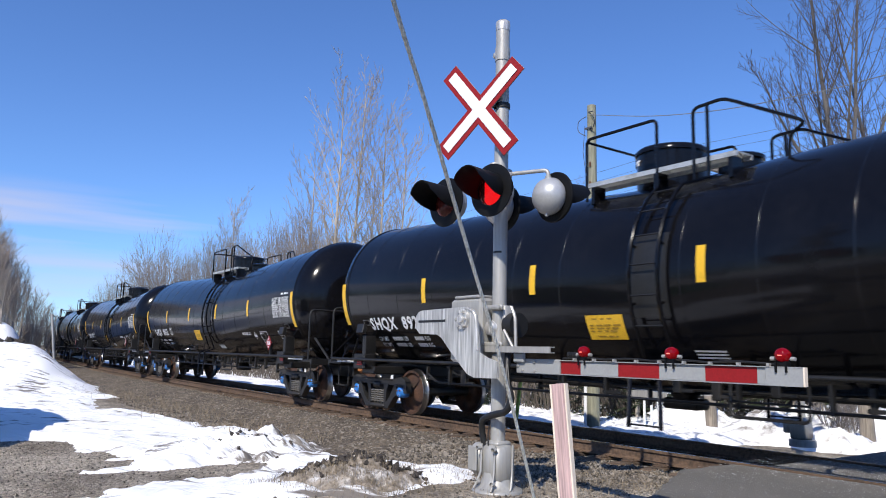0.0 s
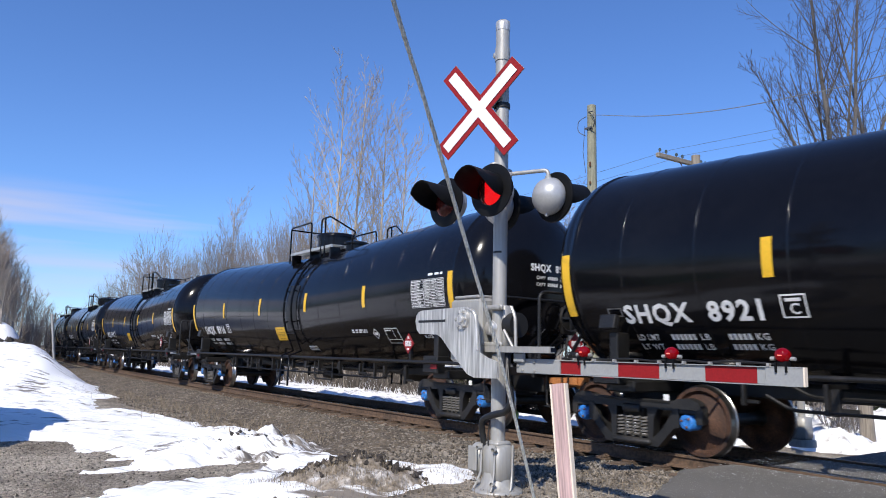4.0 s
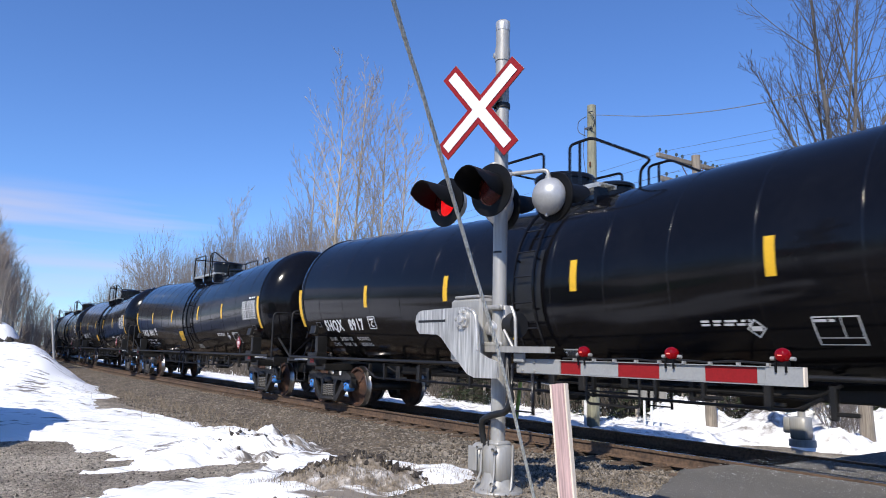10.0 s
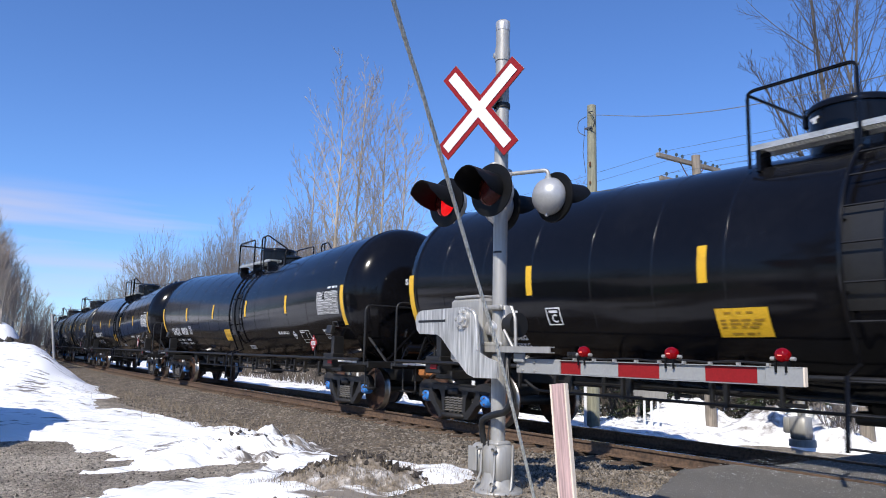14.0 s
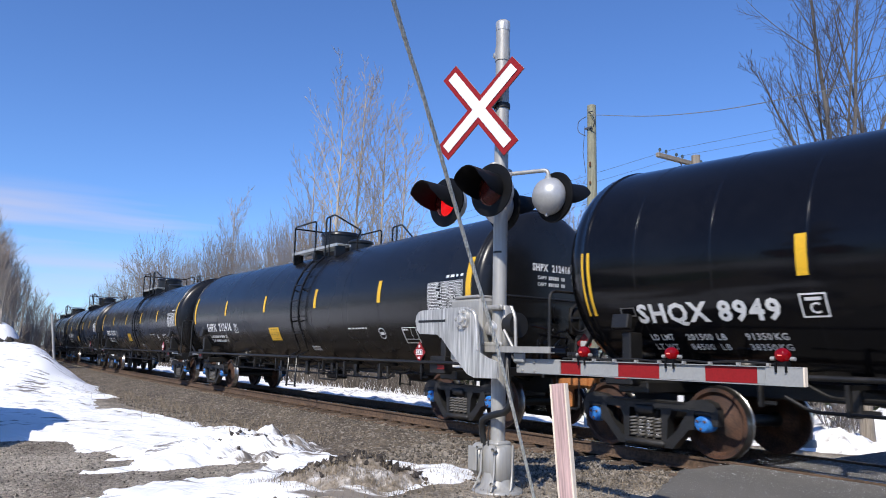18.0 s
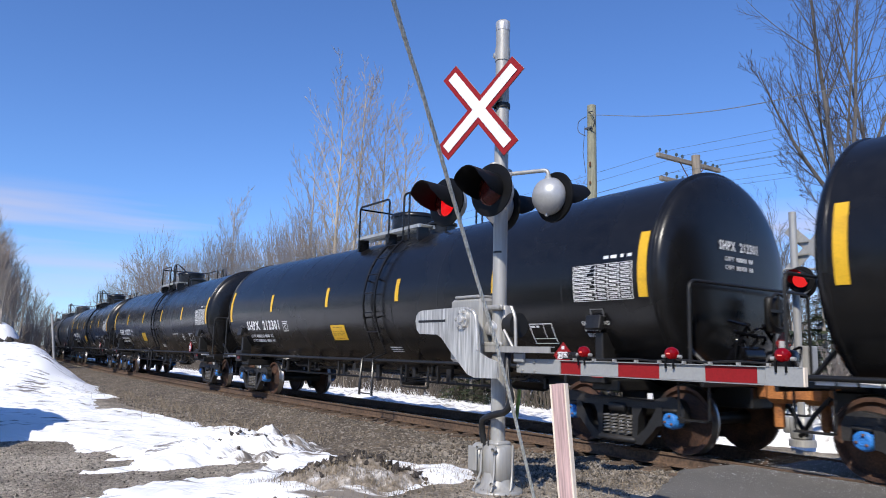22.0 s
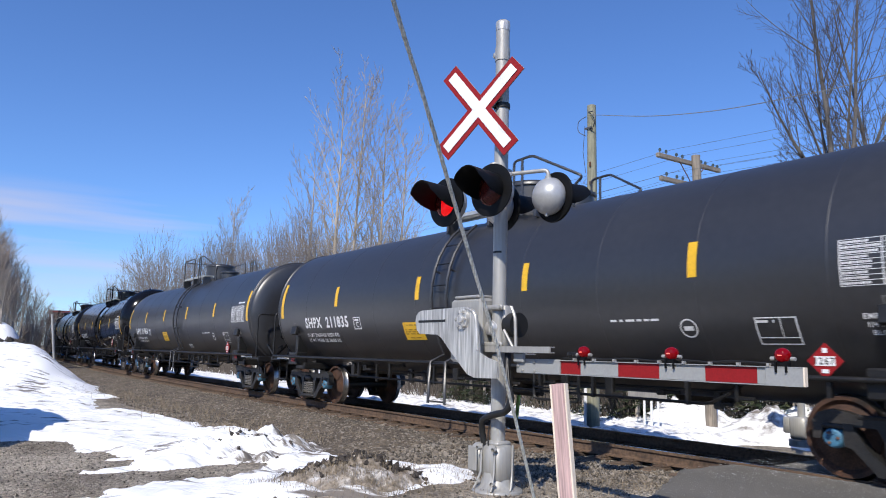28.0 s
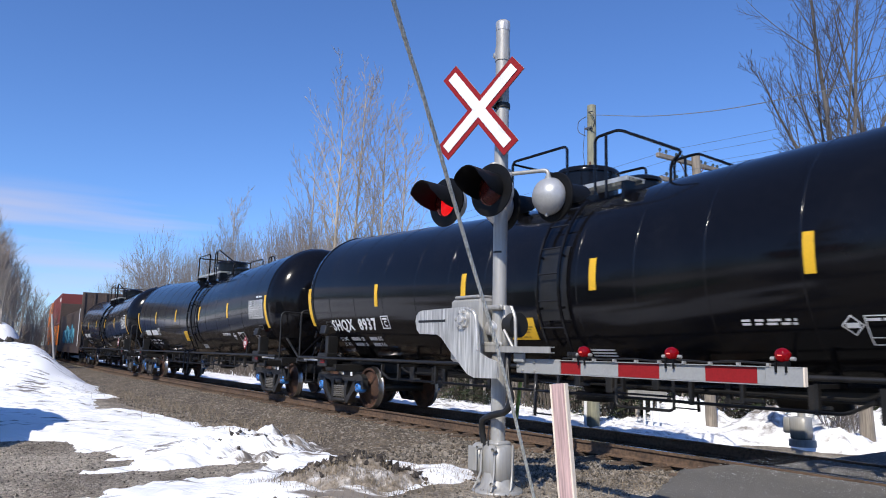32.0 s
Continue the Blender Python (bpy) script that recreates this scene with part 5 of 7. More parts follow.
def number_car(car, style, mark, number):
    """White lettering on the side and on the leading end; plain bars where it cannot be read."""
    st = STYLES[style]
    DIP[0] = st["dip"]
    if number:
        vs, fs, w = lettering(marking(mark, number), 0.235, 0.034)
        k = (NARROW.get(number, 2.02) if style == "ribbed" else NARROW.get(number, 2.30)) / w
        vs = [Vector((v.x * k, v.y, 0)) for v in vs]
        sh = Shape().add(*wrap_flat(vs, fs, (-4.77 - NARROW.get(number, 2.02)) if style == "ribbed" else START.get(number, -6.52), -21.3 if style == "ribbed" else -18.6, 0.007))
        vs, fs, w = lettering(marking(mark, number), 0.125, 0.034)
        k = 0.94 / w
    else:
        rng = random.Random(len(car.name))
        sh = Shape()
        sticker(sh, -6.72, -5.85, -13.0, -21.0)
        sticker(sh, -5.6, -4.62, -13.0, -21.0)
        vs, fs = [Vector(p + (0,)) for p in ((0, 0), (0.44, 0), (0.44, 0.12), (0, 0.12), (0.52, 0), (0.94, 0), (0.94, 0.12), (0.52, 0.12))], [(0, 1, 2, 3), (4, 5, 6, 7)]
        k = 1.0
    tagged(part("car_marking", sh, WHITE_PAINT, car, "white stencilled marking"), kind="stuff")
    end_vs, end_fs = vs, fs
    loads = LOADS.get(number)
    rng = random.Random(number + style)
    sh = Shape()
    for row, word in ((0, "LD LMT"), (1, "LT WT")):
        a = (-30.6 if st["bands"] else -27.0) - row * 5.2
        s0 = -6.80 if st["bands"] else -6.50
        first, pounds, second, kilos = (0.64, 1.08, 1.48, 1.84) if st["bands"] else (0.50, 0.92, 1.12, 1.52)
        texts = [(word, 0.08, 0.36), ("LB", pounds, 0.14), ("KG", kilos, 0.18)]
        if loads:
            texts += [(loads[row][0], first, 0.38), (loads[row][1], second, 0.33)]
        for text, u, wide in texts:
            vs, fs, w = lettering(text, 0.085, 0.02)
            sh.add(*wrap_flat([Vector((v.x * min(1.0, wide / w), v.y, 0)) for v in vs], fs, s0 + u, a))
        if not loads:
            for u, count in ((first, 6), (second, 5)):
                for i in range(count):
                    sticker(sh, s0 + u + i * 0.065, s0 + u + i * 0.065 + 0.045, a + 3.0, a, n=1)
    tagged(part("load_marking", sh, WHITE_PAINT, car), "lines of small white load figures", kind="stuff")
    e0, e1 = st["ends"]
    mid = TANK_Z + st["dip"] * e0

    def on_head(y, z):
        r = min(0.98, math.hypot(y, z - mid) / TANK_R)
        if st["bands"]:
            a = math.acos(r ** (1 / 0.8))
            return Vector((e0 + (e1 - e0) * math.sin(a) + 0.012, y, z))
        a = math.acos(min(0.999, r * TANK_R / (TANK_R - 0.03)) ** (1 / 0.7))
        return Vector((e0 + (e1 - e0) * math.sin(a) ** 0.9 + 0.012, y, z))

    sh = Shape()
    sh.add([on_head(-0.46 + v.x * k, 2.78 + v.y) for v in end_vs], end_fs)
    for i in range(2):
        y0, z0 = -0.34, 2.63 - 0.12 * i
        vs, fs, w = lettering("CAPY", 0.06, 0.02)
        sh.add([on_head(y0 + v.x * 0.9, z0 + v.y) for v in vs], fs)
        for j in range(8):
            if j != 5:
                u = y0 + 0.27 + j * 0.052
                sh.add([on_head(a, b) for a, b in ((u, z0), (u + 0.036, z0), (u + 0.036, z0 + 0.06), (u, z0 + 0.06))], [(0, 1, 2, 3)])
    tagged(part("end_marking", sh, WHITE_PAINT, car), "white stencilled marking on the tank end", kind="stuff")


# order of the train, leading cars first: kind, mark, number where it can be read
TRAIN = [("ribbed", "SHQX", ""), ("ribbed", "SHQX", "8924"), ("ribbed", "SHQX", "8922"), ("ribbed", "SHQX", "8921"), ("ribbed", "SHQX", "8916"), ("ribbed", "SHQX", "8918"),
         ("ribbed", "SHQX", "8900"), ("ribbed", "SHQX", "8917"), ("ribbed", "SHQX", "8891"), ("ribbed", "SHQX", "8905"), ("ribbed", "SHQX", "8920"),
         ("ribbed", "SHQX", "8949"), ("plain", "SHPX", "212416"), ("plain", "SHPX", "212322"), ("plain", "SHPX", "212301"), ("plain", "SHPX", "212272"),
         ("plain", "SHPX", "212271"), ("faded", "SHPX", "211835"), ("faded", "SHPX", "211856"), ("ribbed", "SHQX", "8937"), ("ribbed", "SHQX", ""), ("ribbed", "SHQX", "")]
MASTERS = {}
cars = []
for style, mark, number in TRAIN:
    if style not in MASTERS:
        MASTERS[style] = build_tank_car(style)
        car = None
    car = copy_thing(MASTERS[style], Matrix())
    cars.append((car, style, mark, number))
# how single cars differ: part, its usual station along the car, and how far it is moved
SHIFTED = [(2, "notice", -0.3, -0.5), (2, "stencil_box", -4.4, 0.13), (3, "reflective_stripe", 4.31, 0.12), (5, "notice", -0.3, -0.6), (6, "notice", -0.3, -0.5),
           (6, "reflective_stripe", -1.63, 0.22), (6, "stencil_box", -4.4, 0.13), (7, "reflective_stripe", 1.37, 0.17), (7, "reflective_stripe", 4.31, 0.26), (7, "emblem", 4.5, -0.28),
           (7, "reflective_stripe", -4.62, 0.1), (8, "reflective_stripe", 1.37, 0.37), (8, "reflective_stripe", -7.74, 0.3), (8, "notice", -0.3, -0.1),
           (9, "reflective_stripe", -4.62, 0.18), (9, "reflective_stripe", -1.63, 0.28), (9, "stencil_box", -4.4, 0.4), (9, "notice", -0.3, -0.64),
           (11, "reflective_stripe", 4.31, 0.15), (11, "reflective_stripe", -7.74, 0.16), (11, "reflective_stripe", -4.62, 0.17), (11, "emblem", 4.5, 0.13), (15, "notice", -0.9, -0.6),
           (14, "reflective_stripe", -1.5, 0.12), (17, "emblem", 4.6, -0.1), (17, "hazard_placard", 6.38, -0.12), (17, "reflective_stripe", -1.7, 0.26), (17, "reflective_stripe", -7.85, 0.15),
           (18, "stencil_box", -3.8, -0.26), (18, "reflective_stripe", 1.6, -0.15), (18, "emblem", 4.6, -0.2), (18, "ladder", -0.57, 0.95), (19, "reflective_stripe", 4.31, 0.16), (19, "emblem", 4.5, 0.25)]
for i, name, station, dx in SHIFTED:
    for o in cars[i][0].children:
        if o.name.startswith(name) and abs(sum(v.co.x for v in o.data.vertices) / len(o.data.vertices) - station) < 0.6:
            o.matrix_basis = Matrix.Translation((dx, 0, math.copysign(dx, dx * station) * STYLES[cars[i][1]]["dip"]))
for car, style, mark, number in cars:
    number_car(car, style, mark, number)
for m in MASTERS.values():
    for o in (*m.children_recursive, m):
        bpy.data.objects.remove(o)
# ---- crossing signal with gate ----
MAST = Vector((-5.40, -4.65, 0.0))
UPRIGHT = Matrix.Rotation(radians(-90), 4, "Y")   # turns a lathe's axis from x to z


def upright(x, y):
    return Matrix.Translation((x, y, 0)) @ UPRIGHT


def crossbuck_parts(owner, cx, cy, cz, turn, d1, d2, back=False):
    """Two crossed blades, red-edged white on the front, with bare metal backs."""
    m = Matrix.Translation((cx, cy, cz)) @ Matrix.Rotation(radians(turn), 4, "Z")
    for k, tilt in enumerate((d1, d2)):
        mm = m @ Matrix.Translation((0, -0.004 * k, 0)) @ Matrix.Rotation(radians(-tilt), 4, "Y")
        blade = part("crossbuck_blade", Shape().box(0, 0.004, 0, 1.22, 0.006, 0.215, None, 0), GALV, owner, "aluminium sign blade", at=mm)
        if not back:
            part("red_border", Shape().box(0, -0.002, 0, 1.216, 0.004, 0.211), RED_SHEET, blade, "red reflective border")
            part("white_panel", Shape().box(0, -0.009 - 0.001 * (1 - k), 0, 1.10, 0.003, 0.112), SIGN_WHITE, blade, "white reflective panel")
    return m


def flasher(owner, x, y, z, turn, lens, size=0.255, lit=False):
    """A flashing-light unit: round black background, hood, red lens and a domed housing behind; faces -y before turning."""
    m = Matrix.Translation((x, y, z)) @ Matrix.Rotation(radians(turn), 4, "Z") @ Matrix.Rotation(radians(-90), 4, "Z")
    disc = part("background_disc", Shape().lathe([(0.024, 0.145), (0.0, 0.145), (0.0, size - 0.006), (0.008, size), (0.02, size), (0.024, size - 0.02), (0.024, 0.145)], 36, m).lathe([(-0.025, 0.150), (-0.025, 0.176)], 28, m), SIGNAL_BLACK, owner, "round black signal background")
    hood = Shape()
    rows = []
    for i in range(7):
        t = i / 6
        r = 0.158 + 0.01 * t
        span = 118 - 50 * t ** 2
        rows.append([(0.02 + 0.34 * t, r, a) for a in np.linspace(-span, span, 17)])
    vs, outer = [], []
    for row in rows:
        for dx, r, a in row:
            vs.append(m @ Vector((dx, r * math.sin(radians(a)), r * math.cos(radians(a)))))
            outer.append(m @ Vector((dx, (r + 0.006) * math.sin(radians(a)), (r + 0.006) * math.cos(radians(a)))))
    fs = [(i * 17 + j, (i + 1) * 17 + j, (i + 1) * 17 + j + 1, i * 17 + j + 1) for i in range(6) for j in range(16)]
    n = len(vs)
    hood.add(vs + outer, fs + [tuple(q + n for q in reversed(f)) for f in fs] + [(6 * 17 + j, 6 * 17 + j + 1, n + 6 * 17 + j + 1, n + 6 * 17 + j)[::-1] for j in range(16)], True)
    part("hood", hood, SIGNAL_BLACK, disc, "black sheet-metal hood")
    part("lens", Shape().lathe([(0.028, 0.15), (0.045, 0.13), (0.056, 0.09), (0.062, 0.045), (0.064, 0.001)], 28, m), lens, disc, "round red signal lens")
    shell = Shape().lathe([(-0.005, 0.17), (-0.04, 0.186), (-0.09, 0.18), (-0.14, 0.155), (-0.185, 0.105), (-0.21, 0.05), (-0.217, 0.001)], 28, m)
    housing = part("housing", shell, SILVER, disc, "silver domed lamp housing")
    part("housing_hinge", Shape().box(0, 0, 0, 0.05, 0.06, 0.05, m @ Matrix.Translation((-0.08, 0.15, 0.02)), 0.008).box(0, 0, 0, 0.03, 0.03, 0.06, m @ Matrix.Translation((-0.09, 0, -0.175)), 0.006), ALU, disc)
    if not lit:
        return None
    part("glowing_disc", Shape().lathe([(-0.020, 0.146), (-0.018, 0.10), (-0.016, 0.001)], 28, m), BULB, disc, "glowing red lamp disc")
    # two added vanes slide over the steadily glowing disc to make it flash
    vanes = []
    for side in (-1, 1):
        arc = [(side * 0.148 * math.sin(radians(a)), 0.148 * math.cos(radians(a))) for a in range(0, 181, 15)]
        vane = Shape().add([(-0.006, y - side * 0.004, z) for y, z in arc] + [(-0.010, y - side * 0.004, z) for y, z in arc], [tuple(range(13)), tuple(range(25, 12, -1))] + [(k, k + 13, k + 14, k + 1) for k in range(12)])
        vanes.append((part("shutter_vane", vane, SIGNAL_BLACK, disc, "black sliding vane added to flash the lamp", at=m), m, side))
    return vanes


def signal_mast(at):
    sig = thing("crossing_signal", "galvanised railway crossing signal mast with crossbuck and flashing lights", "crossing signal", at=Matrix.Translation(at))
    part("mast", Shape().lathe([(0.25, 0.071), (4.60, 0.071)], 28, UPRIGHT), GALV, sig, "galvanised steel pipe mast")
    part("mast_cap", Shape().lathe([(4.60, 0.074), (4.66, 0.076), (4.70, 0.072), (4.715, 0.05), (4.72, 0.001)], 28, UPRIGHT), ALU, sig)
    part("mast_band", Shape().lathe([(4.27, 0.0715), (4.27, 0.078), (4.41, 0.078), (4.41, 0.0715)], 28, UPRIGHT).box(-0.09, -0.02, 4.36, 0.05, 0.04, 0.06, None, 0.01), GALV, sig)
    part("mast_joint", Shape().lathe([(2.26, 0.0725), (2.28, 0.0725)], 28, UPRIGHT, arc=(-60, 60)), RUBBER, sig)
    base = Shape().lathe([(-0.12, 0.245), (-0.012, 0.245), (0.004, 0.235), (0.012, 0.20), (0.05, 0.165), (0.12, 0.14), (0.16, 0.135)], 28, UPRIGHT)
    base.box(0.01, 0, 0.24, 0.27, 0.25, 0.36, None, 0.045).box(0.01, 0, 0.425, 0.19, 0.19, 0.05, None, 0.02).box(-0.21, -0.03, 0.26, 0.18, 0.22, 0.30, None, 0.05)
    part("base_cover", Shape().box(-0.20, -0.148, 0.27, 0.13, 0.016, 0.23, None, 0.007), GALV, sig)
    for x, y in ((0.105, -0.125), (-0.075, -0.135), (0.15, 0.06)):
        part("base_rib", Shape().tube([(x, y, 0.42), (x, y - 0.008, 0.16), (x * 1.25, y - 0.05, 0.05), (x * 1.35, y - 0.075, 0.01)], 0.012, 8), GALV, sig)
    part("cast_base", base, GALV, sig, "cast aluminium junction box base")
    for x, y, z in ((-0.08, -0.17, 0.38), (0.12, -0.15, 0.38), (-0.08, -0.18, 0.07), (0.13, -0.17, 0.07)):
        part("base_bolt", Shape().lathe([(-0.02, 0.022), (0.02, 0.022), (0.02, 0.001)], 6, Matrix.Translation((x, y, z)) @ Matrix.Rotation(radians(90), 4, "Z")), GALV, sig)
    crossbuck_parts(sig, -0.145, -0.18, 3.755, 17, 41.5, -50.5)
    part("crossbuck_clamp", Shape().lathe([(3.76, 0.074), (3.76, 0.084), (3.81, 0.084), (3.81, 0.074)], 24, UPRIGHT).box(-0.06, -0.10, 3.785, 0.14, 0.05, 0.05, Matrix.Rotation(radians(17), 4, "Z"), 0.01).tube([(-0.18, -0.185, 3.62), (-0.10, -0.17, 3.78), (0.0, -0.08, 3.80)], 0.008, 6), RUBBER, sig)
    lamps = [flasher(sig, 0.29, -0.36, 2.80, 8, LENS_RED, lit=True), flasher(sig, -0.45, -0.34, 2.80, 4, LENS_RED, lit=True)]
    flasher(sig, 0.47, 0.27, 2.80, 180, LENS_DIM, 0.25)
    flasher(sig, -0.27, 0.27, 2.80, 180, LENS_DIM, 0.25)
    arm = Shape().tube(arc_path([(-0.46, -0.20, 2.86), (-0.46, -0.20, 3.04), (0.0, -0.02, 3.06), (0.47, 0.20, 3.06), (0.47, 0.20, 2.90)], 0.05), 0.021, 8).box(0, -0.02, 3.07, 0.17, 0.22, 0.11, None, 0.02).lathe([(-0.04, 0.05), (0.04, 0.06), (0.06, 0.05), (0.07, 0.001)], 14, Matrix.Translation((-0.03, -0.06, 3.12)) @ UPRIGHT)
    arm.tube([(0.29, -0.2, 2.86), (0.20, -0.05, 3.03), (0.0, 0.0, 3.06)], 0.018, 8).tube([(-0.27, 0.16, 2.86), (-0.2, 0.05, 3.03), (0, 0, 3.06)], 0.018, 8).tube([(0.47, 0.20, 2.92), (0.47, 0.20, 3.0)], 0.03, 8)
    part("lamp_crossarm", arm, GALV, sig, "galvanised pipe crossarm")
    return lamps


LAMPS = signal_mast(MAST)


def gate():
    g = thing("crossing_gate", "lowered crossing gate with red and white striped arm and red lamps", "crossing gate", at=Matrix.Translation(MAST))
    # mechanism box clamped to the mast
    part("mechanism_box", Shape().box(-0.36, 0.0, 1.50, 0.50, 0.30, 0.64, None, 0.03).box(-0.34, -0.02, 1.835, 0.40, 0.26, 0.03, None, 0.01), GALV, g, "galvanised gate mechanism box")
    outline = [(-1.08, 1.60), (-1.065, 1.66), (-1.02, 1.70), (-0.96, 1.712), (-0.20, 1.725), (-0.10, 1.695), (-0.04, 1.635), (-0.015, 1.495), (0.01, 1.28), (0.12, 1.235), (0.27, 1.20), (0.29, 1.045), (-0.06, 1.04), (-0.17, 1.07), (-0.44, 1.28), (-0.60, 1.42), (-0.68, 1.455), (-1.0, 1.465), (-1.055, 1.51)]
    sup = part("counterweight_plate", Shape().disc_prism(outline, 0.02, Matrix.Translation((0, -0.24, 0))), ALU, g, "scratched aluminium counterweight arm")
    part("slot", Shape().box(-0.78, -0.262, 1.595, 0.48, 0.004, 0.024), RUBBER, sup)
    part("plate_rib", Shape().tube(arc_path([(-0.22, -0.262, 1.715), (-0.06, -0.262, 1.67), (-0.03, -0.262, 1.48), (-0.02, -0.262, 1.30)], 0.06), 0.010, 6), ALU, sup)
    hub = Shape().lathe([(0.255, 0.10), (0.285, 0.095), (0.285, 0.04), (0.31, 0.035), (0.31, 0.001)], 20, Matrix.Translation((-0.25, 0, 1.60)) @ Matrix.Rotation(radians(-90), 4, "Z"))
    part("hub", hub, ALU, sup, "bolted hub")
    for k in range(6):
        a = radians(60 * k)
        part("hub_bolt", Shape().lathe([(0.28, 0.014), (0.30, 0.014), (0.30, 0.001)], 6, Matrix.Translation((-0.25 + 0.075 * math.cos(a), 0, 1.60 + 0.075 * math.sin(a))) @ Matrix.Rotation(radians(-90), 4, "Z")), GALV, sup)
    part("pivot_boss", Shape().lathe([(0.10, 0.08), (0.22, 0.07), (0.24, 0.05), (0.24, 0.001)], 18, Matrix.Translation((-0.03, 0.12, 1.52)) @ Matrix.Rotation(radians(-90), 4, "Z")), ALU, g)
    for z in (1.36, 1.72):
        part("mast_clamp", Shape().lathe([(z - 0.025, 0.072), (z - 0.025, 0.085), (z + 0.025, 0.085), (z + 0.025, 0.072)], 20, UPRIGHT).box(0, -0.09, z, 0.30, 0.03, 0.05, None, 0.008).tube([(-0.12, -0.12, z), (-0.12, -0.08, z)], 0.02, 8).tube([(0.12, -0.12, z), (0.12, -0.08, z)], 0.02, 8), GALV, g, "bolted pipe clamp")
    side = Shape().lathe([(-0.06, 0.001), (-0.06, 0.12), (0.06, 0.12), (0.06, 0.001)], 20, Matrix.Translation((0.16, 0.06, 1.55)))
    part("buffer_cylinder", side, RUBBER, g, "round black damper")
    part("side_bracket", Shape().box(0.10, 0.02, 1.54, 0.05, 0.12, 0.40, None, 0.01).tube(arc_path([(0.24, -0.06, 1.72), (0.30, -0.06, 1.62), (0.31, -0.06, 1.30)], 0.08), 0.016, 6).tube([(0.14, -0.06, 1.5), (0.30, -0.06, 1.30)], 0.014, 6), GALV, g)
    part("channel_bar", Shape().box(0.31, -0.10, 1.315, 0.99, 0.012, 0.055).box(0.31, -0.07, 1.34, 0.99, 0.05, 0.008).box(0.31, -0.07, 1.29, 0.99, 0.05, 0.008), GALV, g, "galvanised channel bar")
    part("arm_adapter", Shape().box(0.55, 0.0, 1.165, 0.56, 0.03, 0.135, None, 0.006).box(0.33, -0.03, 1.24, 0.14, 0.04, 0.09, None, 0.01), ARM_GREY, g, "galvanised arm adapter")
    for x, z in ((0.36, 1.205), (0.36, 1.125), (0.52, 1.205), (0.52, 1.125), (0.30, 1.165)):
        part("adapter_bolt", Shape().lathe([(0.014, 0.014), (0.028, 0.014), (0.03, 0.010), (0.03, 0.001)], 6, Matrix.Translation((x, 0, z)) @ Matrix.Rotation(radians(-90), 4, "Z")), GALV, g)
    # striped arm
    arm = part("gate_arm", Shape().box(1.83, 0.03, 1.165, 2.32, 0.035, 0.115, None, 0.004), ARM_GREY, g, "aluminium gate arm")
    x = 0.83
    lengths = [(0.23, RED_SHEET), (0.41, ARM_GREY), (0.40, RED_SHEET), (0.40, ARM_GREY), (0.40, RED_SHEET), (0.33, ARM_GREY)]
    for w, mat in lengths:
        part("stripe", Shape().box(x + w / 2, 0.0105, 1.165, w - 0.003, 0.003, 0.109), mat, arm, "red reflective stripe" if mat is RED_SHEET else "grey-white reflective stripe")
        x += w
    part("arm_edge", Shape().box(1.83, 0.010, 1.2255, 2.32, 0.036, 0.006).box(1.83, 0.010, 1.1045, 2.32, 0.036, 0.006), ARM_GREY, arm)
    part("arm_tip", Shape().box(2.865, 0.01, 1.165, 0.26, 0.03, 0.122, None, 0.004), ARM_GREY, arm, "grey sleeve at the tip")
    part("tip_edge", Shape().box(3.0, 0.01, 1.165, 0.012, 0.036, 0.124), STAKE_EDGE, arm)
    for lx in (1.09, 1.98, 2.85):
        lamp = part("gate_lamp", Shape().lathe([(-0.05, 0.001), (-0.047, 0.025), (-0.035, 0.041), (0.0, 0.049), (0.035, 0.041), (0.047, 0.025), (0.05, 0.001)], 20, Matrix.Translation((lx, 0.02, 1.305)) @ Matrix.Rotation(radians(90), 4, "Z")), LAMP_RED, g, "red lens lamp")
        # a small glowing bar on the lens front paints its glint
        part("lamp_filament", Shape().box(lx + 0.004, -0.0305, 1.302, 0.028, 0.004, 0.006), LENS_GLINT, lamp, "glowing bar painted as a glint on the lens")
        part("lamp_bracket", Shape().box(lx, 0.025, 1.245, 0.075, 0.06, 0.04, None, 0.006).box(lx - 0.035, -0.012, 1.225, 0.012, 0.012, 0.07).box(lx + 0.035, -0.012, 1.225, 0.012, 0.012, 0.07), SIGNAL_BLACK, lamp)
        part("lamp_screw", Shape().lathe([(-0.085, 0.001), (-0.085, 0.014), (-0.055, 0.014)], 8, Matrix.Translation((lx, 0.02, 1.28))).lathe([(0.055, 0.014), (0.085, 0.014), (0.085, 0.001)], 8, Matrix.Translation((lx, 0.02, 1.28))), GALV, lamp)
    pts = [(0.84 + 0.055 * i, 0.02 + 0.006 * math.sin(i * 1.3), 1.243 + 0.012 * abs(math.sin(i * 0.36))) for i in range(37)]
    part("lamp_cable", Shape().tube(pts, 0.008, 6), RUBBER, g, "black lamp cable")
    for k in range(9):
        part("cable_clip", Shape().box(1.0 + 0.22 * k, 0.0, 1.238, 0.02, 0.03, 0.022), GALV, g)
    coil_pts = [(0.90 + 0.10 * i / 30, 0.03 + 0.022 * math.cos(i * 1.05), 1.275 + 0.025 * math.sin(i * 1.05)) for i in range(31)]
    part("cable_coil", Shape().tube(coil_pts, 0.007, 5), RUBBER, g)
    hose = [(0.16, -0.02, 1.28), (0.20, -0.08, 1.05), (0.33, -0.12, 0.86), (0.28, -0.14, 0.74), (0.08, -0.14, 0.70), (-0.10, -0.12, 0.64), (-0.12, -0.10, 0.52), (-0.10, -0.08, 0.40)]
    smooth = arc_path(hose, 0.12, 5)
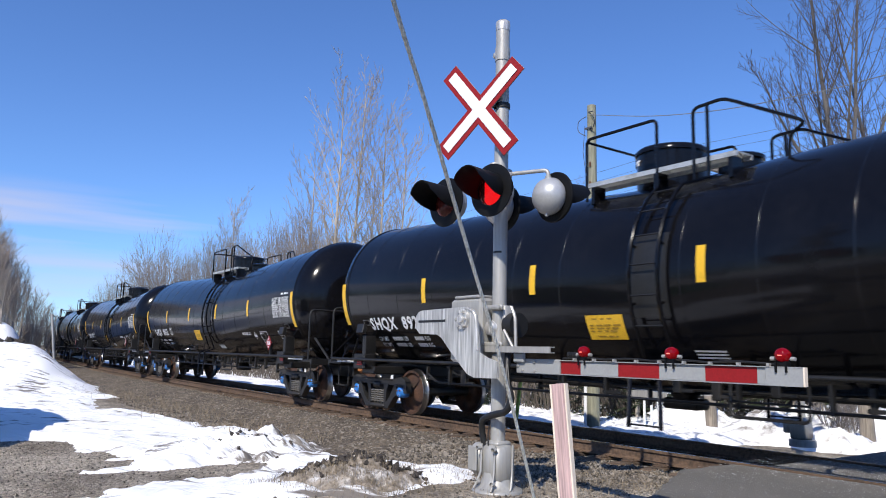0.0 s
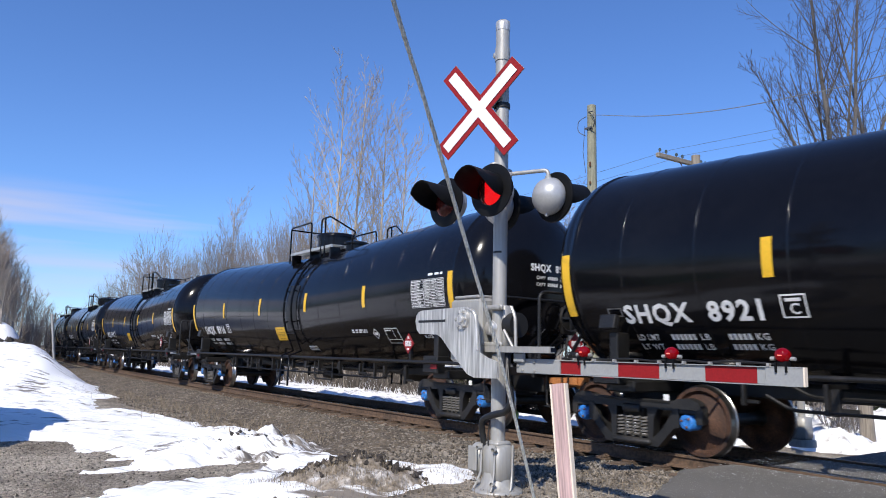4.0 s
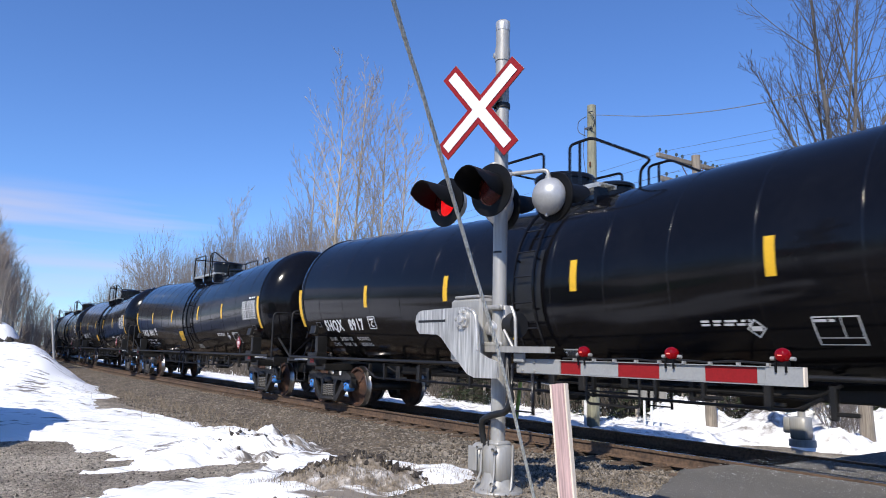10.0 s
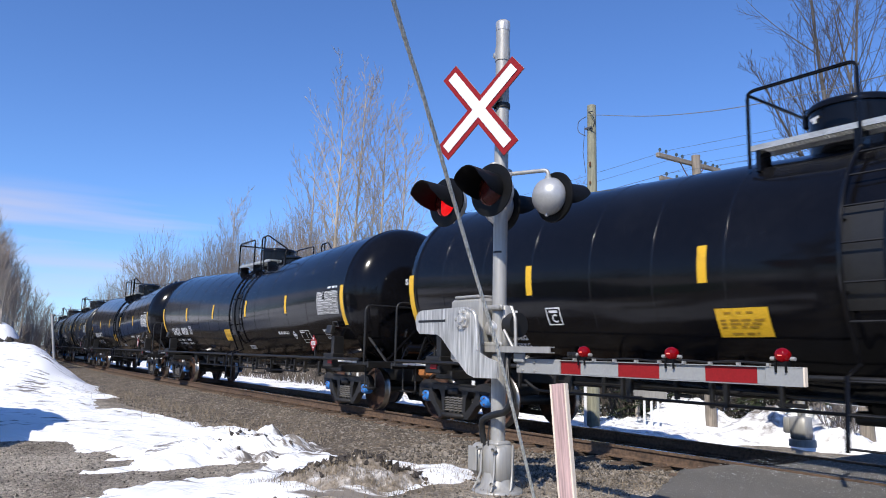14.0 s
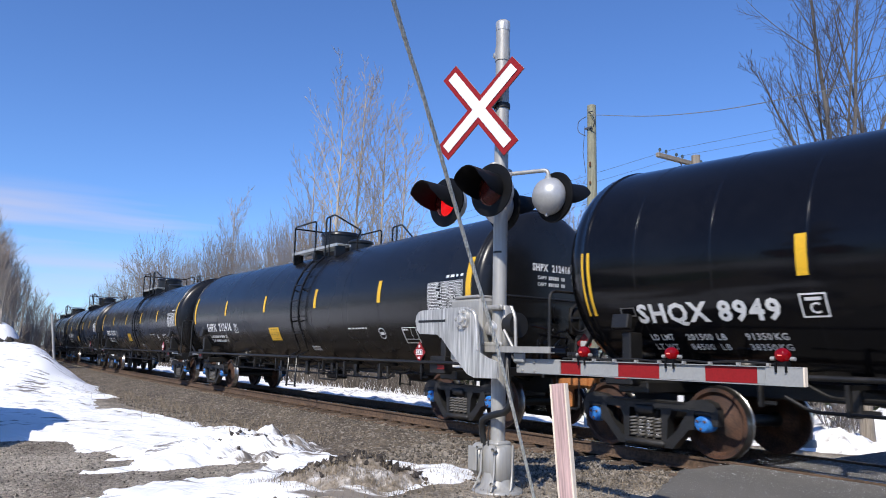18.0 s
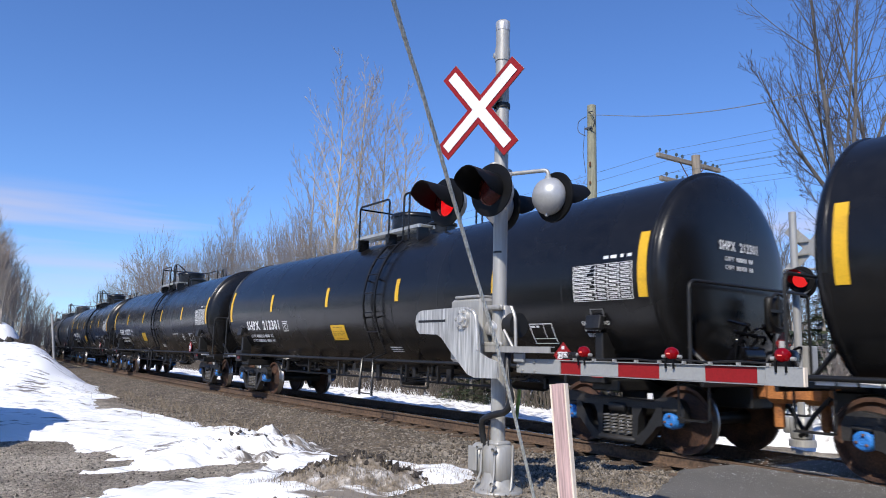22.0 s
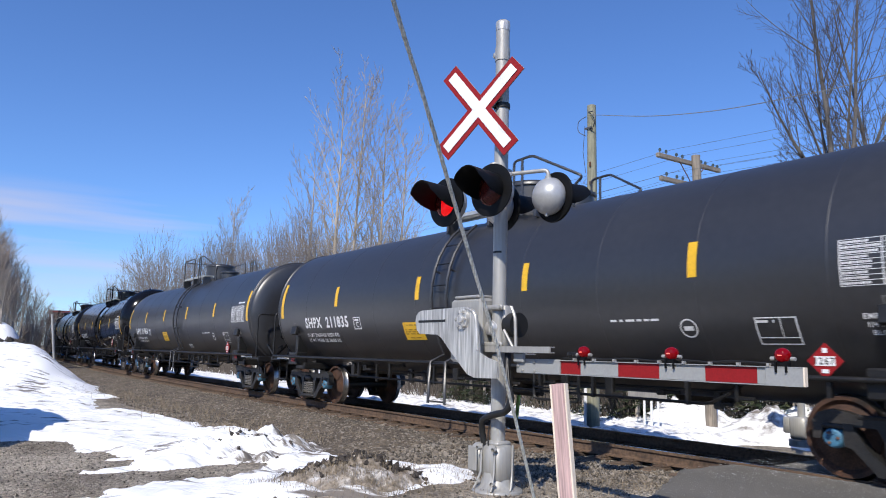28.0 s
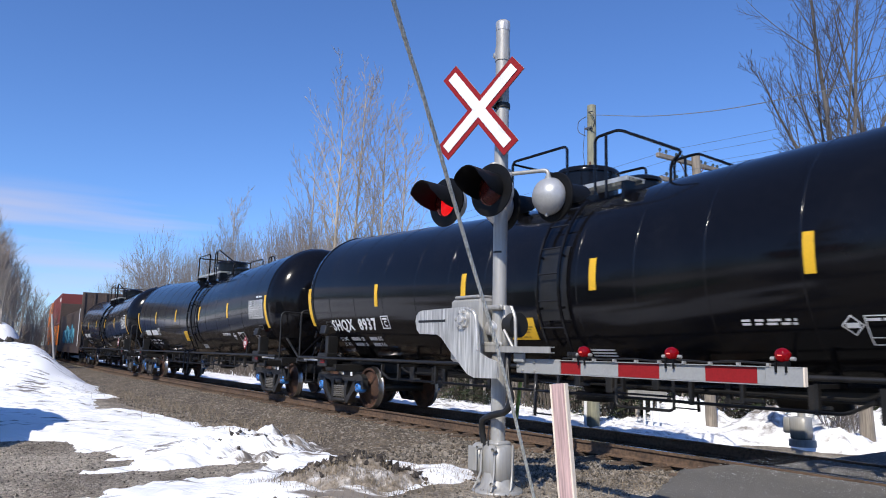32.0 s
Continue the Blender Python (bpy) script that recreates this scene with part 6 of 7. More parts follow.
    part("cable_hose", Shape().tube(smooth, 0.032, 10), RUBBER, g, "black corrugated cable hose")
    part("thin_cable", Shape().tube(arc_path([(0.22, -0.08, 1.18), (0.30, -0.12, 0.92), (0.36, -0.12, 0.72), (0.40, -0.12, 0.66)], 0.1), 0.008, 6).tube(arc_path([(-0.02, -0.085, 0.62), (-0.03, -0.10, 0.50), (-0.02, -0.10, 0.40)], 0.05), 0.007, 6), RUBBER, g)
    return g


gate()


def far_signal(at):
    sig = thing("crossing_signal", "grey crossing signal mast seen from behind with lit red lamp", "crossing signal", at=Matrix.Translation(at))
    part("mast", Shape().lathe([(-0.1, 0.071), (4.45, 0.071), (4.46, 0.001)], 20, UPRIGHT), GALV, sig)
    crossbuck_parts(sig, 0.28, 0.10, 3.72, 0, 44, -44, True)
    for z in (3.6, 3.85):
        part("clamp", Shape().box(0.12, 0.05, z, 0.30, 0.03, 0.03), GALV, sig)
    flasher(sig, 0.27, -0.30, 3.05, 6, LENS_FAR, 0.255)
    flasher(sig, -0.22, -0.30, 3.0, 6, LENS_RED, 0.255)
    flasher(sig, 0.62, 0.25, 3.05, 180, LENS_DIM, 0.25)
    flasher(sig, 0.02, 0.27, 3.0, 180, LENS_DIM, 0.25)
    part("lamp_crossarm", Shape().tube(arc_path([(-0.25, -0.1, 3.1), (-0.2, -0.05, 3.32), (0.6, 0.05, 3.26), (0.66, 0.1, 3.1)], 0.08), 0.022, 8), GALV, sig)
    part("cast_base", Shape().box(-0.02, 0, 0.24, 0.32, 0.30, 0.42, None, 0.03).box(-0.22, 0, 0.28, 0.2, 0.24, 0.30, None, 0.02).lathe([(-0.10, 0.25), (0.02, 0.24), (0.03, 0.17)], 20, UPRIGHT), GALV, sig)
    part("gate_mechanism", Shape().box(0.0, 0.2, 1.5, 0.4, 0.3, 0.6, None, 0.02), GALV, sig)
    return sig


far_signal(Vector((-7.28, 4.65, -0.22)))

# ---- guy wire, stake, marker post ----
guy = thing("guy_wire", "weathered galvanised stranded guy wire", "guy wire")
line = [Vector(p) for p in ((-1.15, -9.05, 3.0), (-1.61, -8.33, 2.23), (-1.74, -8.12, 2.01), (-1.94, -7.78, 1.60), (-2.07, -7.52, 1.24), (-2.27, -7.15, 0.67), (-2.50, -6.70, -0.10))]


def glide(points, n):
    """A smooth curve through points."""
    out = []
    for i in range(len(points) - 1):
        p0, p1, p2, p3 = points[max(i - 1, 0)], points[i], points[i + 1], points[min(i + 2, len(points) - 1)]
        for k in range(n):
            t = k / n
            out.append(0.5 * ((2 * p1) + (p2 - p0) * t + (2 * p0 - 5 * p1 + 4 * p2 - p3) * t * t + (3 * p1 - p0 - 3 * p2 + p3) * t ** 3))
    return out + [points[-1]]


core = glide(line, 40)
for k in range(5):
    pts = []
    for i, p in enumerate(core):
        d = (core[min(i + 1, len(core) - 1)] - core[max(i - 1, 0)]).normalized()
        u = d.orthogonal().normalized()
        w = d.cross(u)
        a = 2 * math.pi * k / 5 + i * 0.42
        pts.append(p + (u * math.cos(a) + w * math.sin(a)) * 0.0040)
    part("strand", Shape().tube(pts, 0.0031, 6), CABLE, guy)

stake = thing("wooden_stake", "pinkish weathered wooden stake with pale cut edges", "stake")
m = Matrix.Translation((-2.70, -6.50, 0.5)) @ Matrix.Rotation(radians(-6.5), 4, "Y") @ Matrix.Rotation(radians(8), 4, "Z")
part("board", Shape().box(0, 0, 0, 0.082, 0.026, 1.24, None, 0.002), STAKE_WOOD, stake, at=m)
for x, w in ((-0.0465, 0.011), (0.0455, 0.009)):
    part("cut_edge", Shape().box(x, 0, 0, w, 0.027, 1.238), STAKE_EDGE, stake, "pale sawn edge", at=m)

post = thing("marker_post", "thin leaning grey marker post in the snow", "post")
part("pole", Shape().tube([(-33.4, -4.29, -0.1), (-33.2, -4.66, 2.49)], 0.055, 8, r2=0.045), GALV, post)

# ---- poles and line wires ----
pole = thing("utility_pole", "bare wooden utility pole with a service cable", "utility pole", at=Matrix.Translation((-0.39, 0.42, 0.2)))
part("pole", Shape().tube([(-12.30, 4.40, -1.0), (-12.30, 4.40, 7.75)], 0.16, 14, r2=0.115), POLE_GREEN, pole)
part("conduit", Shape().tube([(-12.44, 4.27, -0.7), (-12.44, 4.27, 1.25)], 0.045, 10), SIGN_WHITE, pole, "white plastic conduit")
part("pole_bracket", Shape().tube(arc_path([(-12.3, 4.28, 7.55), (-12.05, 4.2, 7.5), (-12.0, 4.2, 7.2), (-12.22, 4.3, 7.0)], 0.08), 0.014, 6).tube(arc_path([(-12.4, 4.3, 7.45), (-12.6, 4.2, 7.35), (-12.62, 4.2, 7.05), (-12.4, 4.3, 6.9)], 0.1), 0.01, 6).box(-12.3, 4.27, 7.1, 0.2, 0.05, 0.05), WIRE, pole)
part("down_wire", Shape().tube([(-12.45, 4.3, 7.2), (-12.52, 4.3, 6.5), (-12.43, 4.3, 5.9)], 0.008, 5), WIRE, pole)
part("tag", Shape().box(-12.24, 4.26, 6.1, 0.05, 0.02, 0.12).box(-12.24, 4.26, 5.6, 0.05, 0.02, 0.08), RUST, pole)

tele = thing("telegraph_pole", "grey wooden telegraph pole with crossarms and insulators", "telegraph pole")
TX, TY = -11.21, 7.30
part("pole", Shape().tube([(TX + 0.15, TY + 0.16, -1.0), (TX - 0.02, TY, 6.72)], 0.15, 14, r2=0.115), POLE_WOOD, tele)
for z, y0, y1 in ((6.52, -1.50, 1.28), (5.92, -1.38, 1.28)):
    beam = part("crossarm", Shape().box(TX - 0.14, TY + (y0 + y1) / 2, z, 0.10, y1 - y0, 0.115, Matrix.Rotation(radians(1.0), 4, "X"), 0.01), POLE_WOOD, tele, "weathered wooden crossarm")
    for k, y in enumerate((-1.38, -1.12, -0.68, -0.42, 0.42, 0.62, 0.98, 1.18)):
        if y0 < y < y1:
            part("insulator", Shape().lathe([(z + 0.05, 0.012), (z + 0.09, 0.012), (z + 0.09, 0.035), (z + 0.13, 0.04), (z + 0.17, 0.025), (z + 0.18, 0.001)], 10, upright(TX - 0.14, TY + y)), GLASS_INS, beam, "small glass insulator")
    part("brace", Shape().tube([(TX - 0.1, TY - 0.62, z - 0.04), (TX - 0.14, TY - 0.05, z - 0.55)], 0.014, 5).tube([(TX - 0.1, TY + 0.5, z - 0.04), (TX - 0.14, TY + 0.05, z - 0.5)], 0.014, 5), RUST, beam)
part("crossarm", Shape().box(TX + 0.14, TY + 0.5, 4.52, 0.10, 1.9, 0.11, Matrix.Rotation(radians(-1.5), 4, "X"), 0.01), POLE_WOOD, tele, "loose lower crossarm")
wires = thing("line_wires", "thin line wires along the railway", "wires")
for y in (-1.12, -0.42, 0.62, 1.18):
    for z in (6.66, 6.05):
        pts = []
        for i in range(41):
            x = TX - 42 + 84 * i / 40
            u = (x - TX) / 42
            sag = -0.55 * (1 - abs(abs(u) * 2 - 1) ** 2)
            pts.append((x, TY + y * (1 + 0.02 * abs(u)) + track_y(x) - track_y(TX), z + sag))
        part("wire", Shape().tube(pts, 0.0045, 4), WIRE, wires)
drop = thing("service_cable", "grey service cable strung from the pole", "cable")
pts = glide([Vector(p) for p in ((-12.64, 4.7, 7.66), (-10.46, 3.95, 6.89), (-9.21, 3.7, 6.55), (-7.83, 3.43, 6.25), (-6.42, 3.15, 6.03), (-4.7, 2.82, 5.84), (2.0, 1.5, 5.45))], 12)
part("cable", Shape().tube(pts, 0.009, 6), SERVICE, drop)

# ---- things seen under and between the cars ----
board = thing("warning_board", "plain sign board on two white posts in the snow", "sign")
part("board", Shape().box(-11.95, 6.0, 0.36, 1.2, 0.03, 0.20, Matrix.Rotation(radians(-2), 4, "Y"), 0.004), GALV, board)
for x in (-12.06, -11.84, -11.64):
    part("post", Shape().tube([(x, 6.03, -0.8), (x, 6.03, 0.3)], 0.032, 8), SIGN_WHITE, board, "white post")
stump = thing("cut_post", "short cut wooden post in the snow", "post")
part("post", Shape().tube([(-7.37, 7.6, -0.8), (-7.42, 7.6, 0.75)], 0.16, 12, r2=0.14), POLE_WOOD, stump)
box = thing("cable_post", "small green post beside the railway", "post")
part("post", Shape().box(-14.1, 3.55, 0.1, 0.10, 0.06, 1.1, Matrix.Rotation(radians(9), 4, "Y"), 0.01), TAG_GREEN, box)
# ---- trees and brush ----


def limb(sh, p, d, length, r0, r1, rng, bend, seg=4, up=0.0):
    """A crooked tapering limb; returns its points and directions."""
    n = max(2, int(seg))
    pts, dirs = [p], [d]
    for i in range(n):
        d = (d + Vector((rng.uniform(-1, 1), rng.uniform(-1, 1), rng.uniform(-1, 1))) * bend + Vector((0, 0, up))).normalized()
        p = p + d * (length / n)
        pts.append(p)
        dirs.append(d)
    rs = [r0 + (r1 - r0) * i / n for i in range(n + 1)]
    sides = 8 if r0 > 0.08 else 5 if r0 > 0.03 else 3
    sh.tube(pts, rs, sides, caps=False)
    return pts, dirs


def branch_out(wood, twigs, p, d, length, r, level, kind, rng):
    last = kind["levels"]
    sh = wood if level < kind["wood"] else twigs
    pts, dirs = limb(sh, p, d, length, r, max(kind["tip"], r * kind["taper"]), rng, kind["bend"] * (0.5 + 0.3 * level), 6 if level == 0 else 4 if level < 3 else 3, kind["up"])
    if level >= last:
        return
    count = kind["count"][min(level, len(kind["count"]) - 1)]
    for k in range(count):
        t = kind["from"][min(level, len(kind["from"]) - 1)]
        t = t + (1 - t) * (k + rng.random()) / count
        i = min(len(pts) - 2, int(t * (len(pts) - 1)))
        f = t * (len(pts) - 1) - i
        q = pts[i].lerp(pts[i + 1], min(1, f))
        axis = dirs[i].orthogonal().normalized()
        axis.rotate(Matrix.Rotation(rng.uniform(0, 2 * math.pi), 3, dirs[i]))
        e = dirs[i].copy()
        e.rotate(Matrix.Rotation(radians(rng.uniform(*kind["angle"])), 3, axis))
        rr = max(kind["tip"], r * (1 - (1 - kind["taper"]) * t) * kind["thin"])
        branch_out(wood, twigs, q, e, length * kind["short"] * rng.uniform(0.6, 1.15) * (1.15 - 0.5 * t), rr, level + 1, kind, rng)


KINDS = {
    "ash": dict(levels=3, wood=2, tip=0.0056, taper=0.20, bend=0.035, up=0.035, count=(11, 9, 6), **{"from": (0.15, 0.15, 0.1)}, angle=(22, 48), short=0.42, thin=0.5, trunk=(10, 0.1)),
    "maple": dict(levels=3, wood=2, tip=0.0048, taper=0.16, bend=0.08, up=0.11, count=(13, 7, 4), **{"from": (0.16, 0.12, 0.1)}, angle=(22, 46), short=0.40, thin=0.45, trunk=(10, 0.1)),
    "poplar": dict(levels=3, wood=2, tip=0.0085, taper=0.16, bend=0.045, up=0.06, count=(32, 10, 5), **{"from": (0.16, 0.12, 0.1)}, angle=(18, 38), short=0.30, thin=0.42, trunk=(15.5, 0.135)),
    "shrub": dict(levels=3, wood=1, tip=0.006, taper=0.35, bend=0.08, up=0.06, count=(9, 6, 4), **{"from": (0.08, 0.12, 0.2)}, angle=(14, 40), short=0.5, thin=0.6, trunk=(2.2, 0.03)),
}


def bare_tree(kind, seed, stems=1, lean=0.06, pale=False, dark=False):
    rng = random.Random(seed)
    k = KINDS[kind]
    wood, twigs = Shape(), Shape()
    for s in range(stems):
        a = rng.uniform(0, 6.28)
        tilt = lean if stems == 1 else lean + 0.16
        d = Vector((math.cos(a) * tilt, math.sin(a) * tilt, 1)).normalized()
        base = Vector((math.cos(a), math.sin(a), 0)) * (0.12 * (stems > 1)) + Vector((0, 0, -0.35))
        branch_out(wood, twigs, base, d, k["trunk"][0] * rng.uniform(0.85, 1.05), k["trunk"][1] * (1 if stems == 1 else 0.75), 0, k, rng)
    w, t = wood.mesh("trunk"), twigs.mesh("crown")
    w.materials.append(BARK_PALE if pale else BARK_DARK if dark else BARK)
    t.materials.append(TWIG_PALE if pale else TWIG_DARK if dark else TWIG)
    return w, t


def crowned_tree(seed, height, width, fork=0.22, limbs=16, subs=9, twigs_each=8, lift=0.25, dark=False, twig=(0.05, 0.10), crook=0.06, fine=0.0085):
    """A bare deciduous tree: limbs fanned evenly through a rounded crown, with straight side branches and fine twigs."""
    rng = random.Random(seed)
    wood, twigs = Shape(), Shape()
    trunk, _ = limb(wood, Vector((0, 0, -0.4)), Vector((0, 0, 1)), height * 0.72, 0.022 * height, 0.007 * height, rng, 0.025, 7, 0.05)
    for i in range(limbs):
        t = (i + 0.5) / limbs
        rise = radians(8 + 80 * t ** 0.8 + rng.uniform(-6, 6))
        turn = i * 2.39996 + rng.uniform(-0.25, 0.25)
        reach = rng.uniform(0.82, 1.08)
        start = trunk[0].lerp(trunk[-1], fork + (0.95 - fork) * t * 0.85)
        base = Vector((0, 0, height * fork))
        goal = base + Vector((math.cos(turn) * math.cos(rise) * width / 2, math.sin(turn) * math.cos(rise) * width / 2, height * (0.12 + (0.88 - fork) * math.sin(rise)))) * reach
        if goal.z < start.z + 0.3:
            start.z = max(height * fork * 0.8, goal.z - 0.1 * height)
        span = goal - start
        pts, n = [], 6
        for k in range(n + 1):
            u = k / n
            pts.append(start + span * u + Vector((0, 0, -lift * span.length * u * (1 - u) * math.cos(rise))) + Vector((rng.uniform(-1, 1), rng.uniform(-1, 1), rng.uniform(-1, 1))) * 0.012 * height * (0 < k))
        wood.tube(pts, 0.0045 * height, 5, caps=False, r2=0.009)
        for j in range(subs):
            u = 0.22 + 0.78 * (j + rng.random()) / subs
            k = min(n - 1, int(u * n))
            p = pts[k].lerp(pts[k + 1], u * n - k)
            along_limb = (pts[k + 1] - pts[k]).normalized()
            side = Vector((rng.uniform(-1, 1), rng.uniform(-1, 1), rng.uniform(-0.5, 1))).normalized()
            d = (along_limb + side * 0.75 + Vector((0, 0, 0.15))).normalized()
            length = height * rng.uniform(0.12, 0.22) * (1.15 - 0.5 * u)
            sub, dirs = limb(wood, p, d, length, 0.016, fine, rng, crook, 3, 0.03)
            for q in range(twigs_each):
                v = 0.15 + 0.85 * (q + rng.random()) / twigs_each
                m = min(2, int(v * 3))
                p2 = sub[m].lerp(sub[m + 1], v * 3 - m)
                d2 = (dirs[m + 1] + Vector((rng.uniform(-1, 1), rng.uniform(-1, 1), rng.uniform(-0.7, 1))) * 0.8).normalized()
                limb(twigs, p2, d2, height * rng.uniform(*twig), fine, fine * 0.6, rng, crook * 1.3, 2, 0.03)
    w, t = wood.mesh("trunk"), twigs.mesh("crown")
    w.materials.append(BARK)
    t.materials.append(TWIG_BROWN if dark else TWIG)
    return w, t


def forked_tree(kind, seed, trunk, r, stems, dark=False):
    """A trunk that forks into stems (east, north, up, length, share of the trunk's height, radius), each branching to fine twigs."""
    rng = random.Random(seed)
    k = KINDS[kind]
    wood, twigs = Shape(), Shape()
    bole, _ = limb(wood, Vector((0, 0, -0.4)), Vector((0, 0, 1)), trunk + 0.4, r, r * 0.75, rng, 0.02, 6, 0.05)
    for east, north, up, length, share, rr in stems:
        p = bole[0].lerp(bole[-1], share)
        branch_out(wood, twigs, p, Vector((east, north, up)).normalized(), length, rr, 0, k, rng)
    w, t = wood.mesh("trunk"), twigs.mesh("crown")
    w.materials.append(BARK_DARK if dark else BARK)
    t.materials.append(TWIG_DARK if dark else TWIG)
    return w, t


def vase(seed, height, width, count=9):
    """Stems of a rounded, vase-shaped crown for forked_tree()."""
    rng = random.Random(seed)
    out = []
    for i in range(count):
        lean = (0.12 + 0.9 * (i / count) ** 0.8) * width / height
        a = i * 2.39996 + rng.uniform(-0.3, 0.3)
        out.append((math.cos(a) * lean, math.sin(a) * lean, 1.0, height * rng.uniform(0.66, 0.78) * (1 - 0.25 * (i / count)), rng.uniform(0.7, 1.0) if i else 1.0, 0.008 * height))
    return out


def round_tree(seed, height, width, trunk=0.22, limbs=9, gens=6, spread=(16, 38), dark=False):
    """A bare tree whose limbs fork again and again into an airy rounded crown, fitted to a height and a width."""
    rng = random.Random(seed)
    wood, twigs = Shape(), Shape()

    def grow(p, d, length, r, left):
        sh = wood if left > 3 else twigs
        pts, dirs = limb(sh, p, d, length, r, r * 0.74, rng, 0.07, 3 if left > 2 else 2, 0.035)
        if not left:
            return
        axis = dirs[-1].orthogonal().normalized()
        axis.rotate(Matrix.Rotation(rng.uniform(0, 2 * math.pi), 3, dirs[-1]))
        for side, share in ((-1, rng.uniform(0.72, 0.9)), (1, rng.uniform(0.78, 0.98))):
            e = dirs[-1].copy()
            e.rotate(Matrix.Rotation(side * radians(rng.uniform(*spread)), 3, axis))
            grow(pts[-1], e, length * share, max(0.0115, r * rng.uniform(0.64, 0.80)), left - 1)
        if left > 1:
            e = dirs[1].copy()
            axis.rotate(Matrix.Rotation(1.2, 3, dirs[1]))
            e.rotate(Matrix.Rotation(radians(rng.uniform(30, 55)), 3, axis))
            grow(pts[1], e, length * 0.66, max(0.0115, r * 0.45), max(0, left - 2))

    bole, _ = limb(wood, Vector((0, 0, -0.4)), Vector((0, 0, 1)), height * trunk, 0.017 * height, 0.013 * height, rng, 0.03, 5, 0.05)
    for i in range(limbs):
        a = i * 2.39996 + rng.uniform(-0.4, 0.4)
        lean = 0.12 + 0.95 * (i / limbs)
        d = Vector((math.cos(a) * lean, math.sin(a) * lean, 1)).normalized()
        grow(bole[0].lerp(bole[-1], 1.0 - 0.35 * i / limbs), d, height * 0.165, 0.0085 * height, gens)
    top = max(v[2] for v in twigs.v)
    wide = max(math.hypot(v[0], v[1]) for v in twigs.v)
    for sh in (wood, twigs):
        sh.v = [(x * width / 2 / wide, y * width / 2 / wide, z * height / top) for x, y, z in sh.v]
    w, t = wood.mesh("trunk"), twigs.mesh("crown")
    w.materials.append(BARK_DARK if dark else BARK)
    t.materials.append(TWIG_DARK if dark else TWIG)
    return w, t


def plant(meshes, x, y, scale, turn, label, category="tree", group="", z=None, name="bare_tree"):
    ob = thing(name, label, category, group, Matrix.Translation((x, y, ground_z(x, y) if z is None else z)) @ Matrix.Rotation(radians(turn), 4, "Z") @ Matrix.Scale(scale, 4))
    part("trunk", meshes[0], None, ob)
    part("crown", meshes[1], None, ob)
    return ob


def conifer(seed, height, wide):
    """A spruce: trunk and drooping boughs set with many small needle sprays."""
    rng = random.Random(seed)
    trunk = Shape().tube([(0, 0, -0.4), (0.03, 0, height * 0.5), (0, 0, height)], [0.12, 0.07, 0.01], 7)
    boughs = Shape()
    z = 0.25
    while z < height * 0.98:
        r = wide * (1 - z / height) ** 0.8 + 0.1
        for k in range(7):
            a = rng.uniform(0, 6.28)
            rr = r * rng.uniform(0.65, 1.1)
            n = max(3, int(rr / 0.16))
            for j in range(n):
                t = (j + 0.6) / n
                p = Vector((math.cos(a) * rr * t, math.sin(a) * rr * t, z - 0.28 * rr * t * t + rng.uniform(-0.05, 0.05)))
                for side in (-1, 1, 0):
                    d = Vector((math.cos(a + side * 0.8), math.sin(a + side * 0.8), rng.uniform(-0.35, 0.1))) * rng.uniform(0.14, 0.26)
                    w = Vector((-d.y, d.x, rng.uniform(-0.1, 0.1))).normalized() * 0.035
                    boughs.add([p - w, p + w, p + d + w * 0.3, p + d - w * 0.3], [(0, 1, 2, 3)])
        z += 0.22
    a, b = trunk.mesh("trunk"), boughs.mesh("crown")
    a.materials.append(BARK)
    b.materials.append(NEEDLE)
    return a, b


POPLARS = [bare_tree("poplar", 3, 1, 0.03, True), bare_tree("poplar", 8, 1, 0.04, True)]
DARK_BRUSH = [crowned_tree(71, 6.0, 4.0, 0.06, 14, 8, 8, dark=True), crowned_tree(72, 5.6, 4.4, 0.08, 14, 8, 8, dark=True)]
BRUSH = [crowned_tree(21, 6.0, 3.6, 0.10, 14, 8, 7), crowned_tree(22, 6.2, 4.2, 0.08, 15, 8, 7), crowned_tree(25, 5.8, 3.2, 0.12, 14, 8, 7)]
ROUND = [round_tree(80 + i, 12.0, w) for i, w in enumerate((10.0, 8.0, 6.4))]
SAPLINGS = [forked_tree("ash", 60 + i, 5.0, 0.17, vase(66 + i, 8.0, 3.0, 5)) for i in range(2)]
SHRUBS = [bare_tree("shrub", 31, 6), bare_tree("shrub", 35, 5)]


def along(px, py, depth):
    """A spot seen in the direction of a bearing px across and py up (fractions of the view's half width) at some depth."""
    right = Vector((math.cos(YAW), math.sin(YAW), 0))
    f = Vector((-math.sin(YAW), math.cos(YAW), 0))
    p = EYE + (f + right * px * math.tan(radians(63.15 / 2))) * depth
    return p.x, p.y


rng = random.Random(5)
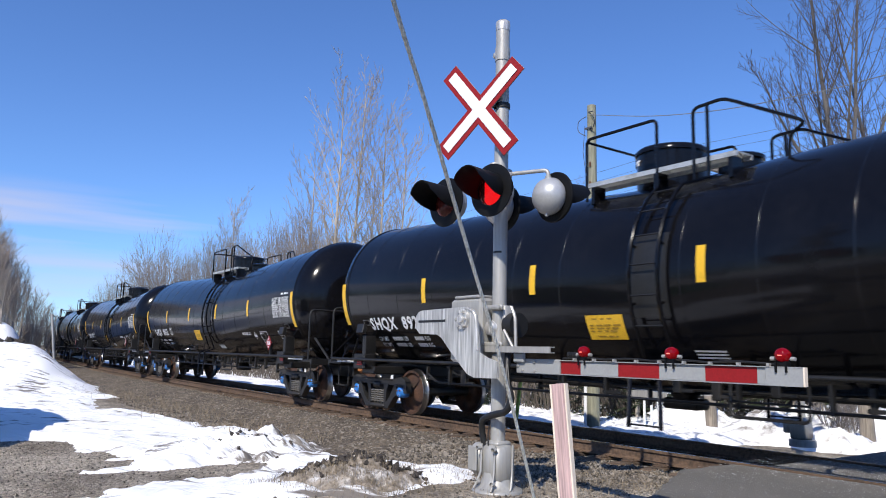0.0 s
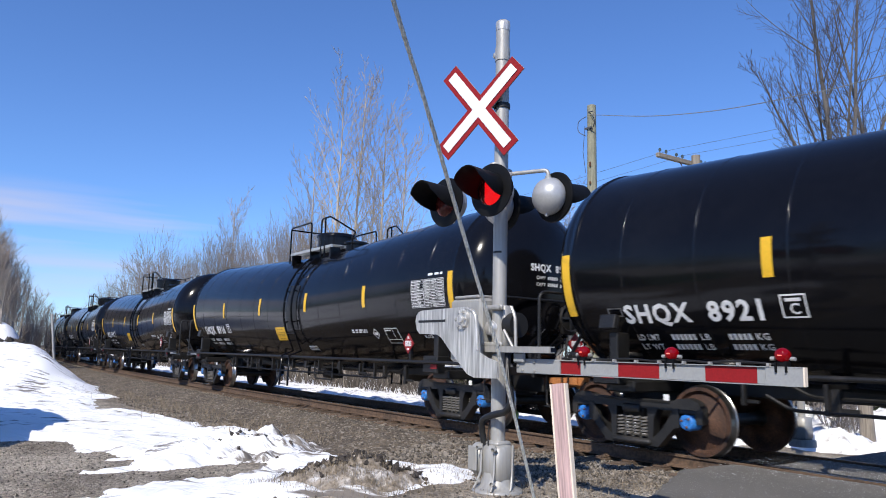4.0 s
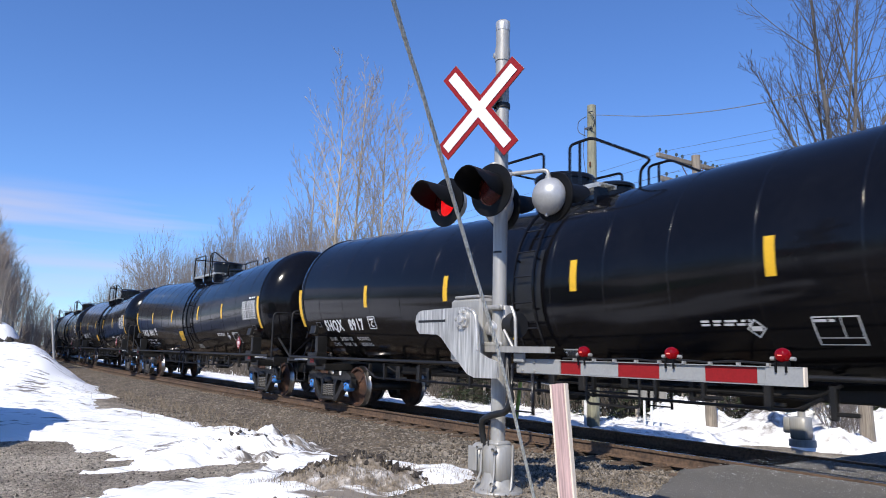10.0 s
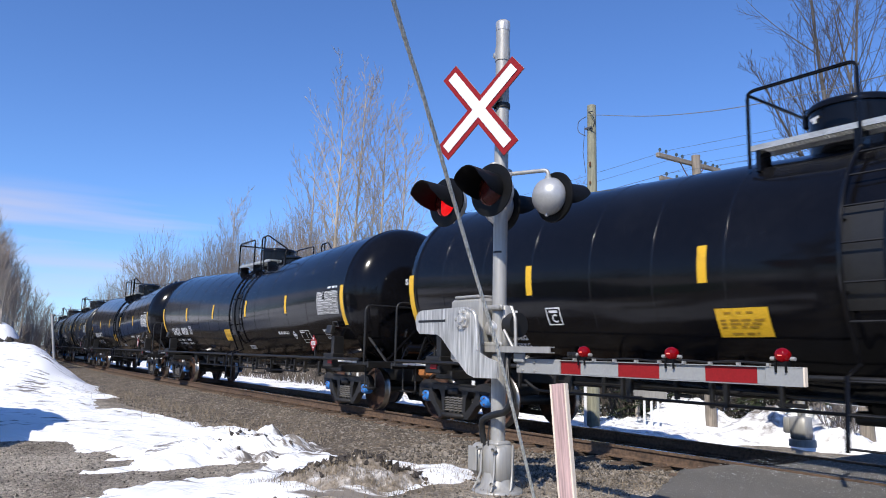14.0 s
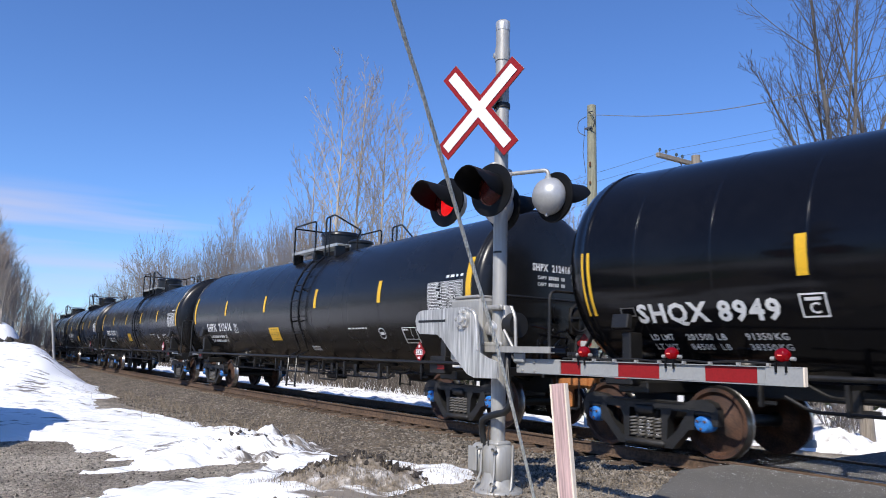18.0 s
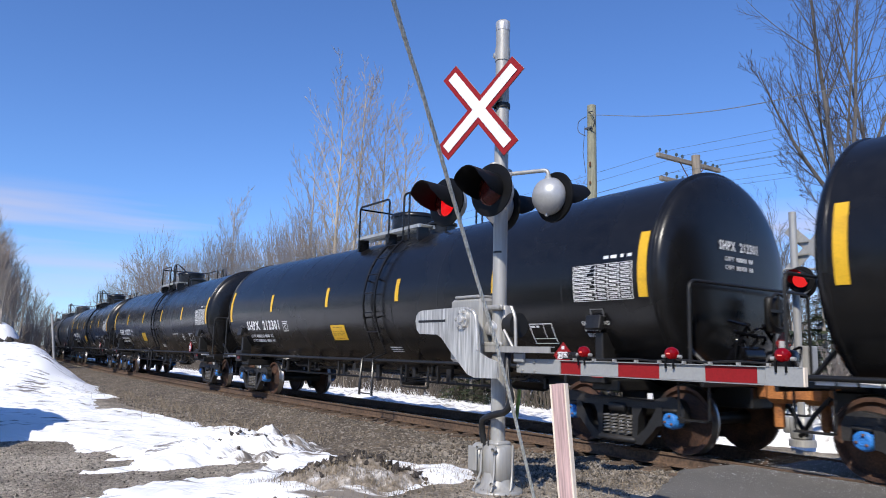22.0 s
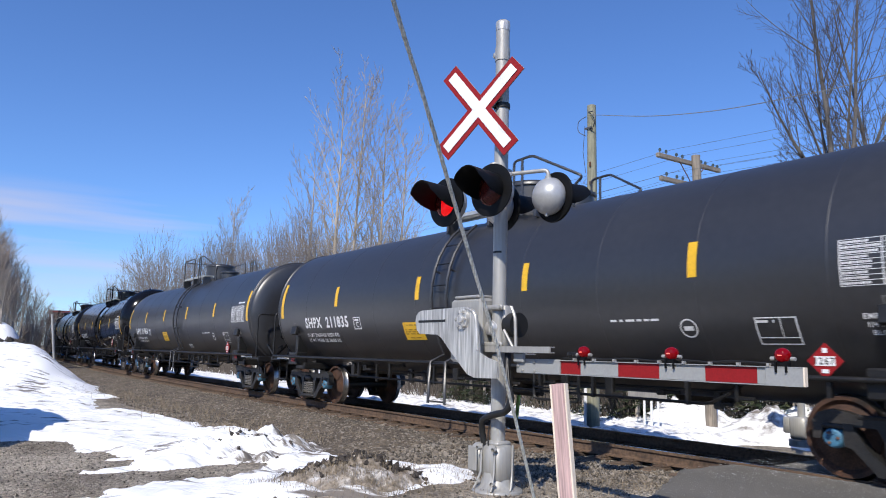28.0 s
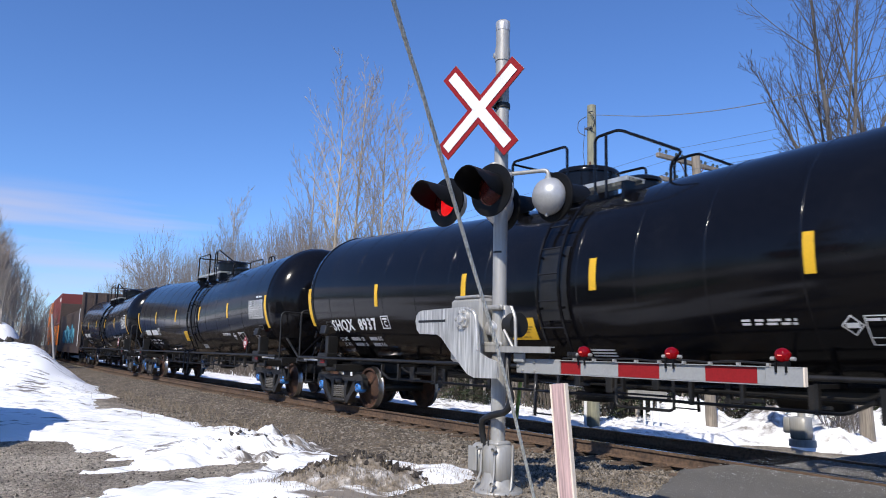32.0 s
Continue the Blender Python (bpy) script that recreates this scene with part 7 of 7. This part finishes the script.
# tall poplars and the wood behind the bend
for i, (x, y, high) in enumerate(((-47.9, 15.6, 21.0), (-48.2, 17.1, 20.4), (-47.2, 19.0, 19.8), (-47.3, 20.6, 17.4), (-52.4, 15.6, 17.4), (-49.4, 19.1, 15.0), (-62.1, 13.1, 14.6))):
    plant(POPLARS[i % 2], x, y, high / 15.2, rng.uniform(0, 360), "tall bare poplar with pale upright branches", group="trees behind the railway")
for i, (x, y, high, kind) in enumerate(((-86.2, 8.3, 9.8, 1), (-81.7, 10.4, 11.6, 1), (-75.4, 10.7, 13.6, 0), (-70.9, 11.8, 12.0, 1), (-64.6, 11.8, 11.8, 2), (-62.3, 12.6, 13.4, 1), (-59.9, 13.2, 11.4, 2),
                                        (-55.4, 13.7, 13.0, 1), (-54.8, 15.1, 11.8, 2), (-50.8, 14.3, 13.2, 2), (-48.5, 14.4, 11.4, 2), (-49.7, 16.5, 11.2, 2), (-50.4, 19.4, 12.0, 1), (-47.3, 20.6, 13.0, 2), (-43.1, 15.9, 9.8, 2))):
    plant(ROUND[kind], x, y, high / 11.4, rng.uniform(0, 360), "bare grey deciduous tree with a rounded twiggy crown", group="trees behind the railway")
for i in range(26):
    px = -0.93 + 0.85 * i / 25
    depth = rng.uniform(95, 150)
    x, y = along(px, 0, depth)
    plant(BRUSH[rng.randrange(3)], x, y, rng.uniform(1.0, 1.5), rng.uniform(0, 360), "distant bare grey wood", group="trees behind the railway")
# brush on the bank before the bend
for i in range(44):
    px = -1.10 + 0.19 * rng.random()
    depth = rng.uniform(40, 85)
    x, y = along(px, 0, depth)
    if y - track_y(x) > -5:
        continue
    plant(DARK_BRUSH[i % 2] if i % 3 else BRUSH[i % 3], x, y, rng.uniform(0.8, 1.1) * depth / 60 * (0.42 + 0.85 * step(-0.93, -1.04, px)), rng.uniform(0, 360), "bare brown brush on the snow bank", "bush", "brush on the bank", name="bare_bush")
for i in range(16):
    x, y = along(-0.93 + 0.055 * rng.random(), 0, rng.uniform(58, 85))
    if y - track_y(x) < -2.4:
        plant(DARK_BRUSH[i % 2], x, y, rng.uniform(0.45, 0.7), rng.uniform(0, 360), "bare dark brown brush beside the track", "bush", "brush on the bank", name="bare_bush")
# the wood's edge on the bank, falling towards the track
for i, (x, y, top) in enumerate(((-63.8, -3.9, 9.0), (-65.7, -2.8, 7.6), (-61.6, -2.7, 6.0), (-69.5, -0.9, 5.3), (-77.3, 1.2, 4.7))):
    plant(BRUSH[i % 3], x, y, (top - ground_z(x, y)) / 6.0, rng.uniform(0, 360), "bare brown brush on the snow bank", "bush", "brush on the bank", name="bare_bush")
plant(ROUND[2], -57.6, -5.6, 0.72, 70, "bare grey tree spreading over the snow bank")
# the far edge of the field south of the railway
for i in range(20):
    x = -22 - 6.5 * i
    plant(BRUSH[i % 3], x, -52 - 9 * rng.random(), rng.uniform(0.8, 1.3), rng.uniform(0, 360), "bare grey-brown young trees", group="trees south of the railway")
# the large tree beside the road and its neighbours
big = forked_tree("maple", 7, 6.9, 0.19, [(-0.03, -0.05, 1, 8.5, 1.0, 0.10), (-0.50, -0.69, 0.88, 4.7, 0.97, 0.075), (0.10, 0.12, 1, 10.5, 0.62, 0.10), (0.42, 0.56, 1, 5.5, 0.9, 0.06),
                                          (-0.30, 0.24, 1, 7.0, 0.9, 0.06), (0.32, -0.24, 1, 6.5, 0.85, 0.06), (-0.40, -0.50, 0.6, 2.6, 0.86, 0.026)], True)
plant(big, -10.2, 13.5, 1.0, 0, "large bare maple forking into several stems")
side_tree = forked_tree("maple", 12, 3.6, 0.18, [(-0.1, -0.1, 1, 10.5, 1.0, 0.11), (-0.4, -0.5, 1, 8.5, 0.9, 0.09), (0.3, 0.3, 1, 8.0, 0.9, 0.08), (-0.3, 0.2, 1, 8.0, 0.8, 0.08), (-0.35, -0.5, 1, 5.0, 0.8, 0.05)], True)
plant(side_tree, -9.7, 15.9, 1.0, 0, "large bare tree with spreading limbs")
for x, y, size, turn in ((-13.9, 17.2, 0.52, 40), (-15.8, 18.5, 0.46, 160), (-13.4, 13.6, 0.42, 250)):
    plant(side_tree, x, y, size, turn, "small bare dark tree with fine twigs", group="trees past the road")
plant(conifer(43, 8.0, 1.9), -11.3, 18.5, 0.95, 30, "dark green spruce among bare trees", group="conifers", name="spruce")
for i in range(22):
    x, y = -7.5 - 20 * rng.random(), 8.2 + 8 * rng.random() ** 1.5
    plant(SHRUBS[i % 2], x, y, rng.uniform(0.5, 1.05), rng.uniform(0, 360), "bare brown shrub standing in snow", "bush", "shrubs beyond the railway", name="bare_bush")
for i in range(26):
    x = -16 - 26 * rng.random()
    y = track_y(x) + 8 + 9 * rng.random()
    plant(SHRUBS[i % 2], x, y, rng.uniform(0.7, 1.3), rng.uniform(0, 360), "bare brown shrub standing in snow", "bush", "shrubs beyond the railway", name="bare_bush")


SPRUCES = [conifer(41, 7.5, 2.0), conifer(42, 2.2, 1.3)]
plant(SPRUCES[0], -8.6, 16.2, 1.0, 0, "dark green spruce among bare trees", group="conifers", name="spruce")
plant(SPRUCES[0], -6.6, 14.6, 0.85, 90, "dark green spruce among bare trees", group="conifers", name="spruce")
plant(SPRUCES[0], -11.2, 19.5, 1.1, 200, "dark green spruce among bare trees", group="conifers", name="spruce")
for x, y, s in ((-20.6, 7.2, 0.9), (-21.6, 7.8, 1.0), (-19.6, 7.0, 0.7), (-15.0, 7.0, 0.9), (-13.2, 7.2, 0.8), (-14.2, 8.2, 1.0), (-12.9, 8.9, 0.9), (-15.6, 8.8, 1.0), (-17.5, 8.0, 0.8), (-13.6, 10.0, 1.1), (-19.0, 9.5, 0.9)):
    plant(SPRUCES[1], x, y, s, x * 40, "low dark green spruce in the snow", "bush", "low conifers", name="young_spruce")

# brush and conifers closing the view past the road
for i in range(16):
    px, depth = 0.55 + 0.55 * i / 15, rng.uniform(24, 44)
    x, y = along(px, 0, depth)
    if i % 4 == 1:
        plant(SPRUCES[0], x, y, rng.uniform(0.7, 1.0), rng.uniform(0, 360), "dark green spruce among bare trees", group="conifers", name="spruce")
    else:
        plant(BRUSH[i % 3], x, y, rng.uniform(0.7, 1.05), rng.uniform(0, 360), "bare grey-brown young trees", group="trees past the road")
# dense dead stalks and saplings along the far ditch
stalks = Shape()
for _ in range(5200):
    x = -13.5 - 60 * rng.random() ** 1.3
    y = track_y(x) + 7.0 + 6 * rng.random() ** 1.6
    h = rng.uniform(0.5, 2.4)
    z = far_snow_z(x, y) - 0.1
    lean = Vector((rng.uniform(-0.5, 0.5), rng.uniform(-0.5, 0.5), 1))
    w = Vector((0.6, 0.8, 0)) * rng.uniform(0.006, 0.022)
    p = Vector((x, y, z))
    q, r = p + lean * h * 0.55, p + Vector((lean.x * 1.4, lean.y * 1.4, 1)) * h
    o = Vector((-0.8, 0.6, 0)) * w.length
    stalks.add([p - w, p + w, p + o, q - w * 0.7, q + w * 0.7, q + o * 0.7, r], [(0, 1, 4, 3), (1, 2, 5, 4), (2, 0, 3, 5), (3, 4, 6), (4, 5, 6), (5, 3, 6)])
tagged(part("dead_brush", stalks, STALK), "dense grey-brown dead stalks and saplings beyond the railway", "brush", kind="stuff")

thicket = Shape()
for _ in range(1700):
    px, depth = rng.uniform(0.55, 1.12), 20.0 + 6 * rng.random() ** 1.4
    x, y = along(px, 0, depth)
    h = rng.uniform(0.5, 2.2)
    p = Vector((x, y, far_snow_z(x, y) - 0.1))
    lean = Vector((rng.uniform(-0.5, 0.5), rng.uniform(-0.5, 0.5), 1))
    thicket.tube([p, p + lean * h * 0.55, p + Vector((lean.x * 1.4, lean.y * 1.4, 1)) * h], [rng.uniform(0.005, 0.014), 0.005, 0.002], 3, caps=False)
tagged(part("dead_brush", thicket, STALK), "dense brown dead stalks behind the ploughed snow", "brush", kind="stuff")
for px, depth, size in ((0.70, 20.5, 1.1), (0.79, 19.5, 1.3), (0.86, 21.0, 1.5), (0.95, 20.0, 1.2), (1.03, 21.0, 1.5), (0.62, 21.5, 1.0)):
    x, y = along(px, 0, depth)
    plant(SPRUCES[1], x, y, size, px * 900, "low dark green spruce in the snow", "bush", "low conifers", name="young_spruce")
for i in range(34):
    x = -13.0 - 26 * rng.random()
    y = track_y(x) + 7.5 + 5 * rng.random()
    plant(SAPLINGS[i % 2], x, y, rng.uniform(0.42, 0.62), rng.uniform(0, 360), "bare pale-stemmed sapling standing in snow", "sapling", "saplings beyond the railway", name="sapling")

# conifers across the road, behind the viewpoint, and an unseen box added to shadow the verge
for i in range(44):
    x = -95 + 3.4 * i + rng.uniform(-1, 1)
    plant(SPRUCES[0], x, -30 - 5 * rng.random(), rng.uniform(1.1, 1.6), rng.uniform(0, 360), "dark green spruce in a row across the road", group="row of conifers", name="spruce", z=-0.3)
shed = thing("equipment_shed", "plain green unseen box casting a shadow on the snow", "shed")
# outline shaped so that the added box throws the shadow wanted on the snow
gable = [(-18.0, -0.5), (-12.4, -0.5), (-12.4, 1.2), (-14.5, 2.66), (-16.0, 2.68), (-18.0, 2.5)]
part("wall", Shape().disc_prism(gable, 4.0, Matrix.Translation((0, -9.4, 0))), CASTER_GREEN, shed)
roof = Shape()
for (x0, z0), (x1, z1) in zip(gable[2:], gable[3:]):
    roof.box((x0 + x1) / 2, -11.4, (z0 + z1) / 2 + 0.03, math.hypot(x1 - x0, z1 - z0) + 0.04, 4.1, 0.05, Matrix.Rotation(-math.atan2(z1 - z0, x1 - x0), 4, "Y"))
part("roof", roof, GALV, shed)

# dry grass tufts on the thawed ground
def heap_front():
    """A spot on the near slope of the crusted heap."""
    u, v = rng.gauss(0, 0.42), rng.gauss(-0.25, 0.2)
    c, s = math.cos(radians(51)), math.sin(radians(51))
    return -6.62 + u * c - v * s, -5.58 + u * s + v * c


grass = Shape()
for _ in range(7000):
    tall = 1.0
    pick = rng.random()
    if pick < 0.25:
        x, y = heap_front()
    elif pick < 0.6:
        x = -11.5 - 16 * rng.random() ** 1.2
        y = track_y(x) - rng.gauss(3.7, 0.45)
        tall = 1.9
    else:
        x, y = rng.uniform(-8.0, -4.8), rng.uniform(-5.6, -2.6)
    z = max(ground_z(x, y), near_snow_z(x, y) if x < -5.7 else -9, crust_top(x, y) if math.hypot(x + 6.62, y + 5.58) < 0.95 else -9) - 0.01
    if y < -6.5 or (x > road_edge(y) - 0.1):
        continue
    h = rng.uniform(0.025, 0.09) * tall
    a = rng.uniform(0, 6.28)
    d = Vector((math.cos(a), math.sin(a), 0))
    w = Vector((-d.y, d.x, 0)) * 0.0025 * tall
    p = Vector((x, y, z))
    tip = p + d * h * rng.uniform(0.2, 1.0) + Vector((0, 0, h))
    mid = p.lerp(tip, 0.5) + Vector((0, 0, h * 0.15))
    grass.add([p - w, p + w, mid + w * 0.7, mid - w * 0.7, tip], [(0, 1, 2, 3), (3, 2, 4)])
tagged(part("dry_grass", grass, GRASS_DRY), "dead straw-coloured grass on thawed verge", "grass", kind="stuff")
# ---- container wagons at the tail ----


def corrugated_box(length, width, height, x0, z0, mat, parent, label):
    """A container with corrugated sides, end posts and roof edge."""
    sh = Shape()
    n = int(length / 0.28)
    for y in (-1, 1):
        pts = []
        for i in range(n * 4 + 1):
            u = -length / 2 + length * i / (n * 4)
            pts.append((x0 + u, y * (width / 2 - (0.0 if i % 4 in (0, 1) else 0.035))))
        k = len(pts)
        vs = [(x, q, z0) for x, q in pts] + [(x, q, z0 + height) for x, q in pts]
        fs = [(i, i + 1, k + i + 1, k + i) if y < 0 else (i + 1, i, k + i, k + i + 1) for i in range(k - 1)]
        sh.add(vs, fs)
    sh.box(x0, 0, z0 + height - 0.02, length, width, 0.05).box(x0 - length / 2, 0, z0 + height / 2, 0.06, width, height).box(x0 + length / 2, 0, z0 + height / 2, 0.06, width, height)
    ob = part("container", sh, mat, parent, label)
    part("corner_frame", Shape().box(x0 + length / 2 - 0.05, -width / 2, z0 + height / 2, 0.16, 0.05, height).box(x0 - length / 2 + 0.05, -width / 2, z0 + height / 2, 0.16, 0.05, height).box(x0, -width / 2, z0 + height - 0.06, length, 0.05, 0.12).box(x0, -width / 2, z0 + 0.08, length, 0.05, 0.16), mat, ob)
    return ob


def running_gear(car, half=TRUCKS / 2):
    for tx in (-half, half):
        truck = part("truck_bolster", BOLSTER, None, car, at=Matrix.Translation((tx, 0, 0)))
        for y in (1, -1):
            turn = Matrix() if y > 0 else Matrix.Rotation(radians(180), 4, "Z")
            part("side_frame", SIDE_FRAME, None, truck, at=turn)
        for ax in (-WHEELBASE / 2, WHEELBASE / 2):
            ws = part("wheelset", AXLE, None, car, at=Matrix.Translation((tx + ax, 0, WHEEL_R)))
            for s in (-1, 1):
                part("wheel", WHEELS[s], None, ws)
    for k in (0, 1):
        part("coupler", COUPLERS[k], None, car, "rusty orange coupler")


def bulkhead_wagon():
    car = thing("bulkhead_wagon", "dark brown wagon with tall end wall and blue graffiti", "freight wagon", "wagons at the tail")
    part("deck", Shape().box(0, 0, 1.05, 17.0, 2.8, 0.28, None, 0.02), CAR_BROWN, car)
    part("side_sill", Shape().box(0, -1.42, 0.95, 17.0, 0.06, 0.5, None, 0.01).box(0, 1.42, 0.95, 17.0, 0.06, 0.5, None, 0.01), CAR_BROWN, car)
    for e in (-1, 1):
        end = part("end_wall", Shape().box(e * 8.35, 0, 3.0, 0.22, 2.9, 3.7, None, 0.02), CAR_BROWN, car, "tall dark end wall")
        for y in (-1.35, -0.7, 0, 0.7, 1.35):
            part("rib", Shape().box(e * 8.50, y, 3.0, 0.10, 0.12, 3.7, None, 0.01), CAR_BROWN, end)
    load = part("side_panel", Shape().box(-0.6, -1.30, 2.45, 14.5, 0.08, 2.5, None, 0.01).box(-0.6, 1.30, 2.45, 14.5, 0.08, 2.5, None, 0.01), CAR_BROWN, car, "dark panelled side")
    sh = Shape()
    r = random.Random(4)
    for k in range(7):
        x = -4.5 + k * 1.25
        pts = arc_path([(x, -1.35, 1.5 + r.random() * 0.4), (x + 0.4, -1.35, 2.5 + r.random() * 0.5), (x + 1.0, -1.35, 1.7 + r.random() * 0.6), (x + 0.6, -1.35, 1.4)], 0.4)
        sh.tube(pts, 0.06, 5)
    part("graffiti", sh, GRAFFITI, load, "blue spray-painted graffiti")
    part("white_post", Shape().box(6.6, -1.36, 2.5, 0.12, 0.03, 2.6), SIGN_WHITE, load)
    running_gear(car)
    return car


def well_wagon(upper, upper_label, lower, lower_label):
    car = thing("well_wagon", "dark well wagon carrying two stacked containers", "freight wagon", "wagons at the tail")
    part("well", Shape().box(0, -1.38, 0.75, 16.6, 0.08, 0.9, None, 0.01).box(0, 1.38, 0.75, 16.6, 0.08, 0.9, None, 0.01).box(0, 0, 0.42, 14, 2.7, 0.1), CAR_BROWN, car)
    part("end_deck", Shape().box(7.9, 0, 1.05, 1.8, 2.6, 0.2, None, 0.02).box(-7.9, 0, 1.05, 1.8, 2.6, 0.2, None, 0.02), CAR_BROWN, car)
    a = corrugated_box(12.19, 2.44, 2.6, 0, 0.5, lower, car, lower_label)
    b = corrugated_box(14.6, 2.55, 2.75, 0, 3.12, upper, car, upper_label)
    sh = Shape()
    for k in range(3):
        sh.box(4.9 + k * 0.75, -1.30, 5.35, 0.5, 0.012, 0.34)
    part("white_mark", sh, WHITE_PAINT, b, "plain white mark")
    running_gear(car)
    return car


tail = [bulkhead_wagon(), well_wagon(CONT_RED, "red corrugated container", CONT_ORANGE, "orange corrugated container"),
        well_wagon(CONT_ORANGE, "orange corrugated container", CONT_ORANGE, "orange corrugated container"), well_wagon(CONT_RED, "red corrugated container", CONT_RED, "red corrugated container")]
consist = [c[0] for c in cars] + tail


# ---- movement ----


# small surges of the slack-coupled train: seconds and metres ahead of an even braking
SURGE = [(0, 0.0), (1, 0.03), (3, 0.03), (6, -0.055), (8, -0.04), (9, -0.105), (10, 0.0), (11, -0.075), (13, 0.0), (17, 0.066), (18, 0.06), (19, -0.02), (20, 0.25), (22, 0.20), (23, 0.03), (24, 0.13), (25, 0.09), (28, 0.09), (29, -0.05), (30, 0.08), (32, 0.0)]


def travelled(t):
    """Metres that the slowly braking train has gone by t seconds."""
    return 10.83 * t - 0.0228 * t * t + float(np.interp(t, [a for a, _ in SURGE], [b for _, b in SURGE]))


def car_pose(s, half=TRUCKS / 2):
    """A car's pose with its middle s metres along the track, both trucks on the curve."""
    a, _ = centre(s - half)
    b, _ = centre(s + half)
    d = b - a
    return Matrix.Translation((a + b) / 2) @ Matrix.Rotation(math.atan2(d.y, d.x), 4, "Z")


def motions():
    # the two lamps flash in turn: added vanes bare each steady glow for about half of every beat
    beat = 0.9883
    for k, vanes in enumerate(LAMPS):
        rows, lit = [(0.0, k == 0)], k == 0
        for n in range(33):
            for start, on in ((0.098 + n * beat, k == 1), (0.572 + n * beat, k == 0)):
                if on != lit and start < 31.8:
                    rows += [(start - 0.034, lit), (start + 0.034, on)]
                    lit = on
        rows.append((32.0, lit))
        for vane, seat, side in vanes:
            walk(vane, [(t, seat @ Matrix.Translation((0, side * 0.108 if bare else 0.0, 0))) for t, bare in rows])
    first = -18.586 + 1.778 + 2.394 + 0.889 + TRUCKS / 2
    times = [float(i) for i in range(33)]
    rolling = {}
    turns = [i / 15 for i in range(481)]
    for n, car in enumerate(consist):
        s0 = first - (n - 1) * CAR_LENGTH
        walk(car, [(t, car_pose(s0 + travelled(t))) for t in times])
        for ws in [o for o in car.children if o.name.startswith("wheelset")]:
            x = round(ws.matrix_basis.translation.x, 3)
            if x not in rolling:
                walk(ws, [(t, Matrix.Translation((x, 0, WHEEL_R)) @ Matrix.Rotation(travelled(t) / WHEEL_R, 4, "Y")) for t in turns])
                rolling[x] = ws
            else:
                lead = rolling[x]
                ws.rotation_mode = "QUATERNION"
                ws.animation_data_create()
                ws.animation_data.action = lead.animation_data.action
                ws.animation_data.action_slot = lead.animation_data.action_slot


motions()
